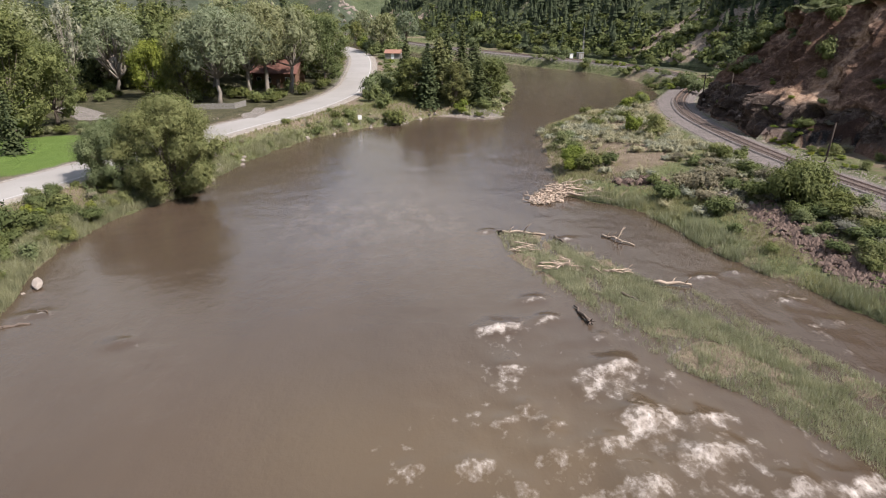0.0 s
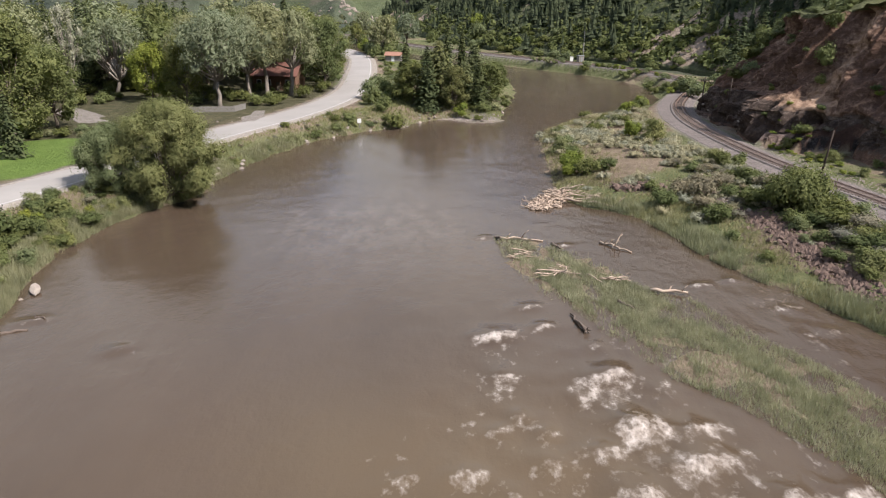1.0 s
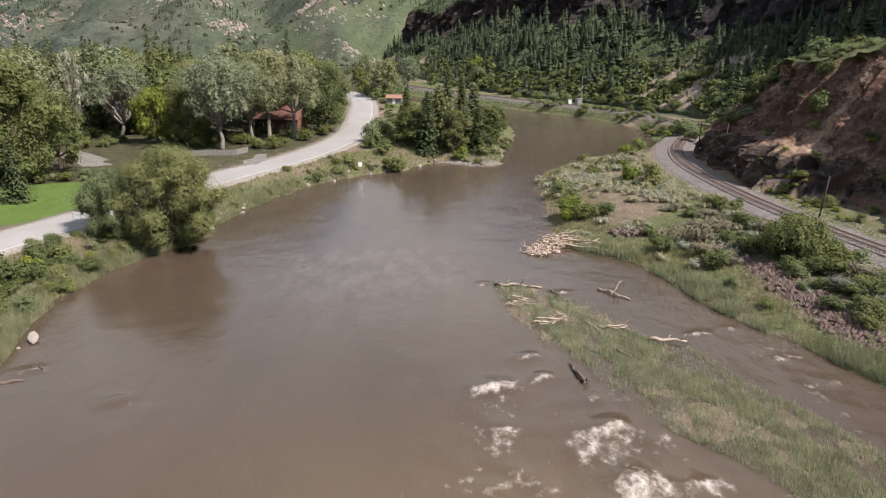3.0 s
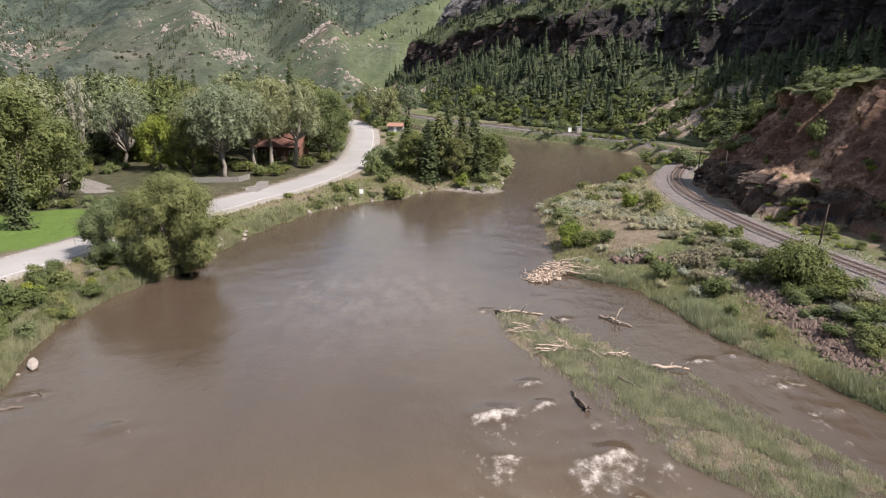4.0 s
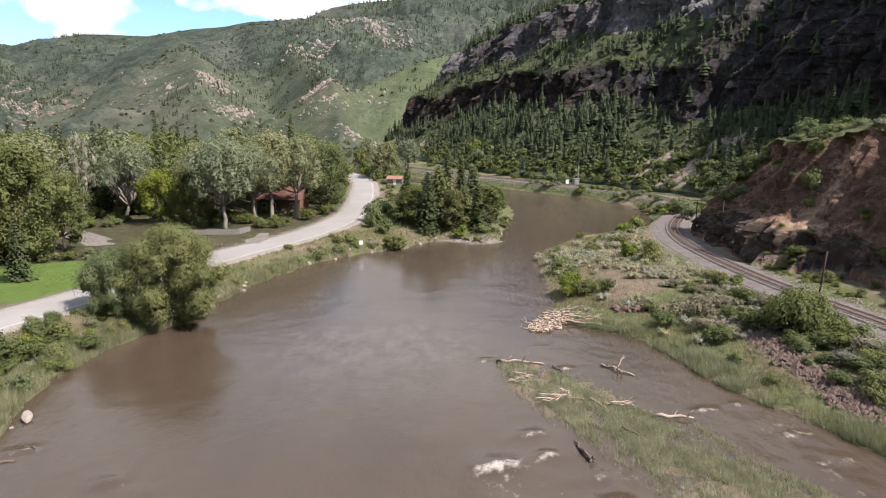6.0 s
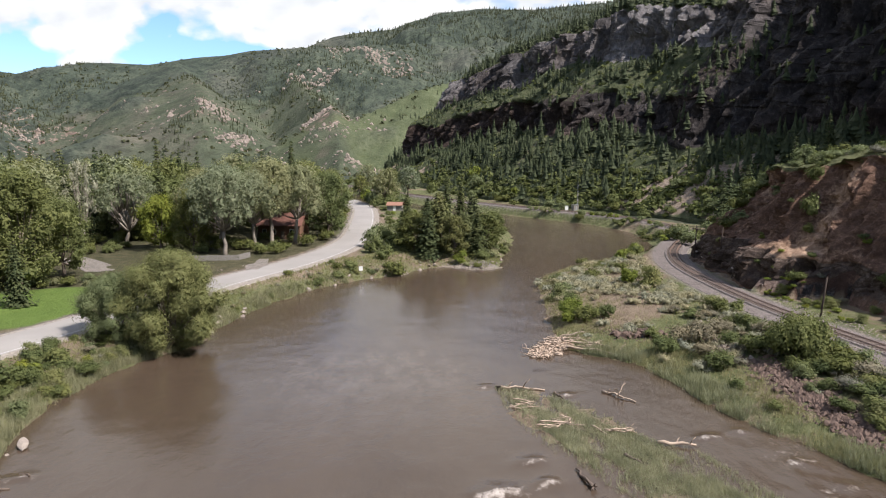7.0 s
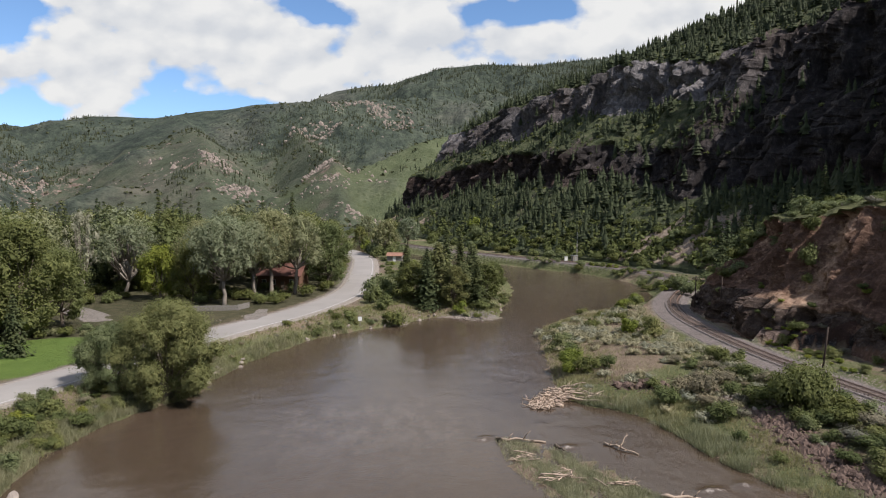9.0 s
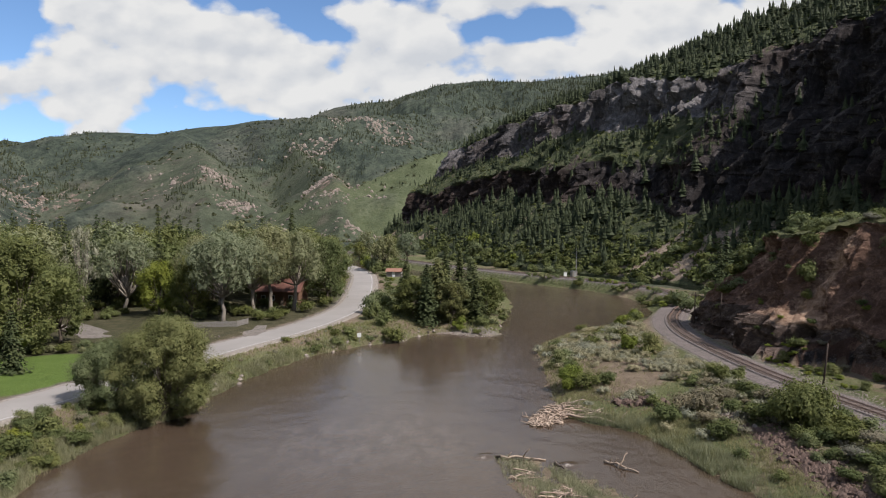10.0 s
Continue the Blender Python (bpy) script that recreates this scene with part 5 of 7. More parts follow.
# tall conifers behind the cut bank
for i in range(26):
    x, y = (R.uniform(70, 112), R.uniform(158, 205)) if i < 16 else (R.uniform(86, 120), R.uniform(120, 170))
    s = R.uniform(.7, 1.15)
    plant("pine_tree", x, y, tm(PINES_FAR[1]), (s * 1.15, s * 1.1), R.rand() * 360, "tall dark conifer below the canyon wall", "tree", "conifers below the wall")
# clipped spruce on the lawn
plant("spruce_tree", -63.3, 99.5, tm(PINES[2]), (1.0, 1.05), 0, "dense dark conical spruce on the mown lawn", "tree")
# pines on the point
for i, (x, y, s) in enumerate([(-7, 160, 1.0), (-3.5, 156, .95), (-1, 163, 1.05), (2, 157, 1.0), (5, 164, .95), (8, 159, .9), (10.5, 168, .9), (4.5, 172, 1.0), (-4, 170, 1.05),
                               (12.5, 178, .85), (8, 182, .95), (-9, 168, .95), (14.5, 190, .8), (1, 180, 1.0)]):
    q = s * R.uniform(0.72, 1.12)
    plant("pine_tree", x, y, tm(JUNIPER[i % 2] if i % 3 == 0 else PINES[i % 2]), (s * R.uniform(0.85, 1.2), q), R.rand() * 360, "bushy dark green pine on the river point", "tree", "pines on the point")

# shrubs
SHRUB = {"green": shrub_mesh(401, 2.2, 3.2, M_LEAF, 560, 0.18), "dark": shrub_mesh(402, 2.4, 3.4, M_LEAF_DARK, 620, 0.18), "bright": shrub_mesh(403, 2.6, 2.6, M_LEAF_BRIGHT, 620, 0.16),
         "sage": shrub_mesh(404, 1.1, 1.7, M_SAGE, 250, 0.11), "willow": shrub_mesh(405, 2.6, 3.4, M_LEAF_WILLOW, 620, 0.17), "grey": shrub_mesh(406, 2.0, 3.0, M_TWIG, 600, 0.13)}
SHRUB["big"] = shrub_mesh(421, 4.0, 7.5, M_LEAF, 4200, 0.17, 26)
SHRUB["big_bright"] = shrub_mesh(422, 3.6, 4.2, M_LEAF_BRIGHT, 2400, 0.16, 18)
SHRUB_FAR = {"green": shrub_mesh(411, 2.2, 3.2, M_LEAF, 330, 0.23), "dark": shrub_mesh(412, 2.4, 3.4, M_LEAF_DARK, 330, 0.23), "bright": shrub_mesh(413, 2.6, 2.6, M_LEAF_BRIGHT, 330, 0.23),
             "willow": shrub_mesh(415, 2.6, 3.4, M_LEAF_WILLOW, 330, 0.23), "grey": shrub_mesh(416, 2.0, 3.0, M_LEAF_GREY, 330, 0.23)}
SHRUB_LABEL = {"green": "rounded green shrub on the river bank", "dark": "dense dark green shrub on the bank", "bright": "bright yellow-green young shrub near the water",
               "sage": "low silvery grey sagebrush on dry ground", "willow": "olive-green willow bush on the bank", "grey": "dull grey-green bush on the bank", "big": "broad spreading olive-green bush on the bank",
               "big_bright": "tall bright yellow-green bush at the water's edge"}


FAR_BUSHES = {}


def shrub(kind, x, y, s=1.0, h=1.0, group="bank shrubs"):
    if kind in SHRUB_FAR and (y > 122 or group in ("brush on top of the cut bank", "undergrowth in the grove", "bushes behind the lawn")):
        FAR_BUSHES.setdefault(kind, []).append((x, y, s, s * h, R.rand() * 6.28))
        return None
    return plant("shrub" if kind != "sage" else "sagebrush", x, y, [("foliage", SHRUB[kind])], (s, s * h), R.rand() * 360, SHRUB_LABEL[kind], "shrub", group)


for kind, x, y, s, h in [("big_bright", 19.4, 100.5, 1.0, 1.0), ("bright", 18.6, 97.5, .9, 1.0), ("willow", 20, 115, 1.3, 1.0), ("willow", 22, 119, 1.0, 0.9), ("bright", 40.5, 154, 1.1, 1.1),
                         ("bright", 33, 118, 1.3, 1.3), ("willow", 36.2, 117, 1.5, 1.1), ("green", 38, 122, 1.1, 1), ("grey", 31, 85.5, 1.3, 1.0), ("grey", 34, 88, 1.0, 1),
                         ("big", 41.2, 76.0, 1.1, 1.45), ("dark", 37.5, 79, 1.2, .9), ("grey", 33.5, 84, 1.5, 1.1), ("grey", 36.5, 87, 1.3, 1.0), ("grey", 44.5, 69, 1.3, .9), ("dark", 44.5, 73, 1.2, .9), ("dark", 42.5, 70.5, 1.1, .9), ("grey", 41, 66, 1.1, .9), ("dark", 43.5, 64, 1.0, .8), ("dark", 41.5, 60, 1.0, .8), ("grey", 44, 58, 1.2, .8), ("dark", 40.6, 71.5, .8, .9), ("green", 31.5, 70, .7, .8), ("green", 33, 64.5, .6, .8), ("grey", 34, 76, .8, .9), ("grey", 46, 63, 1.2, .9), ("dark", 45.5, 77, 1.0, .8), ("green", 61.5, 113.5, 1.2, 1.6), ("dark", 62.5, 115, .9, 1.4), ("green", 60.5, 112, .7, 1.2), ("dark", 40.5, 98, 0.9, 1), ("green", 43, 97, 0.9, 1), ("green", 28, 88.5, 0.8, .9),
                         ("willow", 46.5, 72.5, 1.0, .8), ("grey", 45.8, 66.5, 1.0, .8), ("green", 41, 62, 1.0, .7), ("dark", 36, 83.5, 0.8, .9), ("bright", 43, 158, 1.1, 1), ("green", 52, 182, 1.3, 1),
                         ("bright", 50, 174, 1.2, 1.1), ("green", 48, 168, 1.2, 1), ("dark", 60, 198, 1.2, .9), ("green", 62, 210, 1.2, .9), ("green", 60, 230, 1.2, .9), ("dark", 50, 249, 1.3, .9), ("grey", 40, 265, 1.3, .8),
                         ("dark", -9.6, 141.5, 1.5, 1.25), ("green", -13, 150, 1.4, 1.2), ("green", -16, 158, 1.5, 1.3), ("willow", -18, 166, 1.5, 1.3), ("green", -14, 172, 1.6, 1.3), ("willow", -17, 180, 1.5, 1.2), ("green", -12, 164, 1.4, 1.2),
                         ("bright", 4, 153.5, 1.2, 1.2), ("green", 9, 155, 1.2, .9), ("grey", 12, 160, 1.2, .8), ("green", 15.5, 172, 1.1, .8), ("grey", 17, 182, 1.1, .8),
                         ("dark", -45.5, 65, 1.4, 1.2), ("dark", -44, 68.5, 1.2, 1), ("dark", -47, 61, 1.4, 1.1), ("green", -42, 57, 1.1, .8), ("green", -44.5, 76, 1.2, .8),
                         ("dark", -46, 160, 1.3, 1.1), ("green", -40, 160, 1.2, 1.0), ("dark", -34, 168, 1.5, 1.1), ("dark", -37.5, 157, 1.4, 1.0), ("green", -42, 155, 1.3, .9), ("dark", -31, 178, 1.4, 1.2), ("dark", -33, 190, 1.4, 1.3),
                         ("green", -24, 129.5, .9, .9), ("dark", -29.5, 128.5, .7, .8), ("green", -21, 134.5, .9, .8), ("green", -19.5, 141, 1.0, .9), ("dark", -22, 139, .8, 1.0)]:
    shrub(kind, x, y, s, h)
for i in range(16):
    shrub(R.choice(["dark", "green", "willow", "grey"]), -74 + i * 1.35 + R.normal() * .5, 117.5 + R.normal() * 1.5, R.uniform(.5, 1.0), 1.0, "bushes behind the lawn")
for i in range(46):
    shrub(R.choice(["dark", "green", "dark"]), R.uniform(-92, -36), R.uniform(152, 182), R.uniform(.7, 1.4), 1.0, "undergrowth in the grove")
for i in range(44):
    x, y = R.uniform(-51, -40.5), R.uniform(46, 78)
    if line_dist(np.array([x]), np.array([y]), ROAD)[0][0] > 6.5:
        shrub(R.choice(["dark", "green", "willow"]), x, y, R.uniform(.4, .9), .9, "weeds on the road bank")
for i in range(46):
    p = LEFT_BANK[R.randint(234, 305)]
    o = R.uniform(1.5, 6.5)
    shrub(R.choice(["dark", "green", "willow", "grey", "sage"]), p[0] - o * .85, p[1] + o * .3, R.uniform(.3, .75), 0.9, "weeds on the road bank")
for i in range(70):
    y = R.uniform(56, 100)
    x = float(np.interp(y, TRACK[30:95, 1], TRACK[30:95, 0])) - R.uniform(6.5, 16)
    if line_dist(np.array([x]), np.array([y]), RIGHT_BANK)[0][0] > 5 and not inside(np.array([x]), np.array([y]), RIVER)[0]:
        shrub(R.choice(["grey", "dark", "green", "sage", "willow", "grey"]), x, y, R.uniform(.45, 1.0), R.uniform(.7, 1.0), "scrub between river and railway")
def weeds(n, box, sizes, kinds, label):
    """Low leafy weed clumps on the slope between road and river."""
    k = 0
    while k < n:
        x, y = R.uniform(box[0], box[1]), R.uniform(box[2], box[3])
        q = np.array([x]), np.array([y])
        d, side, _ = line_dist(*q, LEFT_BANK)
        if side[0] > 0 or d[0] < 0.5 or d[0] > 9 or line_dist(*q, ROAD)[0][0] < 5.8:
            continue
        kind = R.choice(kinds)
        s = R.uniform(*sizes)
        plant("weed_clump", x, y, [("foliage", SHRUB[kind])], (s, s * R.uniform(.7, 1.1)), R.rand() * 360, label, "weeds", "weeds on the road bank")
        k += 1


weeds(85, (-56, -38, 46, 86), (.3, .7), ["willow", "green", "willow", "bright", "dark"], "lush green weeds on the bank below the road")
weeds(70, (-44, -12, 88, 142), (.22, .5), ["willow", "grey", "green", "sage", "sage"], "low mixed weeds on the bank below the road")
RUBBLE = smooth_line([(36.2, 77), (36.4, 72), (36.8, 67), (37.4, 62), (38, 56), (39.5, 49)], 1.0)
# silvery sage in two dense patches
for cx, cy, sx, sy, k in ((26, 123, 3.6, 5.5, 60), (36, 107, 3.5, 3.5, 34), (23, 128, 2.5, 4, 22)):
    for i in range(k):
        shrub("sage", cx + R.normal() * sx * .7, cy + R.normal() * sy * .7, R.uniform(.8, 1.5), R.uniform(.8, 1.1), "silvery sage patches")
# sagebrush flat and scattered scrub between the river and the railway
n = 0
while n < 215:
    y = R.uniform(72, 170)
    x = R.uniform(17, 46)
    q = np.array([x]), np.array([y])
    db, sb, _ = line_dist(*q, RIGHT_BANK)
    dt, st_, _ = line_dist(*q, TRACK)
    if sb[0] < 0 or db[0] < 2.2 or dt[0] < 7.0 or line_dist(*q, RUBBLE)[0][0] < 1.6 or inside(*q, RIVER)[0] or (21 < x < 33 and 95 < y < 109 and R.rand() < 0.85):
        continue
    kind = "sage" if R.rand() < (0.88 if y > 105 else 0.74) else R.choice(["grey", "green", "dark", "grey", "dark"])
    s = R.uniform(0.7, 1.4) if kind == "sage" else R.uniform(0.5, 1.15)
    shrub(kind, x, y, s, 1.0, "scrub between river and railway")
    n += 1
# scrub on the cut bank, the scree before it and its top
for i in range(105):
    kind = 0 if i < 55 else (1 if i < 85 else 2)
    y = R.uniform(75, 150) if kind == 0 else R.uniform(72, 108) if kind == 1 else R.uniform(100, 150)
    x = float(np.interp(y, TRACK[30:95, 1], TRACK[30:95, 0])) + (R.uniform(20, 48) + 9.5 * (y < 105) if kind == 0 else R.uniform(6, 17) if kind == 1 else R.uniform(6, 18))
    shrub(R.choice(["green", "grey", "willow", "green"]) if kind == 0 else R.choice(["dark", "green", "willow", "grey", "bright"], p=[.3, .3, .15, .15, .1]), x, y,
          R.uniform(0.7, 1.2) if kind == 0 else R.uniform(0.5, 1.0) if kind == 1 else R.uniform(.3, .6), 0.85, "scrub on the cut bank")
for i in range(22):
    x, y, s = R.uniform(62, 88), R.uniform(162, 192), R.uniform(.32, .52)
    if line_dist(np.array([x]), np.array([y]), TRACK)[0][0] > 8:
        plant("leafy_tree", x, y, tm(BACKWOOD[i % 3]), (s, s), R.rand() * 360, "small green tree at the foot of the canyon wall", "tree", "trees behind the cut bank")
for i in range(26):
    shrub(R.choice(["green", "dark", "willow"]), R.uniform(61, 84), R.uniform(160, 186), R.uniform(1.0, 1.8), 1.1, "bushes behind the cut bank")
for i in range(120):
    y = R.uniform(82, 147)
    x = float(np.interp(y, TRACK[30:95, 1], TRACK[30:95, 0])) + 17.6 + 9.5 * float(sstep(np.array(y), 118, 98)) + 14 * R.rand() ** 1.5
    shrub(R.choice(["green", "grey", "willow", "willow"]), x, y, R.uniform(.55, 1.05), R.uniform(.6, .9), "brush on top of the cut bank")
# bushes at the foot of the canyon wall, far bank and beyond the road
for i in range(90):
    u = R.randint(95, 210)
    p = TRACK[min(u, len(TRACK) - 1)]
    dd = TRACK[min(u + 1, len(TRACK) - 1)] - p
    dd = dd / np.linalg.norm(dd)
    o = R.uniform(7, 34)
    shrub(R.choice(["green", "dark", "willow", "bright"], p=[.45, .3, .2, .05]), p[0] + dd[1] * o, p[1] - dd[0] * o, R.uniform(0.9, 1.9), R.uniform(.8, 1.3), "bushes under the canyon wall")
for i in range(46):
    y = R.uniform(285, 460)
    x = float(np.interp(y, ROAD[:, 1], ROAD[:, 0])) + R.choice([-1, 1]) * R.uniform(9, 46)
    if inside(np.array([x]), np.array([y]), RIVER)[0]:
        continue
    s = R.uniform(.55, .85)
    plant("leafy_tree", x, y, tm(BACKWOOD[i % 3]), (s, s), R.rand() * 360, L_GREY if i % 3 == 1 else L_GREEN, "tree", "trees beyond the bend")
for i in range(230):
    y = R.uniform(195, 270) if i < 50 else R.uniform(270, 560)
    x = float(np.interp(y, ROAD[:, 1], ROAD[:, 0])) + (R.uniform(6.5, 34) if y < 330 else R.uniform(-60, 90))
    if line_dist(np.array([x]), np.array([y]), TRACK)[0][0] < 6 or line_dist(np.array([x]), np.array([y]), ROAD)[0][0] < 6:
        continue
    if inside(np.array([x]), np.array([y]), RIVER)[0]:
        continue
    shrub(R.choice(["green", "willow", "bright"], p=[.6, .3, .1]), x, y, R.uniform(1.3, 2.6) if y > 275 else R.uniform(.5, .95), R.uniform(.9, 1.4) if y > 275 else .8, "thicket beyond the bend")

for i in range(40):
    p = RIGHT_BANK[R.randint(300, 352)]
    k = RIGHT_BANK[np.argmin(np.hypot(*(RIGHT_BANK - p).T)) + 1] - p
    k = k / np.linalg.norm(k)
    o = R.uniform(1.5, 6.0)
    if 150 < p[1] + 0 < 300:
        shrub(R.choice(["green", "bright", "willow"], p=[.6, .2, .2]), p[0] + k[1] * o, p[1] - k[0] * o, R.uniform(.5, 1.0), .9, "bushes on the far bank")


def far_bushes():
    """Bushes too far off to tell apart, joined by kind."""
    for kind, rows in FAR_BUSHES.items():
        me = SHRUB_FAR[kind]
        co = np.zeros(len(me.vertices) * 3, np.float32)
        me.vertices.foreach_get("co", co)
        co = co.reshape(-1, 3)
        vs = []
        for x, y, s, h, a in rows:
            c, q = math.cos(a), math.sin(a)
            vs.append(np.stack([(co[:, 0] * c - co[:, 1] * q) * s + x, (co[:, 0] * q + co[:, 1] * c) * s + y, co[:, 2] * h + ground_z(x, y)], 1))
        vs = np.vstack(vs)
        thing("far_bushes", vs, np.arange(len(vs)).reshape(-1, 3), me.materials[0], "distant mixed bushes at the foot of the canyon and in the grove", "bushes", kind="stuff")


far_bushes()


# grass
def scatter(n, box, test, seed):
    rng = np.random.RandomState(seed)
    x = rng.uniform(box[0], box[1], n)
    y = rng.uniform(box[2], box[3], n)
    z = heights(x, y)
    k = test(x, y, z, rng)
    return rng, np.column_stack([x, y])[k], z[k]


def on_island(x, y, z, rng):
    d, _, _ = line_dist(x, y, ISLAND, True)
    a = x * 0.93 + y * 0.36                                  # across and along the current
    b = y * 0.93 - x * 0.36
    clump = np.clip(3.4 * fbm(a + 40, b * 0.28, 2.0, 4, 0.6) + 0.42, 0, 1)
    edge = sstep(d, 0, 2.5)
    tip = sstep(y, 73, 60)
    return inside(x, y, ISLAND) & (rng.rand(len(x)) < (0.12 + 0.88 * clump) * (0.45 + 0.65 * edge) * (0.35 + 0.65 * tip))


rng, xy, z = scatter(210000, (5, 36, 8, 74), on_island, 21)
tufts(rng, xy, np.maximum(z, -0.05), 0.42, 0.014, M_GRASS_DRY, "island_grass", "thin flooded grass on the low gravel island", 0.8, 4)


def on_right(x, y, z, rng):
    d, s, _ = line_dist(x, y, RIGHT_BANK)
    dt, _, _ = line_dist(x, y, TRACK)
    return (s > 0) & (z > -0.1) & (dt > 7.0) & (line_dist(x, y, RUBBLE)[0] > 1.9) & (rng.rand(len(x)) < np.clip(1.2 - d / 8.5, 0.07, 1) * np.clip(0.55 + 1.7 * fbm(x, y, 5, 4), 0.08, 1) * sstep(y, 175, 110))


rng, xy, z = scatter(90000, (15, 52, 40, 165), on_right, 22)
tufts(rng, xy, z, 0.6, 0.018, M_GRASS_LUSH, "bank_grass", "tall green grass along the water's edge", 0.9, 6)


def on_left(x, y, z, rng):
    d, s, _ = line_dist(x, y, LEFT_BANK)
    dr, _, _ = line_dist(x, y, ROAD)
    return (s < 0) & (z > -0.1) & (dr > 5.6) & (d < 13) & (rng.rand(len(x)) < 0.75)


rng, xy, z = scatter(72000, (-62, 18, 40, 165), on_left, 23)
tufts(rng, xy, z, 0.6, 0.02, M_GRASS, "bank_grass", "rough grass and weeds on the road bank", 0.9, 6)


def reeds(line, side, lo, hi, n, seed, name, label):
    """Taller grass standing right at the water's edge."""
    rng = np.random.RandomState(seed)
    k = np.where((line[:, 1] > lo) & (line[:, 1] < hi))[0]
    i = rng.choice(k[:-1], n)
    d = line[i + 1] - line[i]
    L = np.linalg.norm(d, axis=1)[:, None]
    o = 3.2 * rng.rand(n, 1) ** 1.4 - 0.5
    xy = line[i] + d * rng.rand(n, 1) + side * np.stack([d[:, 1], -d[:, 0]], 1) / L * o
    z = heights(xy[:, 0], xy[:, 1])
    k = (z > -0.35) & (rng.rand(n) < np.clip(0.6 + 2.2 * fbm(xy[:, 0], xy[:, 1], 4, 3), 0.05, 1))
    tufts(rng, xy[k], z[k], 0.95, 0.02, M_GRASS_LUSH, name, label, 0.8, 6)


reeds(LEFT_BANK, -1, 42, 135, 9000, 24, "waterside_grass", "tall green grass hanging over the muddy water")
reeds(RIGHT_BANK, 1, 42, 92, 3600, 25, "waterside_grass", "tall pale green grass at the water's edge")


def on_wall(rng, n, density):
    """Places on the wall, picked by a density given for each point of it."""
    a = np.linalg.norm(np.cross(np.gradient(WALL_P, axis=0)[..., :], np.gradient(WALL_P, axis=1)), axis=-1)
    w = (a * density).ravel()
    k = rng.choice(w.size, n, p=w / w.sum())
    return WALL_P.reshape(-1, 3)[k] + rng.uniform(-0.5, 0.5, (n, 3)) * np.array([1, 1, 0]), WALL_SEG.ravel()[k], k % WALL_SEG.shape[1]


def conifer_wood(rng, base, h, tiers, m):
    """Conifers as jagged drooping tiers round a stem, joined."""
    n = len(base)
    w = h * rng.uniform(0.17, 0.3, n)
    lean = rng.normal(size=(n, 2)) * 0.02
    vs = np.zeros((n, tiers, m + 1, 3))
    for t in range(tiers):
        q = t / tiers
        r = w * (1 - q) ** 0.85 * rng.uniform(0.75, 1.2, n) * (0.8 if t == 0 else 1.0)
        ph = rng.rand(n) * 6.28
        k = rng.rand(n, m)
        rim = r[:, None] * (0.55 + 0.6 * k + 0.2 * (np.arange(m) % 2))
        g = 2 * math.pi * np.arange(m)[None, :] / m + ph[:, None]
        z0 = h * (0.1 + 0.84 * q)
        vs[:, t, :m, 0] = base[:, :1] + rim * np.cos(g) + (lean[:, 0] * z0)[:, None]
        vs[:, t, :m, 1] = base[:, 1:2] + rim * np.sin(g) + (lean[:, 1] * z0)[:, None]
        vs[:, t, :m, 2] = (base[:, 2] + z0)[:, None] - 0.06 * h[:, None] * k * (1.1 - q)
        vs[:, t, m, 0], vs[:, t, m, 1] = base[:, 0] + lean[:, 0] * h, base[:, 1] + lean[:, 1] * h
        vs[:, t, m, 2] = base[:, 2] + h * np.minimum(1.0, 0.1 + 0.84 * (t + 1.9) / tiers)
    i = np.arange(n * tiers)[:, None] * (m + 1)
    j = np.arange(m)[None, :]
    f = np.stack([i + j, i + (j + 1) % m, i + m + 0 * j], -1).reshape(-1, 3)
    return vs.reshape(-1, 3), f


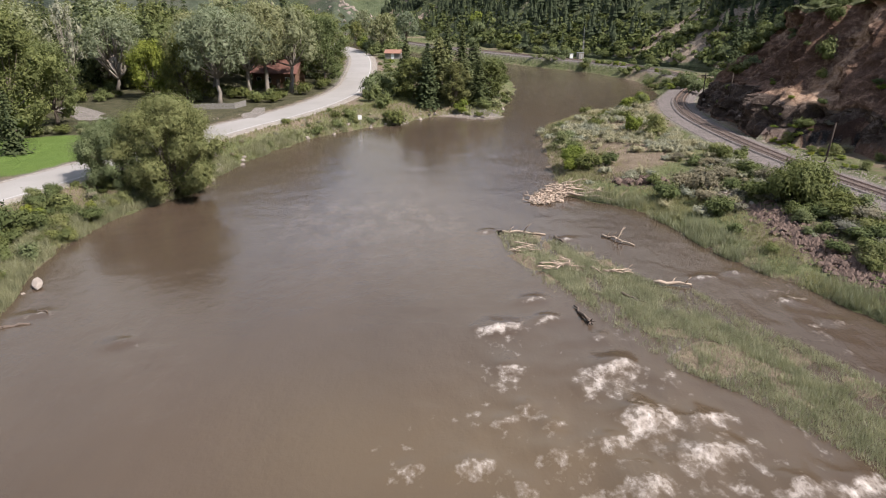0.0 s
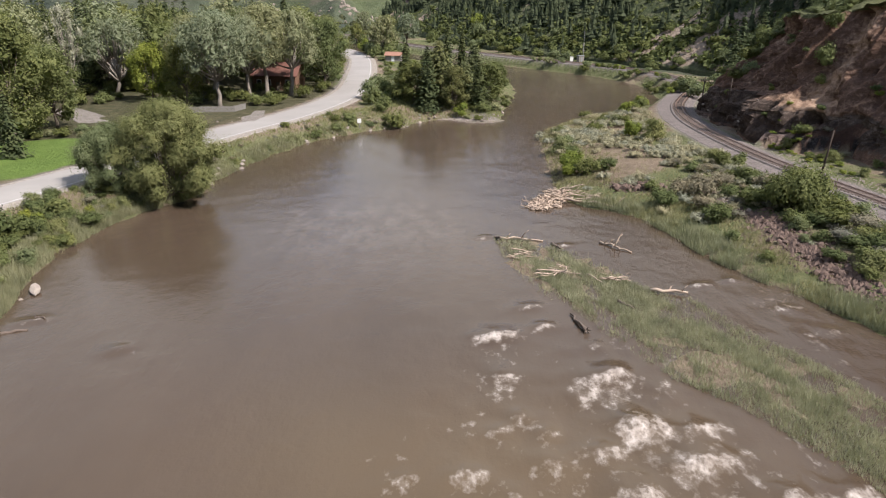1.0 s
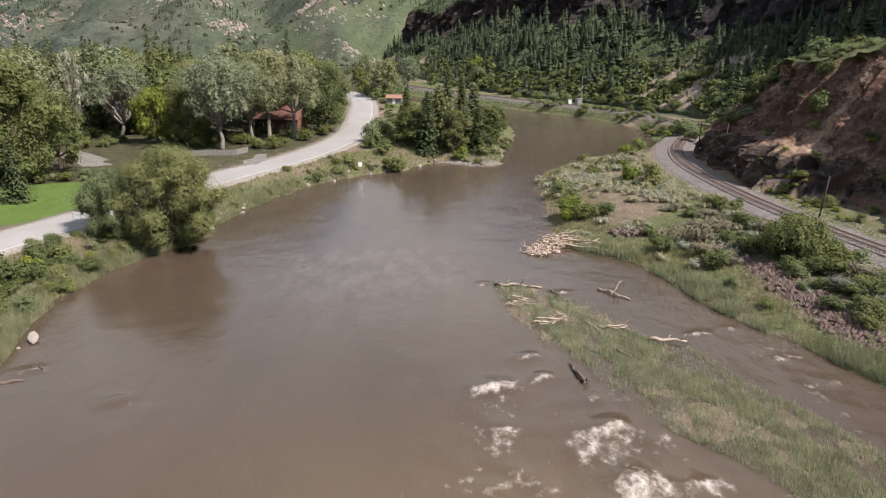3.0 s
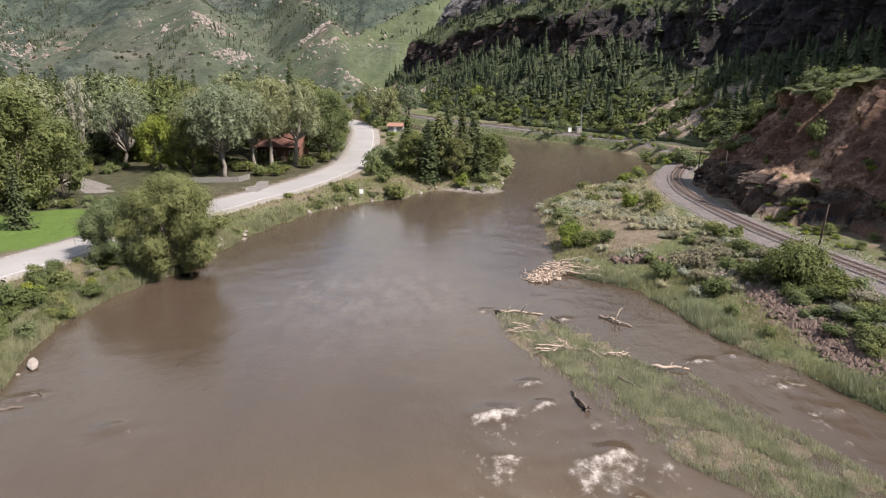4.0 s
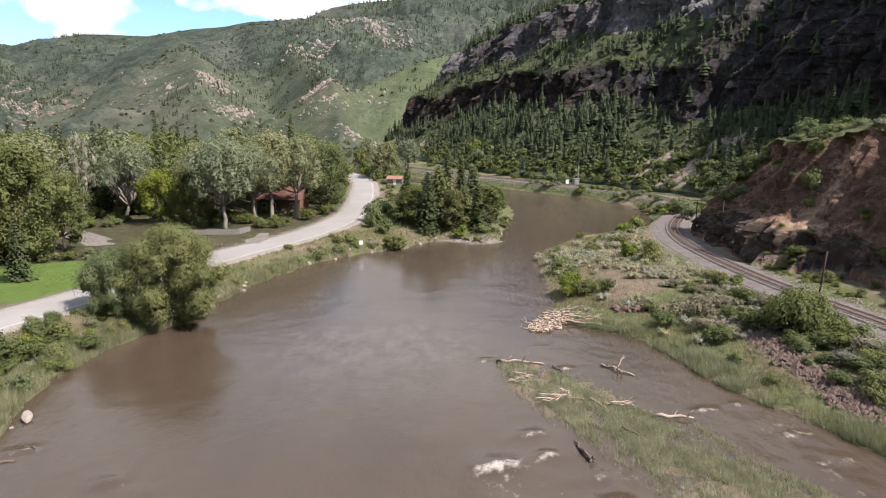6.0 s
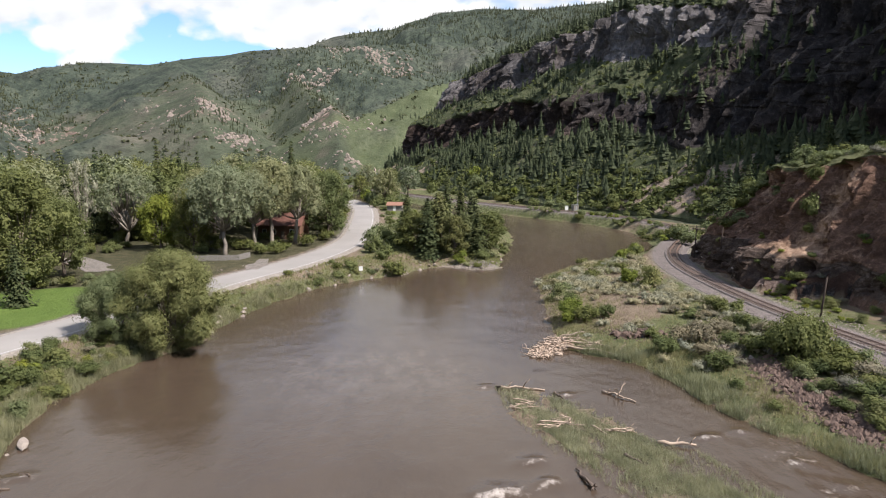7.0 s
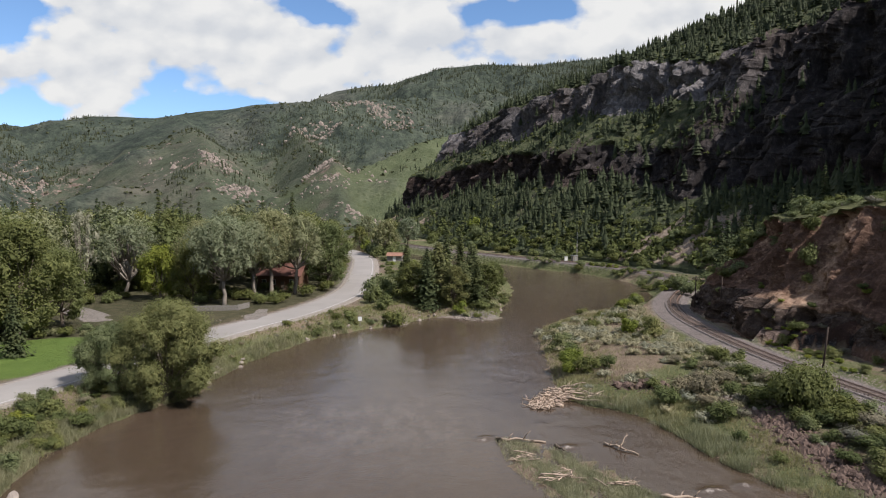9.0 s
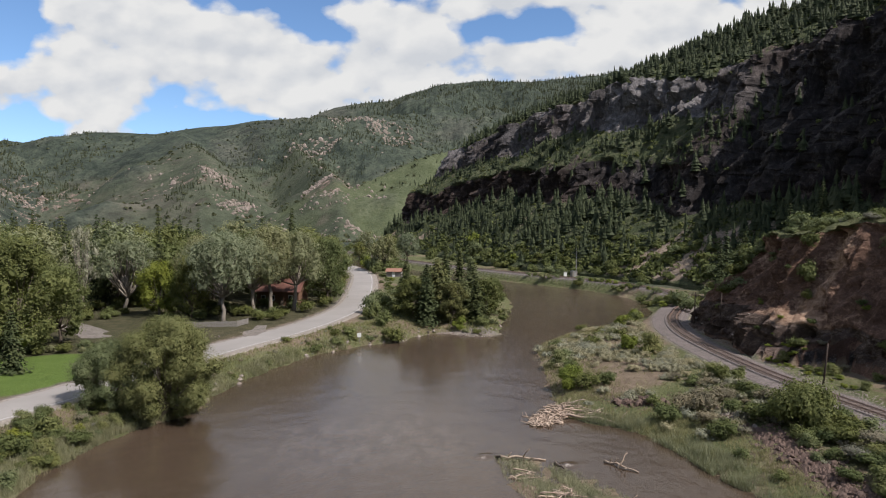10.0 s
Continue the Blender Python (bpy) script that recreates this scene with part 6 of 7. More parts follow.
def wall_forest():
    rng = np.random.RandomState(31)
    S, ty = WALL_SEG, WALL_TY[None, :] + 0 * WALL_SEG
    clump = np.clip(0.55 + 2.0 * fbm(WALL_P[..., 0], WALL_P[..., 1] + WALL_P[..., 2], 22, 3), 0.05, 1)
    talus = sstep(S, 0.06, 0.5) * sstep(S, 1.02, 0.92) * (0.3 + 0.9 * clump) * np.where((ty > 175) & (ty < 258), 1.1 * sstep(S, 0.35, 0.6), 1.0)
    bench = sstep(S, 1.95, 2.1) * sstep(S, 2.95, 2.8) * (1 - 0.55 * sstep(ty, 300, 230))
    slope = sstep(S, 3.95, 4.1) * sstep(S, 6.9, 6.5)
    dens = talus * 1.15 + bench * 0.75 * clump + slope * (0.55 + 0.6 * clump) + 0.05
    dens *= 1 - 0.8 * sstep(WALL_COVER[..., 1], 0.35, 0.7)
    p, seg, c = on_wall(rng, 6600, dens)
    h = rng.uniform(4.5, 11.0, len(p)) * np.where(seg > 4, 0.95, np.where(seg > 1.9, 0.8, 1.0)) * np.where(rng.rand(len(p)) < 0.25, 0.55, 1.0)
    p[:, 2] -= 0.4
    thing("conifer_forest", *conifer_wood(rng, p, h, 7, 7), M_NEEDLE_WALL, "dark conifer forest over steep canyon slopes and ledges", "forest", kind="stuff")
    # brush between the trees
    dens = sstep(S, 0.02, 0.1) * (1 - WALL_COVER[..., 0]) * (1 - 0.6 * sstep(WALL_COVER[..., 1], 0.35, 0.7)) * (1 + 1.6 * sstep(S, 0.6, 0.2)) * (1 + 1.8 * sstep(ty, 300, 270) * sstep(S, 1.0, 0.8)) + 0.04
    p, seg, c = on_wall(rng, 7000, dens)
    s = rng.uniform(0.7, 1.9, len(p)) * np.where(seg < 0.6, 1.35, 0.85)
    m = 16
    q = np.repeat(s, m)
    o = rng.normal(size=(len(q), 3))
    o /= np.linalg.norm(o, axis=1)[:, None]
    o[:, 2] = np.abs(o[:, 2])
    v, f = leaf_quads(rng, np.repeat(p, m, 0) + o * q[:, None] * np.array([1, 1, 0.9]) * rng.uniform(0.5, 1.05, (len(q), 1)), o + rng.normal(size=o.shape) * 0.3, q * 0.42, 0.6)
    thing("slope_brush", v, f, M_LEAF_DARK, "green brush and small trees over the canyon wall", "brush", kind="stuff")


wall_forest()
rng = np.random.RandomState(33)
x, y = rng.uniform(-1000, 700, 30000), rng.uniform(820, 2050, 30000)
f = fbm(x, y, 260, 5, 0.6) + 0.45 * sstep(y, 1450, 1800) * sstep(x, -350, 0) + 0.22 * sstep(x, -480, -650) * sstep(y, 1350, 1150)
keep = (rng.rand(len(x)) < sstep(f, -0.02, 0.35) * np.where((x > -120) & (x < 230) & (y < 1320), 0.2, 0.95)) & ((y > 1350) | (f > 0.2))
h = rng.uniform(3.5, 7.5, keep.sum()) * np.where(y[keep] > 1600, 1.35, 1.0)
thing("far_forest", *conifer_wood(rng, np.column_stack([x, y, heights(x, y)])[keep], h, 2, 5), M_NEEDLE_FAR, "dark conifer woods on the far mountain ridges", "forest", kind="stuff")


def hillside_scrub():
    """Brush on the far hills: small tufts of leaf faces, joined."""
    rng = np.random.RandomState(41)
    x, y = rng.uniform(-1000, 500, 5000), rng.uniform(620, 1700, 5000)
    k = fbm(x, y, 120, 4) > -0.05
    x, y, s = x[k], y[k], rng.uniform(1.6, 3.0, k.sum())
    m = 11
    c = np.repeat(np.column_stack([x, y, heights(x, y)]), m, 0)
    q = np.repeat(s, m)
    o = rng.normal(size=(len(c), 3))
    o /= np.linalg.norm(o, axis=1)[:, None]
    o[:, 2] = np.abs(o[:, 2])
    v, f = leaf_quads(rng, c + o * q[:, None] * np.array([1, 1, 0.9]), o + rng.normal(size=o.shape) * 0.4, q * 0.62, 0.7)
    return thing("hillside_brush", v, f, M_BRUSH_FAR, "dark green brush scattered over the far hills", "brush", kind="stuff")


hillside_scrub()


def far_crags():
    """Pale bedrock standing out of the far hillsides, joined blocks."""
    rng = np.random.RandomState(51)
    spots = [(-158, 915, 22, 60, 260), (-335, 960, 50, 26, 150), (-265, 880, 22, 16, 50), (-700, 1060, 130, 50, 230), (-560, 900, 12, 9, 40), (-120, 1430, 60, 30, 90), (-250, 1290, 45, 30, 50), (-96, 765, 14, 34, 60)]
    base = bmesh.new()
    bmesh.ops.create_icosphere(base, subdivisions=1, radius=1.0)
    bv = np.array([v.co[:] for v in base.verts])
    bf = [tuple(q.index for q in p.verts) for p in base.faces]
    base.free()
    g = Geo()
    for cx, cy, sx, sy, n in spots:
        n = int(n * 4.5)
        x = cx + rng.normal(size=n) * sx
        y = cy + rng.normal(size=n) * sy
        k = fbm(x, y, 45, 4, 0.6) > 0.02
        x, y = x[k], y[k]
        z = heights(x, y)
        for a, b, c in zip(x, y, z):
            s = rng.uniform(0.7, 1.5) * (1.6 if rng.rand() < 0.2 else 1.0) * (1.5 if cy > 1200 else 1.0)
            w = bv * (1 + 0.3 * rng.normal(size=(len(bv), 1))) * s * np.array([rng.uniform(.8, 2.0), rng.uniform(.6, 1.2), rng.uniform(.8, 2.0)])
            g.add(w + np.array([a, b, c]), bf)
    return thing("far_crags", g.v, g.f, M_CRAG, "pale weathered rock crags on the distant hillsides", "rocks", kind="stuff")


far_crags()


for i in range(34):
    y = R.uniform(86, 112)
    shrub("bright", float(np.interp(y, TRACK[30:95, 1], TRACK[30:95, 0])) + R.uniform(4.8, 9), y, R.uniform(.25, .5), .7, "yellow-green brush by the railway")

# ---------------------------------------------------------------- driftwood, stones, small built things


def log_mesh(seed, length, r, stubs=2, mat=None, roots=False):
    """A bleached tree stem lying along x, tapered and bent, with broken stubs."""
    rng = np.random.RandomState(seed)
    g = Geo()
    n = 7
    xs = np.linspace(-length / 2, length / 2, n)
    pts = [(x, rng.normal() * 0.02 * length, rng.normal() * 0.012 * length) for x in xs]
    g.tube(pts, [r * (1.15 - 0.6 * i / (n - 1)) * (0.9 + 0.2 * rng.rand()) for i in range(n)], 8)
    for i in range(stubs):
        k = rng.randint(1, n - 1)
        a = rng.rand() * 2 * math.pi
        L = length * rng.uniform(0.12, 0.3)
        p = np.array(pts[k])
        g.tube([p, p + np.array([0.25 * L, 0.7 * L * math.cos(a), abs(0.6 * L * math.sin(a))]),
                p + np.array([0.6 * L, 1.0 * L * math.cos(a), abs(1.0 * L * math.sin(a))])], [r * 0.5, r * 0.35, r * 0.12], 5)
    if roots:
        p = np.array(pts[0])
        for i in range(6):
            a = 2 * math.pi * i / 6 + rng.rand()
            g.tube([p, p + np.array([-0.25, math.cos(a) * 0.4, math.sin(a) * 0.4])], [r * 0.7, r * 0.15], 5)
    return g.mesh("log", mat or M_DRIFT, True)


LOGS = [log_mesh(501, 3.2, 0.16, 2), log_mesh(502, 2.2, 0.07, 2), log_mesh(503, 1.5, 0.05, 1), log_mesh(504, 4.2, 0.13, 3), log_mesh(505, 6.6, 0.15, 1)]
LOG_DARK = log_mesh(506, 3.4, 0.15, 1, M_DRIFT_DARK, True)
LOG_BARK = log_mesh(507, 2.4, 0.16, 1, M_DRIFT_DARK)


def log(mesh, a, b, label, group="", dz=0.1, name="driftwood_log", dip=0.0):
    """A log laid from a to b, at the water's or ground's height."""
    a, b = Vector((*a, 0)), Vector((*b, 0))
    c, d = (a + b) / 2, b - a
    L = max(v.co.x for v in mesh.vertices) - min(v.co.x for v in mesh.vertices)
    ob = tagged(new(name, mesh), label, "driftwood", group)
    s = d.length / L
    z = max(0.0, ground_z(c.x, c.y)) + dz
    ob.matrix_basis = pose(c.x, c.y, z, R.rand() * 30, dip, math.degrees(math.atan2(d.y, d.x))) @ Matrix.Diagonal((s, max(0.8, min(s, 1.4)), max(0.8, min(s, 1.4)), 1))
    return ob


log(LOGS[0], (19.4, 58.2), (22.7, 57.6), "thick bleached log lying on the grassy island", dz=0.25)
log(LOGS[3], (17.6, 71.6), (20.3, 68.4), "bleached snag log stranded in shallow water", dz=0.12)
log(LOGS[1], (18.4, 69.6), (20.0, 70.9), "pale forked branch sticking up from a snag", dz=0.7, dip=-38)
log(LOGS[2], (18.3, 71.2), (18.8, 69.8), "pale broken branch sticking up from a snag", dz=0.55, dip=-40)
log(LOG_DARK, (11.9, 49.9), (11.2, 53.4), "dark wet log with a root plate beside the island", dz=0.2)
log(LOG_BARK, (12.3, 71.1), (12.8, 68.7), "dark weathered log stuck at the island tip", dz=0.25, dip=-8)
log(LOG_BARK, (6.2, 73.3), (6.6, 71.8), "dark broken stump at the island tip", dz=0.3, dip=-20)
log(LOGS[3], (6.6, 72.9), (11.4, 72.0), "long grey branch across the island tip", dz=0.1)
log(LOGS[2], (14.3, 62.2), (15.4, 59.9), "thin bleached stick on the island grass", dz=0.2)
log(LOG_BARK, (15.9, 55.8), (16.9, 54.2), "thin dark stick in the island grass", dz=0.2)
log(LOG_BARK, (-35.7, 49.2), (-33.4, 50.0), "dark log awash near the river bank", dz=0.05)
log(LOG_BARK, (-34.2, 52.5), (-33.0, 51.9), "dark branch awash near the river bank", dz=0.08, dip=-12)
for x, y, n, w in [(11.6, 62.3, 16, 1.9), (8.4, 67.4, 9, 1.3), (16.7, 60.4, 6, 0.7)]:
    for i in range(n):
        a = R.normal() * 0.5
        cx, cy, L = x + R.normal() * w * 0.45, y + R.normal() * w * 0.25, R.uniform(1.0, 2.4)
        log(LOGS[R.randint(1, 3)], (cx - L / 2 * math.cos(a), cy - L / 2 * math.sin(a)), (cx + L / 2 * math.cos(a), cy + L / 2 * math.sin(a)),
            "thin bleached driftwood stick in a stranded heap", "stick heaps on the island", dz=R.uniform(0.15, 0.5), name="driftwood_stick", dip=R.normal() * 9)
# log jam at the tip of the right-hand bank
for i in range(120):
    t = R.rand() ** 0.8
    cx = 16.9 - 4.8 * t + R.normal() * 0.7
    cy = 90.0 - 4.6 * t + R.normal() * 0.9
    a = math.radians(R.choice([35, 60, 150, 10, -20])) + R.normal() * 0.3
    L = R.uniform(1.4, 4.0) * (1.1 - 0.4 * t)
    log(LOGS[R.choice([0, 1, 1, 1, 2, 3])], (cx - L / 2 * math.cos(a), cy - L / 2 * math.sin(a)), (cx + L / 2 * math.cos(a), cy + L / 2 * math.sin(a)),
        "bleached pinkish-tan driftwood log in a jam", "log jam at the bank", dz=0.05 + R.rand() * 1.1 * (1 - t), dip=R.normal() * 9)
log(LOGS[4], (16.4, 87.6), (23.6, 83.9), "long straight bleached log along the waterline", dz=0.2)
for i in range(14):
    cx, cy, a, L = 18.6 + R.normal() * 1.4, 87.6 + R.normal() * 0.5, R.normal() * 0.5 - 0.4, R.uniform(1.5, 3)
    log(LOGS[R.randint(0, 4)], (cx - L / 2 * math.cos(a), cy - L / 2 * math.sin(a)), (cx + L / 2 * math.cos(a), cy + L / 2 * math.sin(a)),
        "bleached pinkish-tan driftwood log in a jam", "log jam at the bank", dz=0.15 + R.rand() * 0.5, dip=R.normal() * 8)


def stone_mesh(seed, mat):
    """An angular stone about 1 m across."""
    rng = np.random.RandomState(seed)
    bm = bmesh.new()
    bmesh.ops.create_icosphere(bm, subdivisions=2, radius=0.5)
    cuts = [(Vector(rng.normal(size=3)).normalized(), rng.uniform(0.18, 0.4)) for _ in range(8)]
    for v in bm.verts:
        for nrm, d in cuts:
            k = v.co.dot(nrm) - d
            if k > 0:
                v.co -= nrm * k
        v.co *= 1 + 0.06 * rng.normal()
        v.co.z *= 0.75
    me = bpy.data.meshes.new("stone")
    bm.to_mesh(me)
    bm.free()
    me.materials.append(mat)
    return me


STONES = [stone_mesh(600 + i, M_STONE) for i in range(4)]
STONES_RED = [stone_mesh(620 + i, M_STONE_RED) for i in range(4)]


def stone(me, x, y, s, label, group, sink=0.15, name="bank_rock", z=None):
    ob = tagged(new(name, me), label, "rock", group)
    ob.matrix_basis = pose(x, y, (max(-0.1, ground_z(x, y)) if z is None else z) + s * (0.35 - sink), R.rand() * 50, R.rand() * 50, R.rand() * 360) @ Matrix.Diagonal(
        (s * R.uniform(.8, 1.2), s * R.uniform(.8, 1.2), s * R.uniform(.8, 1.1), 1))
    return ob


stone(STONES[0], -37.1, 57.5, 1.6, "pale rounded boulder at the water's edge", "", 0.1, "boulder")
stone(STONES[1], -37.4, 55.9, 0.5, "small pale stone at the water's edge", "")
for n, (cx, cy, wx, wy), kind, lo, hi, lab in [(40, (26.5, 89.5, 2.4, 1.3), STONES_RED, .6, 1.25, "broken red-brown rock in the bank rubble"),
                                               (38, (35.0, 83.0, 1.3, 4.2), STONES, .35, .8, "pale angular rock tumbled down the bank"),
                                               
                                               (14, (37.5, 93.0, 1.2, 2.2), STONES, .3, .6, "pale angular rock tumbled down the bank")]:
    for i in range(n):
        stone(kind[i % 4], cx + R.normal() * wx * .6, cy + R.normal() * wy * .6, R.uniform(lo, hi), lab, "bank rubble")
for i in range(115):
    p = RUBBLE[R.choice([1, 4, 5, 8, 10, 11, 13, 16, 17, 19, 22, 24])] + R.normal(size=2) * np.array([1.3, .9]) + np.array([0.3, 0])
    stone(STONES_RED[i % 4], p[0], p[1], R.choice([.3, .4, .5, .6, .7, .9]), "dark red angular rock of the embankment", "embankment rocks")
# stones along the left waterline
for i in range(45):
    p = LEFT_BANK[R.randint(248, 300)] if i < 42 else LEFT_BANK[R.randint(296, 312)]
    stone(STONES[i % 4], p[0] - R.uniform(-.6, 1.2), p[1] + R.uniform(-.4, .8), R.uniform(.45, 1.15), "pale stone along the river's edge", "waterline stones")
# stones along the foot of the cut bank
for i in range(16):
    p = TRACK[R.randint(62, 105)]
    stone(STONES[i % 4], p[0] + R.uniform(4.0, 6.0), p[1] + R.normal(), R.uniform(.25, .7), "pale fallen rock beside the railway", "fallen rocks by the track")


def outcrop_mesh(seed):
    """A craggy block of bedrock about 4 m across."""
    rng = np.random.RandomState(seed)
    bm = bmesh.new()
    bmesh.ops.create_icosphere(bm, subdivisions=3, radius=2.0)
    cuts = [(Vector(rng.normal(size=3) * np.array([1, 1, .6])).normalized(), rng.uniform(0.9, 1.6)) for _ in range(14)]
    for v in bm.verts:
        for nrm, d in cuts:
            k = v.co.dot(nrm) - d
            if k > 0:
                v.co -= nrm * k
        v.co += v.co.normalized() * 0.55 * noise.fractal(v.co * 0.9 + Vector((seed, 0, 0)), 0.6, 2.1, 5)
        v.co.z *= 0.85
    me = bpy.data.meshes.new("outcrop")
    bm.to_mesh(me)
    bm.free()
    me.materials.append(M_OUTCROP)
    return me


OUTCROPS = [outcrop_mesh(640 + i) for i in range(5)]
for i in range(22):
    y = R.uniform(116, 150)
    p = TRACK[int(np.argmin(np.abs(TRACK[30:100, 1] - y))) + 30]
    low = i < 14
    x = p[0] + (R.uniform(5.0, 6.0) if low else R.uniform(8, 10))
    s = R.uniform(.3, .6) if low else R.uniform(.2, .4)
    ob = tagged(new("rock_outcrop", OUTCROPS[i % 5]), "craggy brown bedrock jutting from the cut bank", "rock", "bedrock of the cut bank")
    ob.matrix_basis = pose(x, y, ground_z(x, y) - s * .6, R.normal() * 25, R.normal() * 25, R.rand() * 360) @ Matrix.Diagonal((s, s * R.uniform(.8, 1.5), s * R.uniform(.7, 1.3), 1))


def stone_spread(seed, n, line_pts, lo, hi, spread, mat, name, label):
    """Small stones too many to count, one joined mesh."""
    rng = np.random.RandomState(seed)
    base = [(0, 0, .5), (.5, 0, 0), (0, .5, 0), (-.5, 0, 0), (0, -.5, 0), (0, 0, -.4)]
    tri = [(0, 1, 2), (0, 2, 3), (0, 3, 4), (0, 4, 1), (5, 2, 1), (5, 3, 2), (5, 4, 3), (5, 1, 4)]
    p = line_pts[rng.randint(0, len(line_pts), n)] + rng.normal(size=(n, 2)) * spread
    z = heights(p[:, 0], p[:, 1])
    g = Geo()
    for (x, y), h in zip(p, z):
        s = rng.uniform(lo, hi)
        a = rng.rand() * 6.28
        g.add([((u * math.cos(a) - w * math.sin(a)) * s * rng.uniform(.7, 1.3) + x, (u * math.sin(a) + w * math.cos(a)) * s * rng.uniform(.7, 1.3) + y, q * s * .8 + h) for u, w, q in base], tri)
    return thing(name, g.v, g.f, mat, label, "stones", kind="stuff")


stone_spread(71, 900, np.array([(7, 151), (4, 151.5), (10, 150.4), (1, 152), (-4, 148), (-8, 143)], float), .15, .5, 1.0, M_STONE, "gravel_stones", "pale stones of the gravel spit")
stone_spread(72, 1500, TRACK[58:120] + np.array([4.6, 0.0]), .1, .35, 0.8, M_STONE, "trackside_stones", "small pale stones beside the railway")
stone_spread(74, 420, RUBBLE[[1, 4, 5, 8, 10, 11, 13, 16, 17, 19, 22, 24]] + np.array([0.4, 0]), .4, 1.0, 1.1, M_STONE_RED, "rubble_stones", "dark red broken rocks tumbled down the bank")
stone_spread(73, 2600, np.array([(27, 90), (29, 88.5), (24.5, 91), (35, 86), (35, 82), (34.5, 79), (36.6, 72), (36.9, 68), (37.3, 64), (37.8, 60), (36.5, 75), (38.2, 57), (37, 66)], float), .12, .4, 1.2, M_STONE_RED, "rubble_stones", "reddish rubble on the river bank")


def pole_thing(x, y, h, lean, arms=True):
    ob = tagged(new("telegraph_pole"), "old dark wooden telegraph pole beside the railway", "pole", "telegraph poles")
    ob.matrix_basis = pose(x, y, ground_z(x, y), 0, lean, 0)
    g = Geo().tube([(0, 0, -0.6), (0, 0, h * .5), (0, 0, h)], [0.15, 0.13, 0.11], 8)
    part("post", g.mesh("post", M_POLE, True), ob)
    if arms:
        part("crossarm", Geo().box(-0.9, -0.05, h - 0.75, 0.9, 0.05, h - 0.63).mesh("crossarm", M_POLE), ob)
        for k in (-0.75, -0.3, 0.3, 0.75):
            part("insulator", Geo().tube([(k, 0, h - 0.63), (k, 0, h - 0.5)], [0.04, 0.05], 6).mesh("insulator", M_GLASS), ob, "small glass insulator")
    return ob


pole_thing(52.6, 92.6, 6.0, 5.0, False)
pole_thing(54.2, 131.5, 6.6, 2.0, False)
pole_thing(54.6, 146.0, 7.0, 1.0)


def house():
    """Low wooden house with a red roof behind the cottonwoods."""
    ob = tagged(new("house"), "dark wooden house with a red roof behind cottonwoods", "house")
    ob.matrix_basis = pose(-43.6, 185.0, ground_z(-43.6, 185), 0, 0, -6)
    w, d, e, r = 11.5, 8.0, 4.0, 6.6
    g = Geo().box(-w / 2, -d / 2, -0.5, w / 2, d / 2, e)
    k = len(g.v)
    g.v += [(-w / 2, -d / 2, e), (-w / 2, d / 2, e), (-w / 2, 0, r), (w / 2, -d / 2, e), (w / 2, d / 2, e), (w / 2, 0, r)]
    g.f += [(k, k + 1, k + 2), (k + 3, k + 5, k + 4)]
    part("wall", g.mesh("wall", M_LOG_WALL), ob, "dark brown timber wall")
    rf = Geo()
    for s in (-1, 1):
        a, b = s * (d / 2 + 0.9), e - 0.45
        v = [(-w / 2 - .7, a, b), (w / 2 + .7, a, b), (w / 2 + .7, 0, r + .1), (-w / 2 - .7, 0, r + .1)]
        v += [(x, y, z + 0.14) for x, y, z in v]
        rf.add(v, [(0, 1, 2, 3), (4, 5, 6, 7), (0, 1, 5, 4), (2, 3, 7, 6), (0, 3, 7, 4), (1, 2, 6, 5)])
    roof = part("roof", rf.mesh("roof", M_ROOF), ob, "red shingled gable roof")
    part("chimney", Geo().box(-2.6, 0.6, r - 1, -1.8, 1.3, r + 0.9).mesh("chimney", M_STONE_RED), roof)
    for x in (-4, -1.4, 3.6):
        win = part("window", Geo().box(x - .62, -d / 2 - .06, 1.3, x + .62, -d / 2 + .02, 2.7).mesh("window_frame", M_WHITE), ob, "white framed window")
        part("pane", Geo().box(x - .5, -d / 2 - .075, 1.42, x + .5, -d / 2 - .05, 2.58).mesh("pane", M_GLASS), win)
    part("door", Geo().box(.6, -d / 2 - .05, 0, 1.6, -d / 2 + .02, 2.1).mesh("door", M_BARK), ob)
    for x in (-5.2, -1.8, 1.9, 5.2):
        part("porch_post", Geo().box(x - .08, -d / 2 - .75, -.3, x + .08, -d / 2 - .6, e - .3).mesh("porch_post", M_LOG_WALL), ob)


house()


def shed(x, y, turn):
    ob = tagged(new("shed"), "small low building with an orange-red roof beside the road bend", "shed")
    ob.matrix_basis = pose(x, y, ground_z(x, y), 0, 0, turn)
    part("wall", Geo().box(-2.9, -1.8, -.4, 2.9, 1.8, 2.2).mesh("wall", M_FENCE), ob)
    v = [(-3.3, -2.3, 2.0), (3.3, -2.3, 2.0), (3.3, 0, 3.2), (-3.3, 0, 3.2), (3.3, 2.3, 2.0), (-3.3, 2.3, 2.0)]
    g = Geo()
    for q in ((0, 1, 2, 3), (3, 2, 4, 5)):
        a = [v[i] for i in q]
        a += [(p[0], p[1], p[2] + .12) for p in a]
        g.add(a, [(0, 1, 2, 3), (4, 5, 6, 7), (0, 1, 5, 4), (2, 3, 7, 6), (0, 3, 7, 4), (1, 2, 6, 5)])
    part("roof", g.mesh("roof", M_ROOF_ORANGE), ob, "orange-red metal roof")
    part("door", Geo().box(-.6, -1.86, 0, .5, -1.79, 1.95).mesh("door", M_WHITE), ob)


shed(-19.0, 268.0, -8)


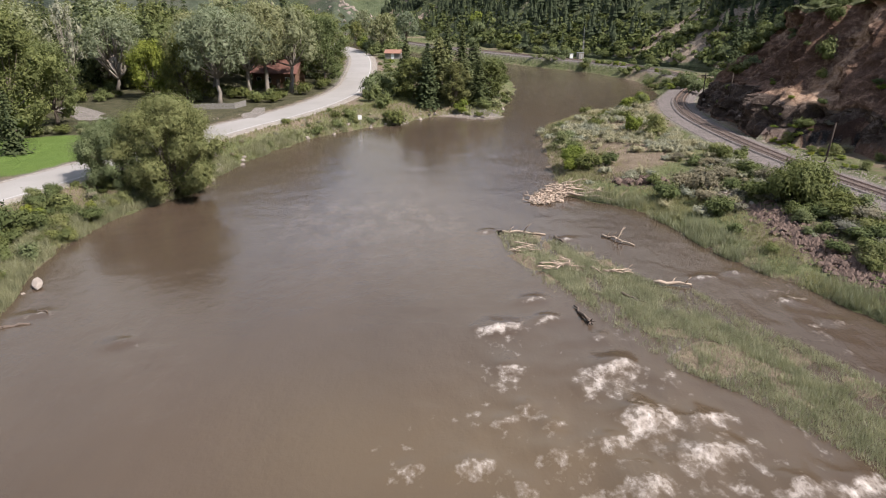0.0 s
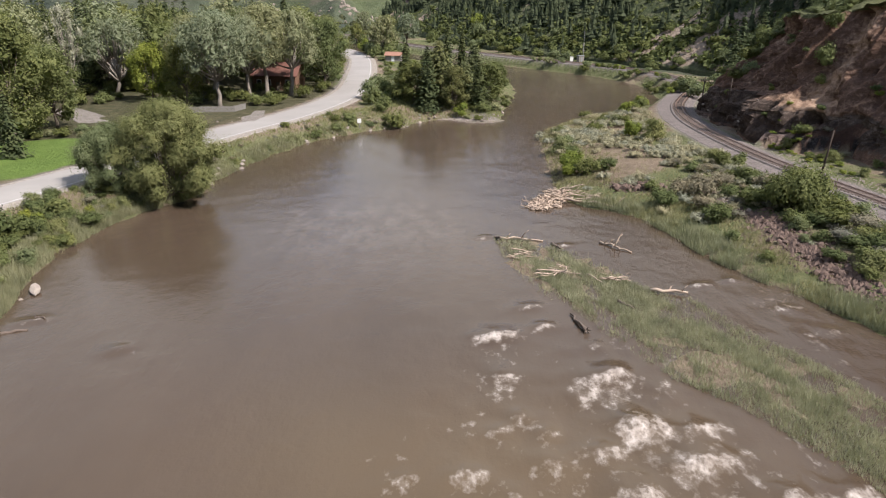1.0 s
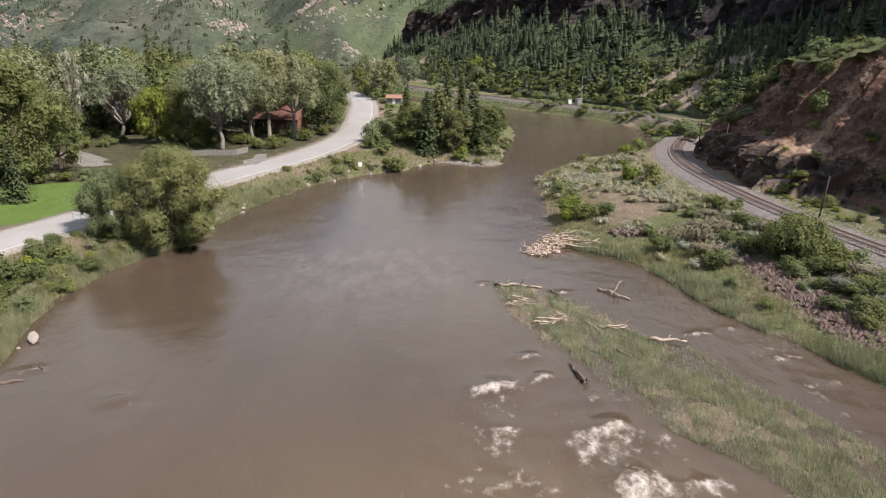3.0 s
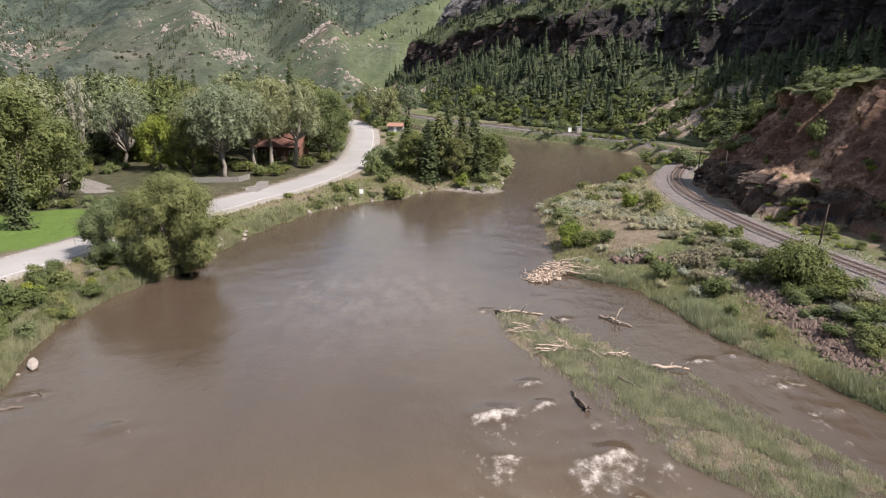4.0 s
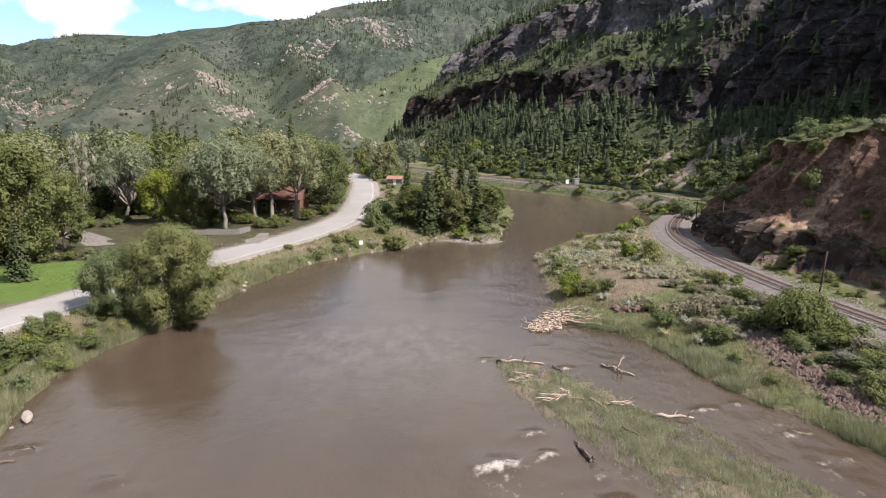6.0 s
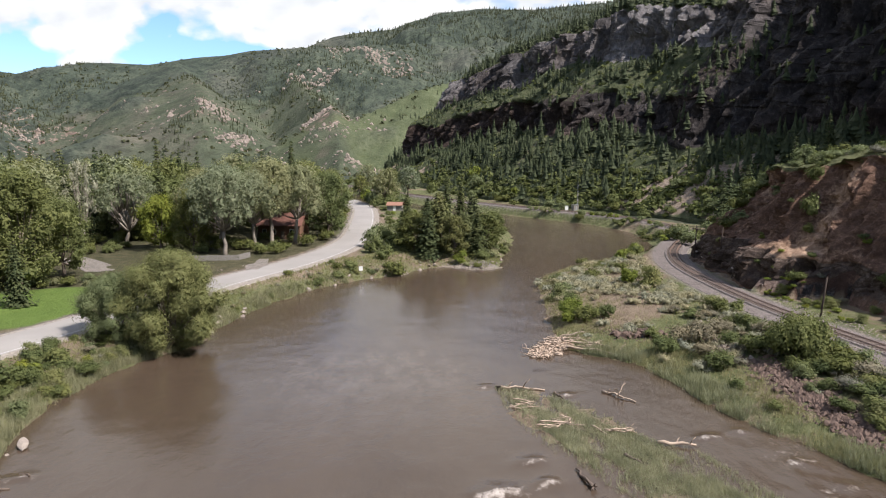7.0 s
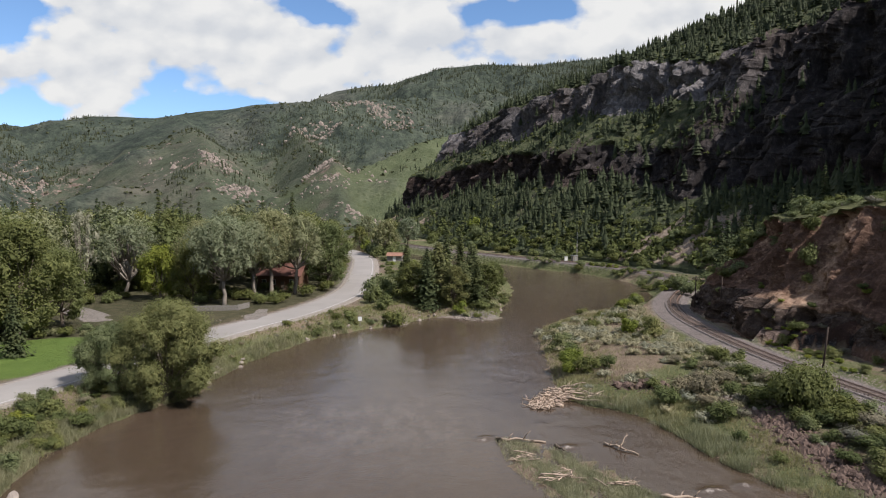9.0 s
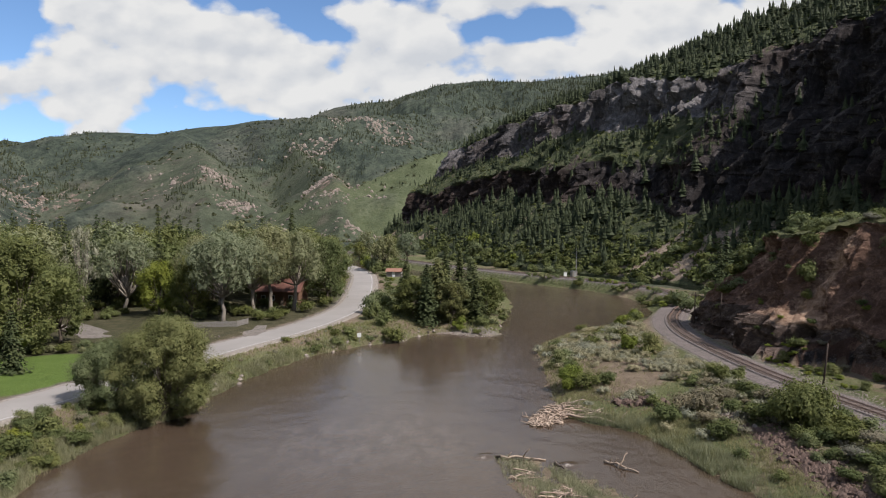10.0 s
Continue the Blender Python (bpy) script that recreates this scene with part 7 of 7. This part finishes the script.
def bungalow(x, y):
    """Railway signal hut with a mast."""
    z = ground_z(x, y)
    ob = tagged(new("signal_hut"), "small pale grey railway equipment hut beside the track", "hut")
    ob.matrix_basis = pose(x, y, z, 0, 0, 25) @ Matrix.Diagonal((0.75, 0.75, 0.85, 1))
    part("wall", Geo().box(-1.5, -1.1, -.3, 1.5, 1.1, 2.5).mesh("wall", M_FENCE), ob)
    part("roof", Geo().box(-1.65, -1.25, 2.5, 1.65, 1.25, 2.66).mesh("roof", M_METAL), ob)
    part("door", Geo().box(-.45, -1.15, 0, .45, -1.09, 2.0).mesh("door", M_METAL), ob)
    ms = tagged(new("signal_mast"), "slim grey metal radio mast beside the hut", "mast")
    ms.matrix_basis = pose(x + 1.4, y + 2.2, z)
    part("pole", Geo().tube([(0, 0, -.3), (0, 0, 6), (0, 0, 11.5)], [.14, .1, .05], 8).mesh("pole", M_METAL), ms)
    for zz in (3.4, 5.6):
        part("signal_head", Geo().box(-.3, -.25, zz, .3, .25, zz + .9).mesh("signal_head", M_FENCE), ms)
    bx = tagged(new("relay_box"), "white metal relay box beside the railway hut", "box")
    bx.matrix_basis = pose(x - 3.2, y + 1.0, ground_z(x - 3.2, y + 1))
    part("cabinet", Geo().box(-.6, -.5, -.2, .6, .5, 1.9).mesh("cabinet", M_WHITE), bx)
    part("lid", Geo().box(-.68, -.58, 1.9, .68, .58, 1.98).mesh("lid", M_METAL), bx)


bungalow(52.5, 271.0)


def fence(a, b, h=1.25):
    ob = tagged(new("picket_fence"), "weathered pale wooden picket fence behind a grass verge", "fence")
    a, b = np.array(a, float), np.array(b, float)
    L = np.linalg.norm(b - a)
    z = ground_z(*(a + b) / 2)
    ob.matrix_basis = pose(a[0], a[1], z, 0, 0, math.degrees(math.atan2(*(b - a)[::-1])))
    post = Geo().box(-.06, -.05, -.3, .06, .07, h + .1).mesh("post", M_FENCE)
    pick = Geo().box(-.06, -.075, .06, .06, -.05, h).mesh("picket", M_FENCE)
    for x in np.arange(0, L + .1, 2.2):
        o = part("post", post, ob)
        o.location.x = x
    for x in np.arange(0.1, L, .165):
        o = part("picket", pick, ob)
        o.location.x, o.location.z = x, R.normal() * .02
    for zz in (.35, h - .3):
        part("rail", Geo().box(0, -.05, zz, L, -.01, zz + .09).mesh("rail", M_FENCE), ob)


fence((-56.5, 141.5), (-43.5, 143.6))
fence((-43.5, 143.6), (-42.3, 147.5))

# grass verge with a stone edge between the drive and the road
verge = smooth_line([(-58, 132), (-52, 131.4), (-46, 131.2), (-41, 132.5), (-39.2, 134.6), (-41, 137.5), (-45, 140), (-52, 140.4), (-60, 139.5)], 0.7)
for i, p in enumerate(verge[: int(len(verge) * .55)]):
    if R.rand() < .55:
        stone(STONES[i % 4], p[0] + R.normal() * .1, p[1] + R.normal() * .1, R.uniform(.3, .6), "pale edging stone round the grass verge", "verge stones")
    else:
        shrub("dark", p[0], p[1] + .4, R.uniform(.22, .34), 1.0, "clipped verge bushes")
shrub("dark", -40.2, 135.2, .75, .8, "clipped verge bushes")


def sign(x, y):
    ob = tagged(new("river_sign"), "small white sign board on a post at the river bank", "sign")
    ob.matrix_basis = pose(x, y, ground_z(x, y))
    part("post", Geo().box(-.06, -.06, -.5, .06, .06, 1.9).mesh("post", M_FENCE), ob)
    part("board", Geo().box(-.4, -.1, 1.0, .4, -.065, 1.9).mesh("board", M_WHITE), ob, "white board")


sign(-16.9, 138.6)


def drive(name, pts, width, label):
    ln = smooth_line(pts, 1.0)
    v, f = ribbon(ln, -width / 2, width / 2, ROAD_Z - 0.02, 0.1)
    return thing(name, v, f, M_DRIVE_SHADED, label, "driveway", kind="structure")


drive("driveway", [(-36, 131), (-38.2, 138), (-39.6, 143), (-40.6, 149)], 4.5, "pale gravel driveway leading off the road")
drive("parking_area", [(-66, 131), (-71, 137), (-77, 143), (-84, 149)], 6, "bare gravel parking area below trees")
